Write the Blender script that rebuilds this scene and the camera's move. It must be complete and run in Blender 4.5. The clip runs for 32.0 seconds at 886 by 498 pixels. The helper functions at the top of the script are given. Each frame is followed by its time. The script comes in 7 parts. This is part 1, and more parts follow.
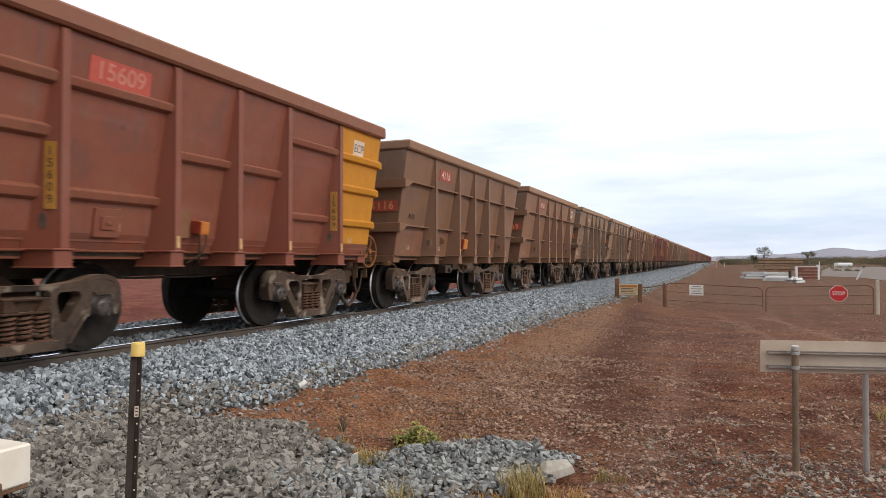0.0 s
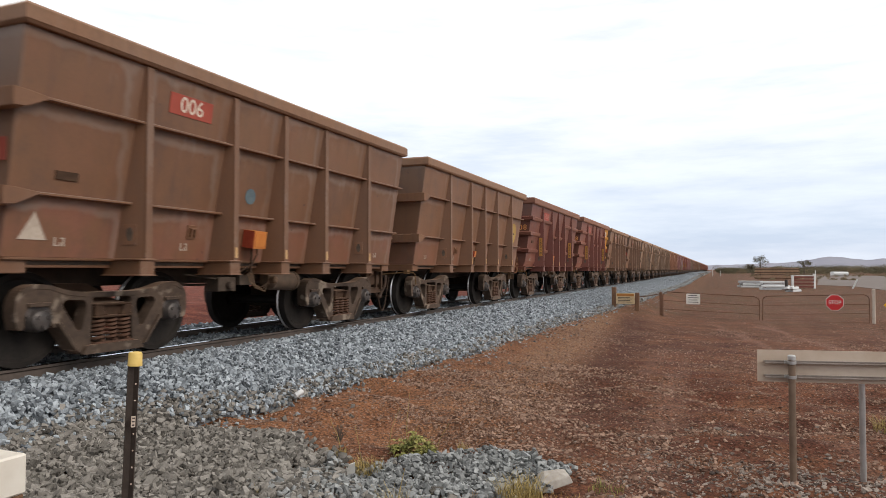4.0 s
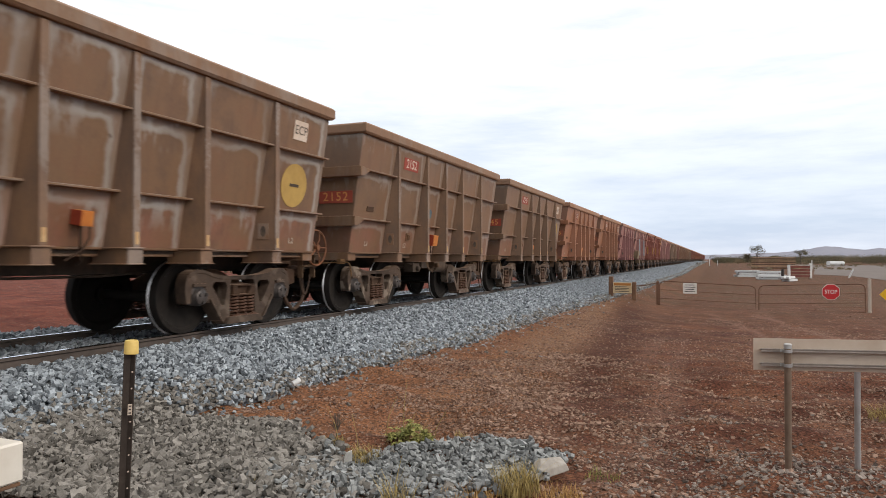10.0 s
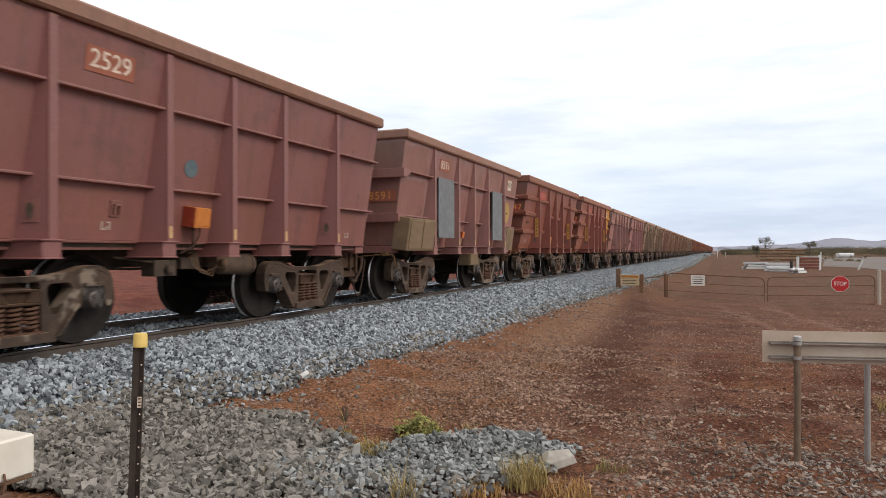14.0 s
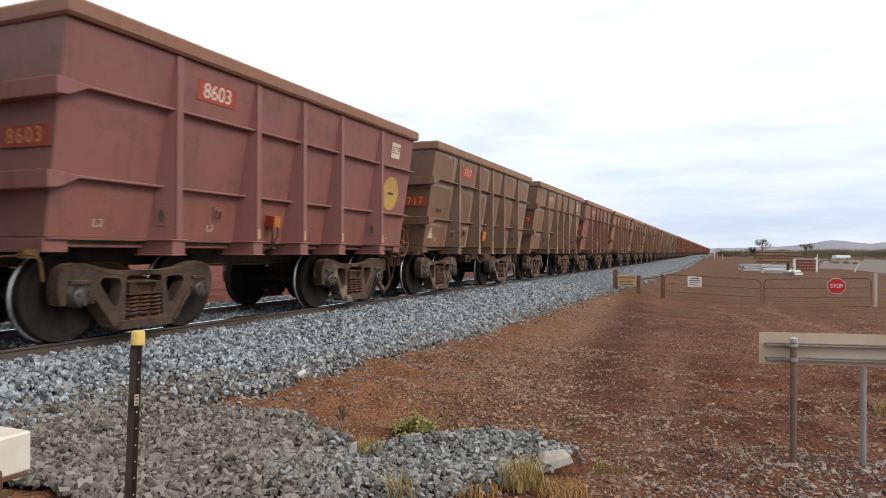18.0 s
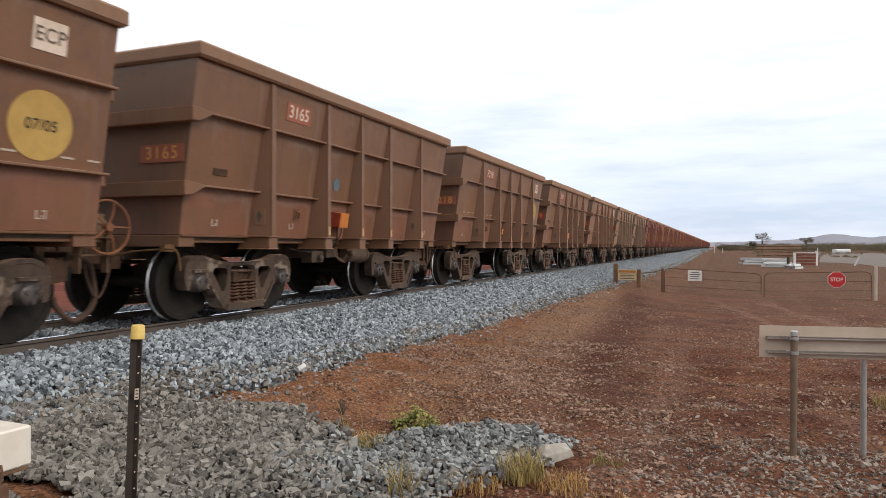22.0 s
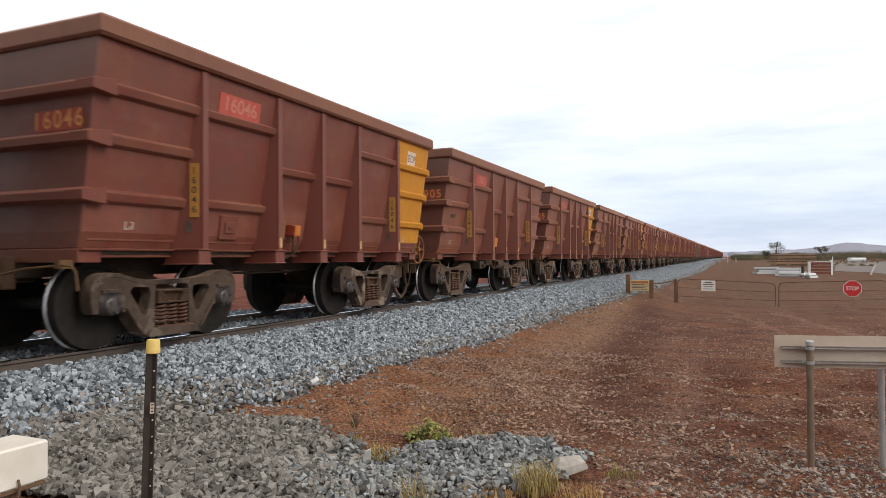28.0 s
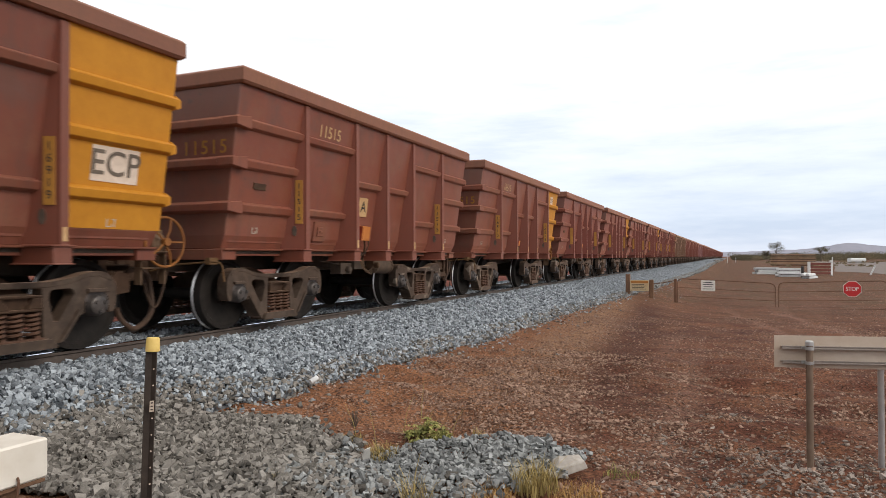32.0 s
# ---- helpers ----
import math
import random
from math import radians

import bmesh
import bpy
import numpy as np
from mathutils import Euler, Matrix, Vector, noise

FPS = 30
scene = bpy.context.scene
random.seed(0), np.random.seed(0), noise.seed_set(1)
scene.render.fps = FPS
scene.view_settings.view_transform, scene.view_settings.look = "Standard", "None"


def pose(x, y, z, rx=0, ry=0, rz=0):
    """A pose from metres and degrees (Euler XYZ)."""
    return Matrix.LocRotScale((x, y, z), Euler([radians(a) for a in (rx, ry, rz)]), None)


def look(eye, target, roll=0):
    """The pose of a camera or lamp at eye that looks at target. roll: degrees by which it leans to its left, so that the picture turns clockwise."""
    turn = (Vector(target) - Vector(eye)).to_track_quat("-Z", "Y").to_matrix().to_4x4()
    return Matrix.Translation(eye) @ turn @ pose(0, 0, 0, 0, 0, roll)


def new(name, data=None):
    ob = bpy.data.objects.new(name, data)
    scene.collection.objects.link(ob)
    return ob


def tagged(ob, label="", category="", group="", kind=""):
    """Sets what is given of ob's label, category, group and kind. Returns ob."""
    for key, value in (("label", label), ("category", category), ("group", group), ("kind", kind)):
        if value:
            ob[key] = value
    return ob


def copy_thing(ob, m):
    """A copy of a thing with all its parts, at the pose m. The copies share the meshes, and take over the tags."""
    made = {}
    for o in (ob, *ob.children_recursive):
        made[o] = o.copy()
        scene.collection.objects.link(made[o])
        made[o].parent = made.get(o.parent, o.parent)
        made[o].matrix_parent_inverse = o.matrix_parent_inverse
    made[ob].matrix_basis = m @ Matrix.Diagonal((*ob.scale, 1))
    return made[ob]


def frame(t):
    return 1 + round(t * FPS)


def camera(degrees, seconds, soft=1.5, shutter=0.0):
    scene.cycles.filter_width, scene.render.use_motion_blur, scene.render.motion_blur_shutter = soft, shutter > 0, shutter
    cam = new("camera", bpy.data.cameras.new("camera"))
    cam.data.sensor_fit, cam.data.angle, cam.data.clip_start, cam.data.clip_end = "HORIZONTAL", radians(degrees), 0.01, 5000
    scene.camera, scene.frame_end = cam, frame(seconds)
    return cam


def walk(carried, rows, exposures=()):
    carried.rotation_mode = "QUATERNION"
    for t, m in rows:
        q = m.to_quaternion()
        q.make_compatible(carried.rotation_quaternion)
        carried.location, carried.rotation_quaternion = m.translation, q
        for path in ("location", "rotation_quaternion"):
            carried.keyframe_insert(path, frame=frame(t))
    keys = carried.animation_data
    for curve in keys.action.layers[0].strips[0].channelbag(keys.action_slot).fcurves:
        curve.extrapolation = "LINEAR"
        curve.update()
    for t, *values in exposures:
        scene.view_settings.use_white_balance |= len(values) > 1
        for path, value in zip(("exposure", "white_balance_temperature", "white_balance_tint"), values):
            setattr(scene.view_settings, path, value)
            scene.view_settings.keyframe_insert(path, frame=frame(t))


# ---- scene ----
cam = camera(66.756, 32.0, soft=0.85, shutter=0.12)

# seconds, eye x, y, z, yaw to the left of the track, pitch up, roll (degrees)
PATH = (
    (0, 0.008, -0.003, 1.650, 22.469, 0.986, 0.025),
    (0.5, 0.007, -0.002, 1.652, 22.387, 1.041, 0.030),
    (1, 0.006, -0.001, 1.655, 22.254, 1.082, 0.063),
    (1.5, 0.005, -0.002, 1.656, 22.113, 1.164, 0.132),
    (2, 0.005, -0.006, 1.656, 22.044, 1.281, 0.200),
    (2.5, 0.007, -0.009, 1.658, 22.058, 1.392, 0.205),
    (3, 0.008, -0.012, 1.658, 22.114, 1.528, 0.155),
    (3.5, 0.008, -0.013, 1.658, 22.163, 1.638, 0.102),
    (5.5, 0.002, -0.004, 1.652, 22.282, 1.774, 0.108),
    (6, 0.004, -0.001, 1.651, 22.207, 1.636, 0.059),
    (6.5, 0.008, 0.002, 1.651, 22.090, 1.387, -0.009),
    (7, 0.011, 0.003, 1.653, 22.006, 1.162, -0.082),
    (7.5, 0.011, 0.001, 1.654, 21.974, 1.047, -0.099),
    (8, 0.008, 0.001, 1.653, 21.967, 1.004, -0.061),
    (8.5, 0.008, 0.003, 1.653, 21.959, 0.934, -0.041),
    (9, 0.008, 0.003, 1.652, 21.940, 0.856, -0.027),
    (9.5, 0.007, 0.000, 1.651, 21.946, 0.833, 0.044),
    (10, 0.006, -0.003, 1.650, 21.984, 0.814, 0.113),
    (10.5, 0.005, -0.002, 1.651, 22.029, 0.748, 0.144),
    (11, 0.004, 0.000, 1.653, 22.098, 0.684, 0.181),
    (11.5, 0.003, 0.001, 1.653, 22.189, 0.650, 0.197),
    (12, -0.001, 0.002, 1.653, 22.320, 0.617, 0.179),
    (12.5, -0.003, 0.003, 1.652, 22.482, 0.571, 0.127),
    (13, -0.001, 0.002, 1.651, 22.594, 0.475, 0.061),
    (13.5, 0.001, 0.002, 1.651, 22.616, 0.324, 0.018),
    (14, 0.000, 0.003, 1.651, 22.571, 0.177, -0.018),
    (14.5, -0.001, 0.003, 1.651, 22.522, 0.096, -0.024),
    (16.5, -0.001, -0.004, 1.649, 22.448, 0.162, 0.175),
    (17, -0.002, -0.003, 1.649, 22.426, 0.193, 0.217),
    (17.5, -0.003, -0.002, 1.649, 22.381, 0.201, 0.297),
    (18, -0.004, -0.002, 1.650, 22.345, 0.160, 0.354),
    (18.5, -0.002, -0.002, 1.651, 22.333, 0.110, 0.369),
    (19, 0.001, -0.001, 1.651, 22.298, 0.071, 0.388),
    (19.5, -0.000, 0.001, 1.650, 22.203, 0.008, 0.410),
    (20, -0.004, 0.004, 1.648, 22.123, -0.124, 0.418),
    (20.5, -0.005, 0.009, 1.647, 22.130, -0.307, 0.415),
    (21, -0.006, 0.010, 1.647, 22.205, -0.437, 0.382),
    (21.5, -0.006, 0.008, 1.647, 22.295, -0.419, 0.310),
    (22, -0.007, 0.006, 1.645, 22.355, -0.316, 0.261),
    (22.5, -0.006, 0.005, 1.644, 22.440, -0.265, 0.244),
    (23, -0.006, 0.005, 1.644, 22.554, -0.254, 0.160),
    (23.5, -0.007, 0.005, 1.641, 22.571, -0.226, 0.046),
    (24, -0.011, 0.005, 1.640, 22.533, -0.192, -0.011),
    (24.5, -0.012, 0.004, 1.642, 22.549, -0.121, -0.037),
    (25, -0.008, 0.001, 1.644, 22.634, 0.029, -0.080),
    (25.5, -0.003, -0.002, 1.644, 22.720, 0.164, -0.128),
    (27.5, -0.004, -0.004, 1.645, 23.227, 0.628, -0.267),
    (28, -0.004, -0.008, 1.645, 23.312, 0.740, -0.280),
    (28.5, -0.005, -0.010, 1.644, 23.426, 0.862, -0.300),
    (29, -0.008, -0.009, 1.643, 23.533, 0.924, -0.269),
    (29.5, -0.008, -0.009, 1.644, 23.592, 0.946, -0.249),
    (30, -0.006, -0.012, 1.643, 23.583, 0.961, -0.287),
    (30.5, -0.008, -0.011, 1.643, 23.529, 0.903, -0.270),
    (31, -0.009, -0.007, 1.643, 23.443, 0.779, -0.222),
    (31.5, -0.007, -0.007, 1.643, 23.356, 0.712, -0.198),
    (32, -0.005, -0.008, 1.644, 23.301, 0.676, -0.112),
)

walk(cam, [(t, pose(x, y, z, 90 + pitch, 0, yaw) @ pose(0, 0, 0, 0, 0, roll)) for t, x, y, z, yaw, pitch, roll in PATH],
     exposures=((0, 0.36), (3, 0.26), (14, 0.26), (17, 0.30), (32, 0.30)))

# ---- light: an overcast afternoon sky ----
SUN_UP, SUN_TURN = 34, 94      # degrees above the horizon, and clockwise from +y
world = bpy.data.worlds.new("overcast_sky")
scene.world = world
world.use_nodes = True


class Nodes:
    """A small helper to wire node trees."""

    def __init__(self, tree):
        self.tree, self.n = tree, tree.nodes

    def add(self, kind, **values):
        node = self.n.new(kind)
        for key, value in values.items():
            if key in node.inputs.keys():
                node.inputs[key].default_value = value
            else:
                setattr(node, key, value)
        return node

    def link(self, a, b):
        self.tree.links.new(a, b)

    def noise(self, coord, scale, detail=3.0, rough=0.55):
        node = self.add("ShaderNodeTexNoise")
        node.inputs["Scale"].default_value, node.inputs["Detail"].default_value = scale, detail
        node.inputs["Roughness"].default_value = rough
        self.link(coord, node.inputs["Vector"])
        return node.outputs["Fac"]

    def ramp(self, fac, *stops):
        node = self.add("ShaderNodeValToRGB")
        els = node.color_ramp.elements
        while len(els) < len(stops):
            els.new(0.5)
        for el, (pos, col) in zip(els, stops):
            el.position = pos
            el.color = (*col, 1) if isinstance(col, (tuple, list)) else (col, col, col, 1)
        self.link(fac, node.inputs["Fac"])
        return node.outputs["Color"]

    def mix(self, fac, a, b, blend="MIX"):
        node = self.add("ShaderNodeMix", data_type="RGBA", blend_type=blend)
        for sock, value in ((node.inputs[0], fac), (node.inputs[6], a), (node.inputs[7], b)):
            if isinstance(value, bpy.types.NodeSocket):
                self.link(value, sock)
            elif isinstance(value, (tuple, list)):
                sock.default_value = (*value, 1)
            else:
                sock.default_value = value if sock.type == "VALUE" else (value, value, value, 1)
        return node.outputs[2]

    def math(self, op, a, b=0.0):
        node = self.add("ShaderNodeMath", operation=op)
        for sock, value in zip(node.inputs, (a, b)):
            if isinstance(value, bpy.types.NodeSocket):
                self.link(value, sock)
            else:
                sock.default_value = value
        return node.outputs[0]

    def scaled(self, coord, sx, sy, sz):
        node = self.add("ShaderNodeMapping")
        node.inputs["Scale"].default_value = (sx, sy, sz)
        self.link(coord, node.inputs["Vector"])
        return node.outputs["Vector"]


def make_sky():
    w = Nodes(world.node_tree)
    back = w.n["Background"]
    sky = w.add("ShaderNodeTexSky", sky_type="NISHITA", sun_disc=False)
    sky.sun_elevation, sky.sun_rotation = radians(SUN_UP), radians(SUN_TURN)
    sky.air_density, sky.dust_density = 1.0, 1.5
    where = w.add("ShaderNodeTexCoord").outputs["Generated"]
    streaks = w.scaled(where, 1.1, 1.1, 5.5)
    thick = w.noise(streaks, 1.9, 6.0, 0.55)
    wisps = w.noise(w.scaled(where, 2.0, 2.0, 13.0), 2.6, 5.0, 0.6)
    height = w.add("ShaderNodeSeparateXYZ")
    w.link(where, height.inputs[0])
    # a bluish grey belt of cloud low over the horizon, white above
    low = w.ramp(height.outputs["Z"], (0.0, (6.9, 7.4, 8.5)), (0.05, (6.7, 7.4, 8.6)), (0.12, (7.3, 7.9, 8.9)), (0.22, (8.9, 9.2, 9.6)), (0.40, (10.0, 10.0, 10.0)))
    shade = w.ramp(w.mix(0.45, thick, wisps), (0.38, (0.84, 0.88, 0.93)), (0.50, (1.02, 1.02, 1.02)), (0.62, (1.16, 1.15, 1.13)))
    cloud = w.mix(1.0, low, shade, "MULTIPLY")
    w.link(w.mix(0.9, sky.outputs["Color"], cloud), back.inputs["Color"])
    back.inputs["Strength"].default_value = 0.1


make_sky()
sun = new("sun", bpy.data.lights.new("sun", "SUN"))
sun.data.energy, sun.data.angle, sun.data.color = 1.25, radians(25), (1.0, 0.92, 0.82)
a, e = radians(SUN_TURN), radians(SUN_UP)
sun.matrix_world = look((0, 0, 0), (-math.sin(a) * math.cos(e), -math.cos(a) * math.cos(e), -math.sin(e)))

# ---- materials ----
POSTS = (-2.60, -1.12, 0.0, 1.12, 2.58)      # the wagons' side posts, along their length


def material(name, build, rough=0.8, metal=0.0, spec=0.3):
    m = bpy.data.materials.new(name)
    m.use_nodes = True
    w = Nodes(m.node_tree)
    b = w.n["Principled BSDF"]
    b.inputs["Roughness"].default_value, b.inputs["Metallic"].default_value = rough, metal
    b.inputs["Specular IOR Level"].default_value = spec
    out = build(w, b)
    if out is not None:
        w.link(out, b.inputs["Base Color"])
    return m


def bump(w, b, height, strength=0.4, distance=0.01):
    node = w.add("ShaderNodeBump")
    node.inputs["Strength"].default_value, node.inputs["Distance"].default_value = strength, distance
    w.link(height, node.inputs["Height"])
    w.link(node.outputs["Normal"], b.inputs["Normal"])


def grained(name, dark, light, scale=14.0, rough=0.8, metal=0.0, spec=0.3, relief=0.25, rnd=0.0, island=0.0, dust=False):
    """A two-scale mottled surface between two colours."""

    def build(w, b):
        where = w.add("ShaderNodeTexCoord").outputs["Object"]
        big, fine = w.noise(where, scale * 0.12, 4.0), w.noise(where, scale, 5.0, 0.65)
        fac = w.mix(0.5, big, fine)
        if rnd or island:
            pick = w.add("ShaderNodeNewGeometry").outputs["Random Per Island"] if island else w.add("ShaderNodeObjectInfo").outputs["Random"]
            fac = w.mix(rnd or island, fac, pick)
        bump(w, b, fine, relief, 0.01)
        return w.ramp(fac, (0.3, dark), (0.7, light))

    return material(name, dusted(build) if dust else build, rough, metal, spec)


def crushed(name, dark, light, rnd=0.0, island=0.0):
    """Broken stone: a tone of its own, fine crystals and a chipped face."""

    def build(w, b):
        where = w.add("ShaderNodeTexCoord").outputs["Object"]
        own = w.add("ShaderNodeNewGeometry").outputs["Random Per Island"] if island else w.add("ShaderNodeObjectInfo").outputs["Random"]
        patch, grain = w.noise(where, 16.0 if island else 1.2, 3.0), w.noise(where, 120.0 if island else 7.0, 4.0, 0.7)
        fac = w.mix(0.32, w.mix(rnd or island, patch, own), grain)
        bump(w, b, grain, 0.45, 0.004)
        return w.ramp(fac, (0.27, dark), (0.70, light))

    return material(name, build, 0.92, 0.0, 0.2)


def dusted(build, own=False):
    """Adds the soft sheen of a coat of fine dust, tinged by the object's own paint or not."""

    def more(w, b):
        b.inputs["Sheen Weight"].default_value, b.inputs["Sheen Roughness"].default_value = 0.45, 0.36
        b.inputs["Sheen Tint"].default_value = (1.0, 0.62, 0.41, 1)
        if own:
            b.inputs["Sheen Weight"].default_value = 0.54
            paint = w.mix(1.0, w.add("ShaderNodeObjectInfo").outputs["Color"], (3.6, 3.6, 3.6), "MULTIPLY")
            w.link(w.mix(0.5, (1.0, 0.62, 0.41), paint), b.inputs["Sheen Tint"])
        return build(w, b)

    return more


def wagon_paint(name, rust=0.5):
    """Coach paint under ore dust; its colour is the object's own, its wear the object's alpha."""

    def build(w, b):
        info = w.add("ShaderNodeObjectInfo")
        place = w.add("ShaderNodeTexCoord").outputs["Object"]
        shift = w.add("ShaderNodeVectorMath", operation="ADD")
        w.link(place, shift.inputs[0])
        w.link(w.math("MULTIPLY", info.outputs["Random"], 37.0), shift.inputs[1])
        where = shift.outputs[0]
        cloudy, fine = w.noise(where, 0.9, 4.0, 0.55), w.noise(where, 26.0, 4.0, 0.6)
        runs = w.noise(w.scaled(where, 5.0, 5.0, 0.45), 1.6, 5.0, 0.6)
        c = w.mix(w.ramp(cloudy, (0.35, 0.0), (0.68, 0.40)), info.outputs["Color"], (0.25, 0.125, 0.068))
        c = w.mix(w.ramp(runs, (0.5, 0.0), (0.75, rust)), c, (0.085, 0.042, 0.03))
        c = w.mix(w.ramp(fine, (0.35, 0.18), (0.65, 0.0)), c, (0.07, 0.04, 0.03))
        # bleached primer where the ore has scoured the paint
        scour = w.math("MULTIPLY", w.ramp(w.mix(0.6, w.noise(where, 0.7, 6.0, 0.6), w.noise(w.scaled(where, 1.0, 1.0, 0.35), 2.4, 4.0, 0.65)), (0.50, 0.0), (0.60, 1.0)), info.outputs["Alpha"])
        c = w.mix(scour, c, (0.30, 0.29, 0.27))
        bump(w, b, fine, 0.08, 0.005)
        w.link(w.ramp(cloudy, (0.3, 0.58), (0.7, 0.8)), b.inputs["Roughness"])
        return c

    return material(name, dusted(build, True), 0.6, 0.0, 0.45)


def tub_paint():
    """The tub's side panels: a rounded patch of dust in the middle of each, with a scoured pale halo towards the posts and ribs."""

    def build(w, b):
        info = w.add("ShaderNodeObjectInfo")
        place = w.add("ShaderNodeTexCoord").outputs["Object"]
        shift = w.add("ShaderNodeVectorMath", operation="ADD")
        w.link(place, shift.inputs[0])
        w.link(w.math("MULTIPLY", info.outputs["Random"], 53.0), shift.inputs[1])
        where = shift.outputs[0]
        cloudy, mid, fine = w.noise(where, 0.8, 4.0, 0.55), w.noise(where, 2.6, 4.0, 0.55), w.noise(where, 30.0, 4.0, 0.6)
        runs = w.noise(w.scaled(where, 4.0, 4.0, 0.30), 1.5, 4.0, 0.55)
        axes = w.add("ShaderNodeSeparateXYZ")
        w.link(place, axes.inputs[0])
        y, z = axes.outputs["Y"], axes.outputs["Z"]

        def gap(value, stops, sign):
            """Distance to the next of some lines on one side."""
            least = 9.0
            for c in stops:
                d = w.math("MULTIPLY", w.math("SUBTRACT", c, value), sign)
                least = w.math("MINIMUM", least, w.math("ADD", d, w.math("MULTIPLY", w.math("LESS_THAN", d, 0.0), 50.0)))
            return least

        ahead, back = gap(y, (*POSTS, 4.10), 1), gap(y, (-4.3, *POSTS), -1)
        above, below = gap(z, (1.755, 2.665, 3.40), 1), gap(z, (1.10, 1.755, 2.665), -1)
        near = 9.0
        for d, inset in ((ahead, 0.115), (back, 0.03), (above, 0.03), (below, -0.12)):
            node = w.add("ShaderNodeMath", operation="SMOOTH_MIN")
            if isinstance(near, float):
                node.inputs[0].default_value = near
            else:
                w.link(near, node.inputs[0])
            w.link(w.math("SUBTRACT", d, inset), node.inputs[1])
            node.inputs[2].default_value = 0.12
            near = node.outputs[0]
        near = w.math("ADD", near, w.math("MULTIPLY", w.math("SUBTRACT", mid, 0.5), 0.22))
        near = w.math("ADD", near, w.math("MULTIPLY", w.math("SUBTRACT", cloudy, 0.5), 0.10))
        halo = w.ramp(w.math("MULTIPLY", near, 2.0), (0.0, 0.30), (0.07, 0.45), (0.13, 1.0), (0.19, 0.85), (0.27, 0.0))
        patchy = w.ramp(w.noise(where, 0.55, 2.0), (0.34, 0.25), (0.60, 1.0))
        pale = w.math("MULTIPLY", w.math("MULTIPLY", halo, patchy), info.outputs["Alpha"])
        dust = w.math("MULTIPLY", w.ramp(w.math("MULTIPLY", near, 2.0), (0.16, 0.0), (0.36, 1.0)), w.ramp(cloudy, (0.34, 0.10), (0.66, 0.55)))
        dust = w.math("MULTIPLY", dust, w.ramp(w.math("MULTIPLY", z, 0.25), (0.62, 0.6), (0.68, 1.25)))
        dust = w.math("MULTIPLY", dust, w.math("MINIMUM", w.math("ADD", w.math("MULTIPLY", info.outputs["Alpha"], 3.0), 0.12), 1.0))
        c = w.mix(dust, info.outputs["Color"], (0.215, 0.112, 0.058))
        # redder ore dust on the lower panels
        c = w.mix(w.math("MULTIPLY", w.ramp(w.math("MULTIPLY", z, 0.25), (0.42, 0.6), (0.46, 0.0)), w.ramp(mid, (0.35, 0.15), (0.62, 0.9))), c, (0.24, 0.085, 0.055))
        c = w.mix(w.ramp(runs, (0.52, 0.0), (0.76, 0.42)), c, (0.085, 0.042, 0.03))
        blotch = w.noise(where, 1.9, 6.0, 0.65)
        c = w.mix(w.ramp(blotch, (0.50, 0.0), (0.66, 0.40)), c, (0.20, 0.085, 0.042))
        c = w.mix(w.ramp(blotch, (0.34, 0.38), (0.47, 0.0)), c, (0.080, 0.047, 0.034))
        c = w.mix(w.ramp(fine, (0.35, 0.14), (0.65, 0.0)), c, (0.07, 0.04, 0.03))
        c = w.mix(w.math("MULTIPLY", pale, 0.95), c, (0.36, 0.335, 0.305))
        scour = w.math("MULTIPLY", w.ramp(w.noise(w.scaled(where, 1.0, 1.0, 0.35), 6.0, 4.0, 0.6), (0.52, 0.0), (0.60, 0.8)), w.ramp(above, (0.05, 1.0), (0.42, 0.0)))
        scour = w.math("MULTIPLY", w.math("MULTIPLY", scour, w.ramp(w.noise(where, 0.7, 2.0), (0.46, 0.0), (0.58, 1.0))), info.outputs["Alpha"])
        c = w.mix(scour, c, (0.37, 0.34, 0.31))
        # small dents and scabs of rust
        spots = w.noise(where, 5.5, 3.0, 0.6)
        c = w.mix(w.ramp(spots, (0.70, 0.0), (0.74, 0.7)), c, (0.065, 0.035, 0.026))
        # the -y end turns dull grey, more so above the upper beam
        greyed = w.math("MULTIPLY", w.ramp(w.math("MULTIPLY", y, -0.2), (0.806, 0.0), (0.808, 1.0)), w.ramp(w.math("MULTIPLY", z, 0.25), (0.66, 0.16), (0.70, 0.34)))
        c = w.mix(greyed, c, (0.105, 0.088, 0.076))
        bump(w, b, w.mix(0.06, w.noise(where, 1.1, 2.0), fine), 0.22, 0.04)
        w.link(w.ramp(cloudy, (0.3, 0.46), (0.7, 0.68)), b.inputs["Roughness"])
        return c

    return material("dusty_tub_paint", dusted(build, True), 0.6, 0.0, 0.5)


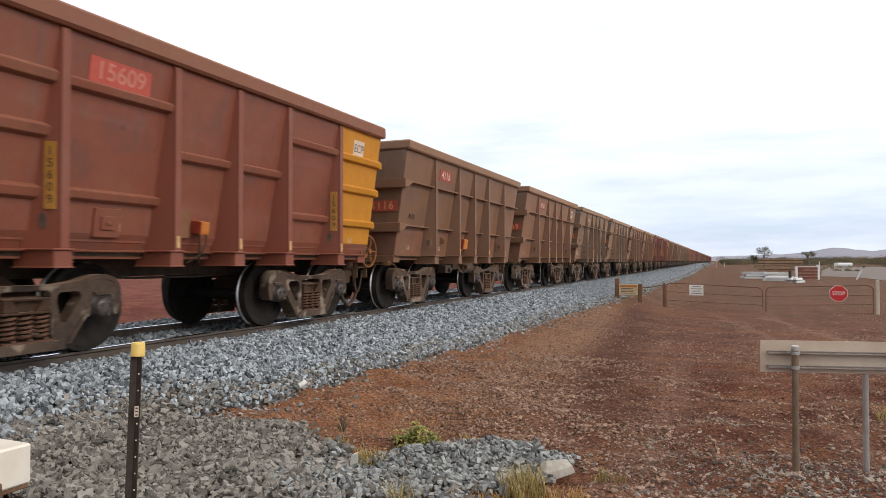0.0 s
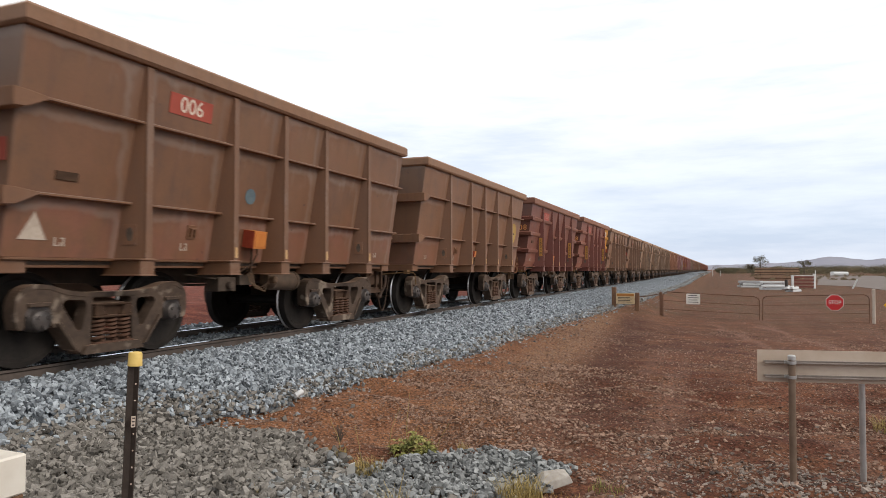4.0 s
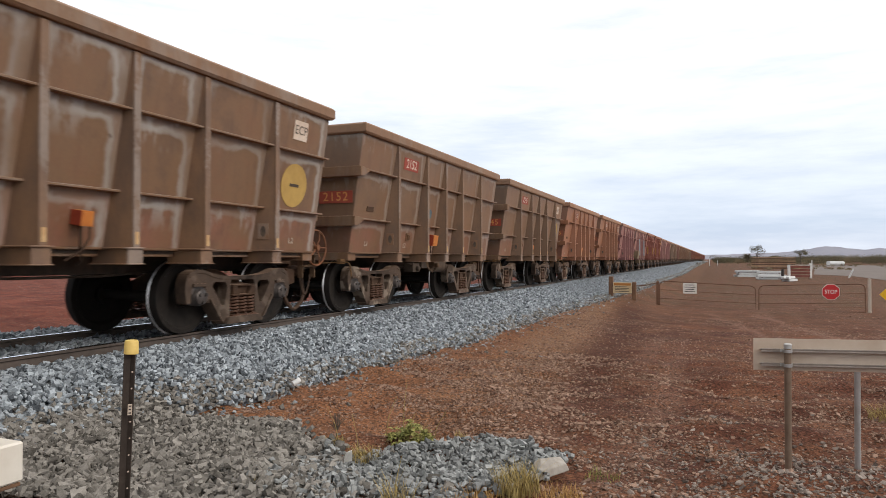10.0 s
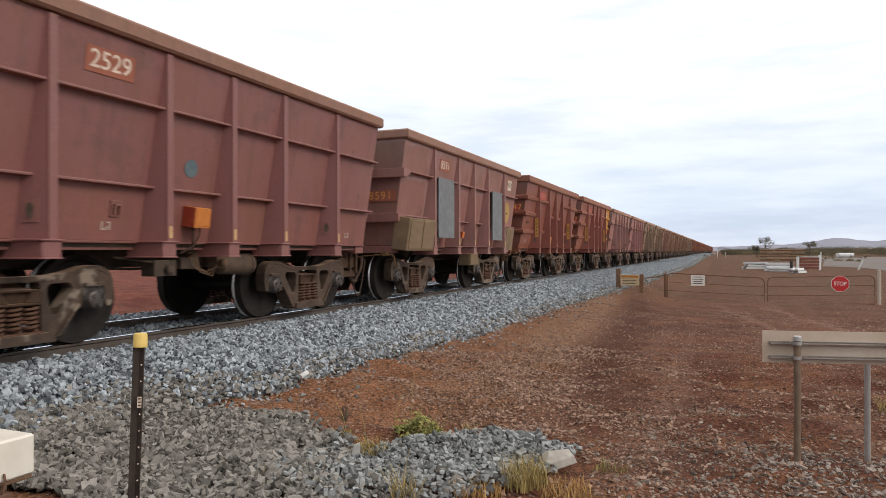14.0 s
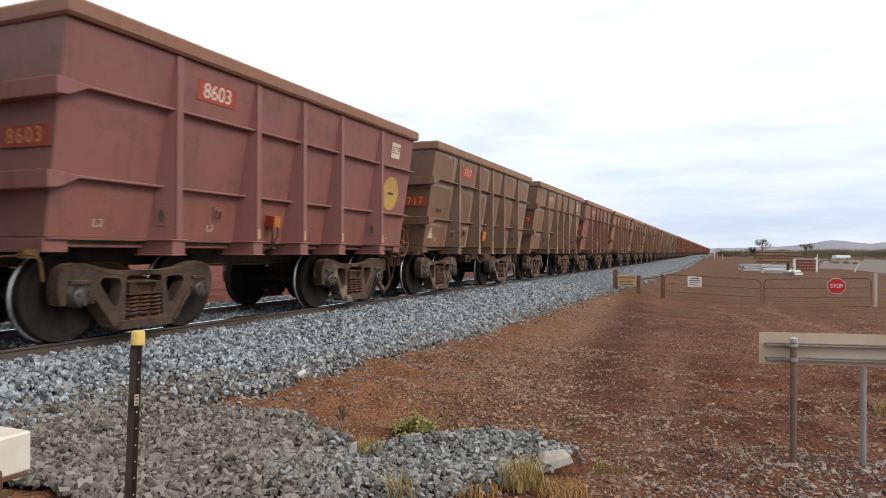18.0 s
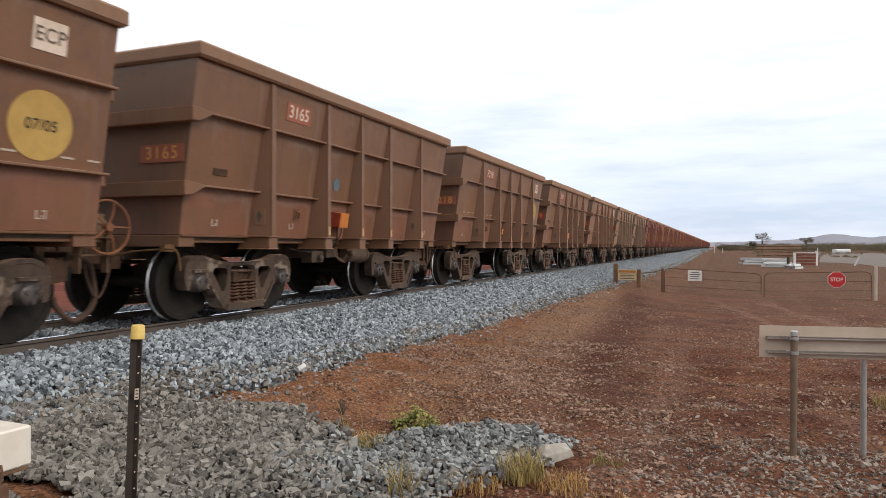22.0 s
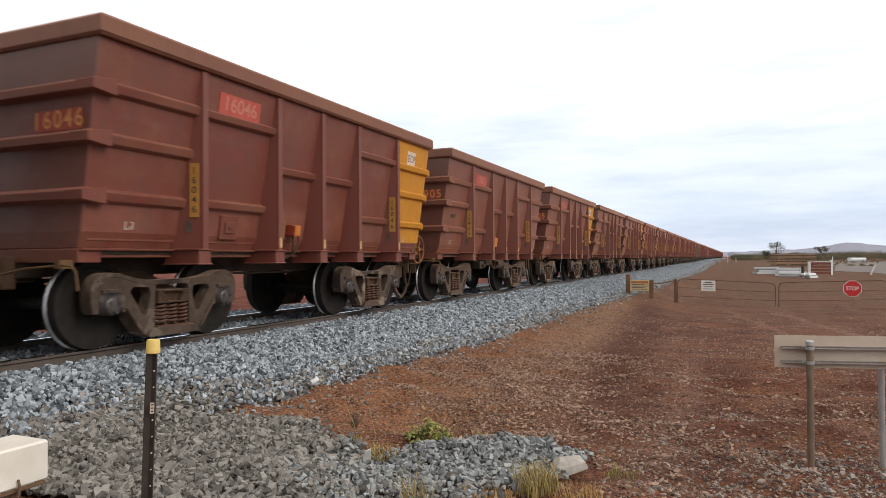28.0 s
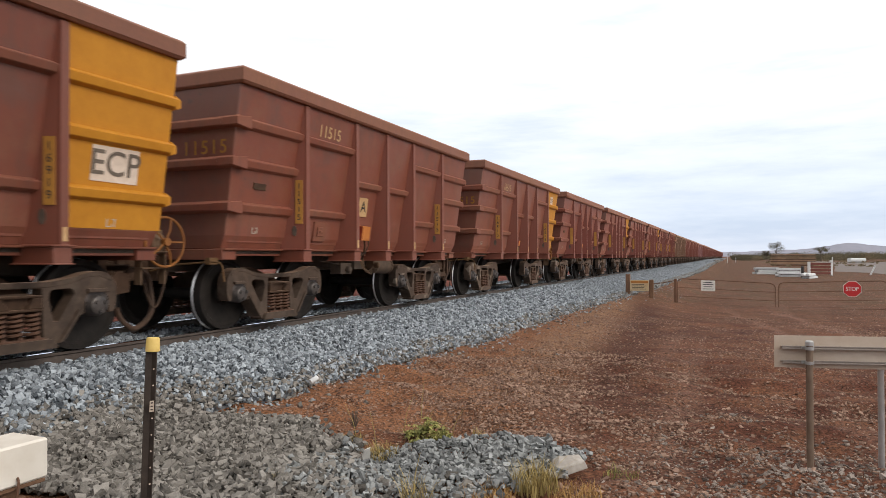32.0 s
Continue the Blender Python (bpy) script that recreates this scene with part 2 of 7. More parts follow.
def post_paint():
    """The posts' flanges: dusty paint, scraped to bare grey steel in places."""

    def build(w, b):
        info = w.add("ShaderNodeObjectInfo")
        place = w.add("ShaderNodeTexCoord").outputs["Object"]
        shift = w.add("ShaderNodeVectorMath", operation="ADD")
        w.link(place, shift.inputs[0])
        w.link(w.math("MULTIPLY", info.outputs["Random"], 37.0), shift.inputs[1])
        where = shift.outputs[0]
        axes = w.add("ShaderNodeSeparateXYZ")
        w.link(place, axes.inputs[0])
        cloudy, fine = w.noise(where, 1.3, 4.0, 0.55), w.noise(where, 26.0, 4.0, 0.6)
        face = w.math("GREATER_THAN", axes.outputs["X"], 1.598)
        aged = w.math("MINIMUM", w.math("ADD", w.math("MULTIPLY", info.outputs["Alpha"], 4.0), 0.12), 1.0)
        c = w.mix(w.math("MULTIPLY", w.ramp(cloudy, (0.36, 0.0), (0.66, 0.35)), aged), info.outputs["Color"], (0.235, 0.125, 0.070))
        grime = w.noise(w.scaled(where, 1.0, 1.0, 0.4), 2.6, 4.0, 0.6)
        c = w.mix(w.math("MULTIPLY", w.ramp(grime, (0.42, 0.0), (0.62, 0.62)), aged), c, (0.072, 0.048, 0.037))
        rub = w.ramp(w.mix(0.25, w.noise(w.scaled(where, 1.0, 1.0, 0.5), 2.4, 3.0, 0.6), fine), (0.50, 0.0), (0.57, 1.0))
        rub = w.math("MULTIPLY", rub, w.math("MINIMUM", w.math("ADD", w.math("MULTIPLY", info.outputs["Alpha"], 2.6), 0.04), 0.75))
        c = w.mix(w.math("MULTIPLY", rub, face), c, (0.25, 0.215, 0.185))
        c = w.mix(w.math("MULTIPLY", w.math("MULTIPLY", face, aged), 0.16), c, (0.33, 0.20, 0.135))
        c = w.mix(w.ramp(fine, (0.35, 0.16), (0.65, 0.0)), c, (0.07, 0.04, 0.03))
        bump(w, b, fine, 0.08, 0.005)
        return c

    return material("scraped_post_paint", dusted(build, True), 0.58, 0.0, 0.5)


def cast_steel():
    """Dusty cast frames, polished pale where parts and ore have rubbed."""

    def build(w, b):
        info = w.add("ShaderNodeObjectInfo")
        place = w.add("ShaderNodeTexCoord").outputs["Object"]
        shift = w.add("ShaderNodeVectorMath", operation="ADD")
        w.link(place, shift.inputs[0])
        w.link(w.math("MULTIPLY", info.outputs["Random"], 29.0), shift.inputs[1])
        where = shift.outputs[0]
        big, fine = w.noise(where, 1.6, 4.0), w.noise(where, 11.0, 5.0, 0.65)
        c = w.ramp(w.mix(0.5, big, fine), (0.32, (0.027, 0.019, 0.0145)), (0.68, (0.102, 0.068, 0.048)))
        rub = w.ramp(w.mix(0.18, w.noise(where, 3.4, 2.0), fine), (0.55, 0.0), (0.61, 0.7))
        c = w.mix(w.math("MULTIPLY", rub, w.ramp(info.outputs["Random"], (0.35, 0.1), (0.6, 1.0))), c, (0.27, 0.215, 0.165))
        bump(w, b, fine, 0.15, 0.01)
        return c

    return material("rubbed_cast_steel", dusted(build), 0.75, 0.0, 0.25)


def edge_paint():
    """Edges rubbed pale through the paint."""

    def build(w, b):
        info = w.add("ShaderNodeObjectInfo")
        where = w.add("ShaderNodeTexCoord").outputs["Object"]
        wear = w.mix(0.5, w.noise(where, 2.2, 4.0, 0.65), w.noise(where, 17.0, 3.0, 0.6))
        return w.mix(w.ramp(wear, (0.40, 0.05), (0.62, 0.42)), info.outputs["Color"], (0.34, 0.285, 0.25))

    return material("worn_paint_edge", build, 0.6, 0.0, 0.4)


EDGE = edge_paint()


def worn(me):
    """Gives a mesh's narrow bevels the worn edge's look."""
    me.materials.append(EDGE)
    for p in me.polygons:
        far = max((me.vertices[a].co - me.vertices[b].co).length for a in p.vertices for b in p.vertices)
        if p.area / far < 0.014:
            p.material_index = 1
    return me


TUB_PAINT, POST_PAINT = tub_paint(), post_paint()
PAINT = wagon_paint("dusty_wagon_paint")
RIM = wagon_paint("dusty_rim_paint", 0.3)
YELLOW = grained("yellow_end_paint", (0.42, 0.165, 0.010), (0.56, 0.245, 0.020), 6, 0.6, relief=0.1)
DISC = grained("dusty_yellow_disc", (0.36, 0.22, 0.065), (0.52, 0.34, 0.10), 6, 0.7, relief=0.05)
BOGIE = grained("dusty_cast_steel", (0.027, 0.0165, 0.0115), (0.098, 0.056, 0.035), 9, 0.85, 0.0, 0.15, relief=0.15, dust=True)
DARK = grained("black_underframe_steel", (0.034, 0.027, 0.022), (0.115, 0.080, 0.057), 8, 0.75)
CAST = cast_steel()
WHEEL = grained("dark_wheel_steel", (0.013, 0.0115, 0.0105), (0.034, 0.028, 0.024), 7, 0.7, 0.0, 0.12)
TREAD = grained("polished_wheel_tread", (0.40, 0.40, 0.41), (0.62, 0.62, 0.62), 20, 0.45, 1.0, relief=0.05)
SPRING = grained("rusty_spring_steel", (0.05, 0.025, 0.017), (0.15, 0.075, 0.045), 14, 0.8)
ORANGE = grained("orange_box_paint", (0.42, 0.115, 0.022), (0.58, 0.24, 0.05), 8, 0.6, relief=0.1)
WHITE = grained("dusty_white_paint", (0.34, 0.265, 0.205), (0.56, 0.47, 0.385), 18, 0.7, relief=0.05)
RED = grained("red_number_panel", (0.27, 0.052, 0.033), (0.39, 0.080, 0.052), 7, 0.65, relief=0.05)
PALE = grained("pale_number_paint", (0.52, 0.40, 0.31), (0.76, 0.64, 0.53), 14, 0.65, relief=0.03)
AMBER = grained("faded_orange_number_paint", (0.52, 0.20, 0.055), (0.70, 0.33, 0.11), 14, 0.65, relief=0.03)
CREAMY = grained("faded_cream_number_paint", (0.42, 0.26, 0.14), (0.60, 0.40, 0.24), 14, 0.65, relief=0.03)
INK = grained("black_stencil_paint", (0.02, 0.016, 0.014), (0.05, 0.04, 0.035), 14, 0.7, relief=0.03)
FAINT = grained("worn_black_stencil_paint", (0.085, 0.065, 0.05), (0.19, 0.15, 0.115), 14, 0.7, relief=0.03)
FADED = grained("faded_pink_number_paint", (0.42, 0.15, 0.11), (0.54, 0.23, 0.17), 14, 0.65, relief=0.03)
DULL_RED = grained("dull_red_number_panel", (0.25, 0.082, 0.048), (0.34, 0.118, 0.074), 7, 0.65, relief=0.05)
FADED_RED = grained("faded_red_number_panel", (0.36, 0.062, 0.045), (0.48, 0.10, 0.072), 7, 0.65, relief=0.05)
REFLECT = grained("dusty_cream_reflector", (0.42, 0.24, 0.10), (0.60, 0.40, 0.20), 14, 0.5, relief=0.03)
TANK = grained("tan_dusted_tank", (0.085, 0.050, 0.029), (0.195, 0.118, 0.068), 8, 0.75)
PLATE = grained("weathered_yellow_plate", (0.26, 0.115, 0.018), (0.40, 0.19, 0.034), 12, 0.65, relief=0.05)
BLUE = grained("blue_paint_spot", (0.07, 0.10, 0.12), (0.14, 0.18, 0.19), 12, 0.7, relief=0.03)
HOSE = grained("brown_rubber_hose", (0.035, 0.020, 0.013), (0.085, 0.047, 0.028), 12, 0.75)
RAIL = grained("rusty_rail_steel", (0.062, 0.048, 0.040), (0.135, 0.105, 0.088), 10, 0.7, 0.2)
HEAD = grained("shining_rail_head", (0.66, 0.66, 0.67), (0.84, 0.84, 0.84), 20, 0.14, 1.0, relief=0.02)
CONCRETE = grained("grey_concrete", (0.20, 0.19, 0.18), (0.36, 0.35, 0.33), 12, 0.9)
STONE = crushed("blue_grey_ballast_stone", (0.061, 0.068, 0.076), (0.427, 0.462, 0.490), island=0.6)
STONE_FAR = crushed("even_blue_grey_ballast_stone", (0.094, 0.103, 0.113), (0.376, 0.408, 0.435), island=0.3)
DUSTY = crushed("brown_grey_gravel_stone", (0.040, 0.035, 0.029), (0.308, 0.282, 0.250), island=0.5)
CLEAN = crushed("clean_grey_gravel_stone", (0.053, 0.054, 0.053), (0.352, 0.358, 0.349), island=0.5)
SINGLE = crushed("grey_gravel_stone", (0.040, 0.035, 0.029), (0.308, 0.282, 0.250), rnd=0.5)
PEBBLE = crushed("red_brown_pebble", (0.092, 0.048, 0.033), (0.365, 0.238, 0.172), island=0.6)
CHIP = crushed("brown_grey_chipping", (0.060, 0.043, 0.036), (0.335, 0.276, 0.234), island=0.6)


def make_soil():
    def build(w, b):
        where = w.add("ShaderNodeTexCoord").outputs["Object"]
        patch, mid, fine = w.noise(where, 0.22, 4.0), w.noise(where, 1.7, 5.0, 0.6), w.noise(where, 30.0, 6.0, 0.7)
        tracks = w.noise(w.scaled(where, 1.4, 0.05, 1.0), 1.0, 3.0)
        axes = w.add("ShaderNodeSeparateXYZ")
        w.link(where, axes.inputs[0])
        east = w.math("ADD", axes.outputs["X"], w.math("MULTIPLY", w.math("SUBTRACT", patch, 0.5), 5.0))
        c = w.mix(w.ramp(patch, (0.40, 0.0), (0.60, 1.0)), (0.178, 0.079, 0.047), (0.098, 0.042, 0.028))
        c = w.mix(w.ramp(mid, (0.40, 0.0), (0.60, 0.85)), c, (0.198, 0.100, 0.058))
        c = w.mix(w.ramp(w.noise(w.scaled(where, 0.9, 1.5, 1.0), 1.0, 5.0, 0.65), (0.42, 0.55), (0.56, 0.0)), c, (0.070, 0.030, 0.024))
        c = w.mix(w.ramp(tracks, (0.52, 0.0), (0.64, 0.45)), c, (0.215, 0.130, 0.098))
        # looser orange earth on the bank and in the hollow, red spoil on the far side of the line
        bank = w.ramp(w.math("MULTIPLY", w.math("ADD", east, 14.0), 0.0714), (0.72, 1.0), (0.88, 0.0))
        c = w.mix(w.math("MULTIPLY", bank, w.ramp(mid, (0.3, 0.4), (0.62, 0.95))), c, (0.275, 0.140, 0.075))
        c = w.mix(w.ramp(w.math("MULTIPLY", axes.outputs["Y"], 0.01), (0.16, 0.0), (0.34, 0.6)), c, (0.158, 0.086, 0.054))
        c = w.mix(w.math("MULTIPLY", w.ramp(w.math("MULTIPLY", axes.outputs["Y"], 0.01), (0.20, 0.0), (0.34, 1.0)), w.ramp(w.noise(where, 0.45, 6.0, 0.7), (0.44, 0.0), (0.60, 0.75))), c, (0.125, 0.088, 0.052))
        # a drift of tan grit along the bank, a darker strip at its foot, and wheel tracks that turn in at the gate
        north = axes.outputs["Y"]
        wander = w.math("ADD", axes.outputs["X"], w.math("MULTIPLY", w.math("SUBTRACT", mid, 0.5), 1.1))
        bend = w.math("MULTIPLY", w.math("ADD", north, -8.0), 0.075)

        def strip(x0, half, soft, slope=None):
            off = w.math("ABSOLUTE", w.math("SUBTRACT", w.math("ADD", wander, slope if slope is not None else bend), x0))
            return w.math("MULTIPLY", w.ramp(w.math("MULTIPLY", off, 0.25), (half * 0.25, 1.0), ((half + soft) * 0.25, 0.0)), 1.0)

        reach = w.math("MULTIPLY", w.ramp(w.math("MULTIPLY", north, 0.02), (0.11, 0.0), (0.17, 1.0)), w.ramp(w.math("MULTIPLY", north, 0.02), (0.46, 1.0), (0.56, 0.0)))
        tan = w.math("MULTIPLY", strip(-2.55, 0.25, 0.65), reach)
        c = w.mix(w.math("MULTIPLY", tan, w.ramp(mid, (0.35, 0.35), (0.6, 0.85))), c, (0.30, 0.185, 0.112))
        dark_strip = w.math("MULTIPLY", strip(-1.45, 0.15, 0.6), reach)
        c = w.mix(w.math("MULTIPLY", dark_strip, 0.8), c, (0.085, 0.038, 0.026))
        slant = w.math("MULTIPLY", w.math("ADD", north, -18.2), 0.17)
        gate_side = w.math("MULTIPLY", w.ramp(w.math("MULTIPLY", north, 0.02), (0.30, 0.0), (0.36, 1.0)), w.ramp(w.math("MULTIPLY", north, 0.02), (0.46, 1.0), (0.52, 0.0)))
        for x0 in (0.95, 2.4):
            c = w.mix(w.math("MULTIPLY", w.math("MULTIPLY", strip(x0, 0.04, 0.2, slant), gate_side), 0.5), c, (0.30, 0.185, 0.14))
        spoil = w.ramp(w.math("MULTIPLY", w.math("ADD", east, 22.0), 0.1), (0.9, 1.0), (1.0, 0.0))
        c = w.mix(spoil, c, w.mix(w.ramp(mid, (0.35, 0.0), (0.65, 1.0)), (0.125, 0.040, 0.028), (0.235, 0.078, 0.052)))
        grit = w.ramp(fine, (0.40, (0.33, 0.32, 0.31)), (0.62, (1.26, 1.105, 1.02)))
        c = w.mix(1.0, c, grit, "MULTIPLY")
        # fine gravel pressed into the surface, in drifts
        cells = w.add("ShaderNodeTexVoronoi")
        cells.inputs["Scale"].default_value = 34.0
        w.link(where, cells.inputs["Vector"])
        lum = w.add("ShaderNodeSeparateColor")
        w.link(cells.outputs["Color"], lum.inputs[0])
        stone = w.ramp(lum.outputs[0], (0.0, (0.075, 0.045, 0.036)), (0.6, (0.22, 0.145, 0.110)), (1.0, (0.40, 0.30, 0.25)))
        body = w.math("MULTIPLY", w.ramp(cells.outputs["Distance"], (0.28, 1.0), (0.42, 0.0)), w.ramp(lum.outputs[1], (0.45, 0.0), (0.5, 1.0)))
        drift = w.math("MAXIMUM", w.ramp(w.mix(0.5, mid, w.noise(where, 0.6, 3.0)), (0.44, 0.0), (0.56, 1.0)), tan)
        body = w.math("MULTIPLY", body, drift)
        c = w.mix(body, c, stone)
        bump(w, b, w.mix(0.5, w.mix(0.5, mid, fine), body), 0.9, 0.03)
        return c

    return material("red_brown_soil", build, 0.95, 0.0, 0.1)


SOIL = make_soil()

# ---- mesh tools ----


class Shape:
    """Gathers closed solids into one mesh."""

    def __init__(self):
        self.v, self.f = [], []

    def solid(self, verts, faces):
        n = len(self.v)
        self.v += [tuple(p) for p in verts]
        self.f += [tuple(n + i for i in face) for face in faces]
        return self

    def box(self, x0, x1, y0, y1, z0, z1):
        v = [(x, y, z) for x in (x0, x1) for y in (y0, y1) for z in (z0, z1)]
        return self.solid(v, [(0, 1, 3, 2), (4, 6, 7, 5), (0, 4, 5, 1), (2, 3, 7, 6), (0, 2, 6, 4), (1, 5, 7, 3)])

    def loft(self, rings):
        """Closed solid through rings of equally many points."""
        n = len(rings[0])
        v = [p for ring in rings for p in ring]
        f = [(k * n + i, k * n + (i + 1) % n, (k + 1) * n + (i + 1) % n, (k + 1) * n + i) for k in range(len(rings) - 1) for i in range(n)]
        return self.solid(v, f + [tuple(range(n - 1, -1, -1)), tuple((len(rings) - 1) * n + i for i in range(n))])

    def prism(self, outline, axis, a, b):
        """outline in the two other axes (in x, y, z order), from a to b along axis."""
        def at(p, s):
            return {"x": (s, p[0], p[1]), "y": (p[0], s, p[1]), "z": (p[0], p[1], s)}[axis]
        return self.loft([[at(p, a) for p in outline], [at(p, b) for p in outline]])

    def turned(self, profile, axis, centre, n=20):
        """A solid of revolution: profile rows (along the axis, radius)."""
        rings = []
        for s, r in profile:
            ring = []
            for i in range(n):
                c, d = r * math.cos(2 * math.pi * i / n), r * math.sin(2 * math.pi * i / n)
                o = {"x": (s, c, d), "y": (c, s, d), "z": (c, d, s)}[axis]
                ring.append(tuple(centre[j] + o[j] for j in range(3)))
            rings.append(ring)
        return self.loft(rings)

    def tube(self, points, r, n=7):
        pts = [Vector(p) for p in points]
        rings = []
        for i, p in enumerate(pts):
            d = (pts[min(i + 1, len(pts) - 1)] - pts[max(i - 1, 0)]).normalized()
            side = d.orthogonal().normalized() if i == 0 else (side - d * side.dot(d)).normalized()
            up = d.cross(side)
            rr = r[i] if isinstance(r, (list, tuple)) else r
            rings.append([tuple(p + (side * math.cos(2 * math.pi * j / n) + up * math.sin(2 * math.pi * j / n)) * rr) for j in range(n)])
        return self.loft(rings)

    def moved(self, m):
        self.v = [tuple(m @ Vector(p)) for p in self.v]
        return self

    def mesh(self, name, mat, bevel=0.0, smooth=False):
        me = bpy.data.meshes.new(name)
        bm = bmesh.new()
        vs = [bm.verts.new(p) for p in self.v]
        for f in self.f:
            bm.faces.new([vs[i] for i in f])
        bmesh.ops.recalc_face_normals(bm, faces=bm.faces)
        if bevel:
            edges = [ed for ed in bm.edges if len(ed.link_faces) == 2 and ed.calc_face_angle(0) > 0.5]
            bmesh.ops.bevel(bm, geom=edges, offset=bevel, segments=1, affect="EDGES", clamp_overlap=True)
        if smooth:
            for f in bm.faces:
                f.smooth = True
        bm.to_mesh(me)
        bm.free()
        if smooth:
            me.set_sharp_from_angle(angle=radians(38))
        me.materials.append(mat)
        return me


def part(name, shape, mat, parent, label="", bevel=0.0, smooth=False):
    """One mesh object, a part of parent (or a thing of its own without one)."""
    ob = new(name, shape if isinstance(shape, bpy.types.Mesh) else shape.mesh(name, mat, bevel, smooth))
    ob.parent = parent
    return tagged(ob, label)


def soup(name, verts, faces, mat):
    """A big mesh of triangles from arrays."""
    me = bpy.data.meshes.new(name)
    me.vertices.add(len(verts))
    me.vertices.foreach_set("co", np.asarray(verts, np.float32).ravel())
    faces = np.asarray(faces, np.int32)
    k = faces.shape[1]
    me.loops.add(faces.size)
    me.loops.foreach_set("vertex_index", faces.ravel())
    me.polygons.add(len(faces))
    me.polygons.foreach_set("loop_start", np.arange(0, faces.size, k, dtype=np.int32))
    me.update(calc_edges=True)
    me.shade_flat()
    me.materials.append(mat)
    return me


def lettering(text, height, mat, spacing=1.0):
    """A flat mesh of the words, centred, in the x-y plane, letters of that height."""
    cu = bpy.data.curves.new("words", "FONT")
    cu.body, cu.size, cu.align_x, cu.align_y, cu.extrude = text, height / 0.72, "CENTER", "CENTER", 0.0
    cu.space_character, cu.offset = spacing, height * 0.012
    tmp = bpy.data.objects.new("words", cu)
    me = bpy.data.meshes.new_from_object(tmp)
    bpy.data.objects.remove(tmp)
    me.materials.clear()
    me.materials.append(mat)
    return me


SIDE = Matrix(((0, 0, 1, 0), (1, 0, 0, 0), (0, 1, 0, 0), (0, 0, 0, 1)))     # x-y plane onto a wall that faces +x
FRONT = Matrix(((1, 0, 0, 0), (0, 0, -1, 0), (0, 1, 0, 0), (0, 0, 0, 1)))   # onto a wall that faces -y


def step(v):
    v = np.clip(v, 0, 1)
    return v * v * (3 - 2 * v)


# ---- ground, ballast and track ----
TRACK_X, RAIL_TOP = -7.53, 0.62
BEND, RADIUS = 470.0, 1500.0        # the line is straight as far as this, then curves to the left


def wavy(x, y, scale, seed=0.0):
    return (np.sin(x * scale + 1.3 + seed) * np.cos(y * scale * 0.8 + seed * 2) + np.sin((x + y) * scale * 1.7 + 2.1 * seed) * 0.6 + np.sin((x - 1.7 * y) * scale * 2.9 + seed) * 0.35) / 1.95


def toe_x(y):
    """Where the ballast ends on the camera's side."""
    return np.interp(y, (0, 5.4, 6.6, 9, 11, 12, 20, 26, 31, 47, 70, 123, 300), (-5.3, -5.12, -4.88, -4.72, -4.58, -4.42, -4.34, -3.92, -3.2, -2.85, -2.65, -3.1, -3.4))


def toe_z(y):
    return np.interp(y, (0, 8, 20, 26, 31, 60), (0.03, 0.04, 0.05, 0.10, 0.26, 0.28))


def rough_z(x, y):
    """Clods, ruts and hummocks of the trodden soil."""
    rng, z = np.random.default_rng(17), 0.0
    for k in range(22):
        long = 0.22 * 1.11 ** k
        a, ph = rng.uniform(0, math.pi), rng.uniform(0, 6.283)
        z = z + 0.0105 * long ** 0.9 * np.sin((x * math.cos(a) + y * math.sin(a)) * 6.283 / long + ph)
    return z


def ground_z(x, y):
    """Height of the bare earth."""
    x, y = np.asarray(x, float), np.asarray(y, float)
    level = -0.22 * step((y - 6) / 18) + 0.12 * step((y - 60) / 60)
    up = step((-1.2 - x) / (-1.2 - toe_x(y)))
    z = level + (toe_z(y) - 0.03 - level) * up                     # bank rising to the ballast's toe
    z = z - (toe_z(y) - 0.05) * step((-x - 10.2) / 2.2)
    z = z + (0.10 + 0.28 * step((-x - 13) / 4)) * step((-x - 10.5) / 3) * (1 + 0.3 * wavy(x, y, 0.4))
    z = z - 0.15 * np.exp(-((x + 2.9 + 0.35 * (y - 6.0)) / 1.3) ** 2 - ((y - 6.35) / 0.65) ** 2)    # washed-out hollow behind the gravel
    z = z + rough_z(x, y) * step((14 - np.hypot(x, y)) / 4) + 0.020 * wavy(x, y, 1.9)
    z = z + 0.005 * wavy(x * 0.4 + 9, y * 3.0, 1.1, 0.6) * step((y - 9) / 6) * step((x + 4) / 1.5)
    away = np.hypot(x, y)
    return z + 0.05 * wavy(x, y, 0.07, 2.0) * step((away - 30) / 60)


def grid_lines(spans):
    return np.unique(np.concatenate([np.arange(a, b, s) for a, b, s in spans]).round(4))


def make_ground():
    xs = grid_lines([(-4000, -400, 400), (-400, -60, 20), (-60, -20, 4), (-20, -6, 0.5), (-6, 4, 0.055), (4, 14, 0.4), (14, 60, 3), (60, 400, 20), (400, 4001, 400)])
    ys = grid_lines([(-600, -60, 90), (-60, -6, 4), (-6, 1, 0.5), (1, 3.4, 0.15), (3.4, 12, 0.055), (12, 34, 0.25), (34, 90, 2), (90, 400, 12), (400, 4801, 400)])
    gx, gy = np.meshgrid(xs, ys)
    v = np.stack([gx, gy, ground_z(gx, gy)], -1).reshape(-1, 3)
    n, m = len(ys), len(xs)
    i = (np.arange(n - 1)[:, None] * m + np.arange(m - 1)).ravel()
    me = soup("ground", v, np.stack([i, i + 1, i + m + 1, i + m], -1), SOIL)
    me.shade_smooth()
    return tagged(new("ground", me), "bare red-brown soil with wheel tracks and grit", "ground", kind="structure")


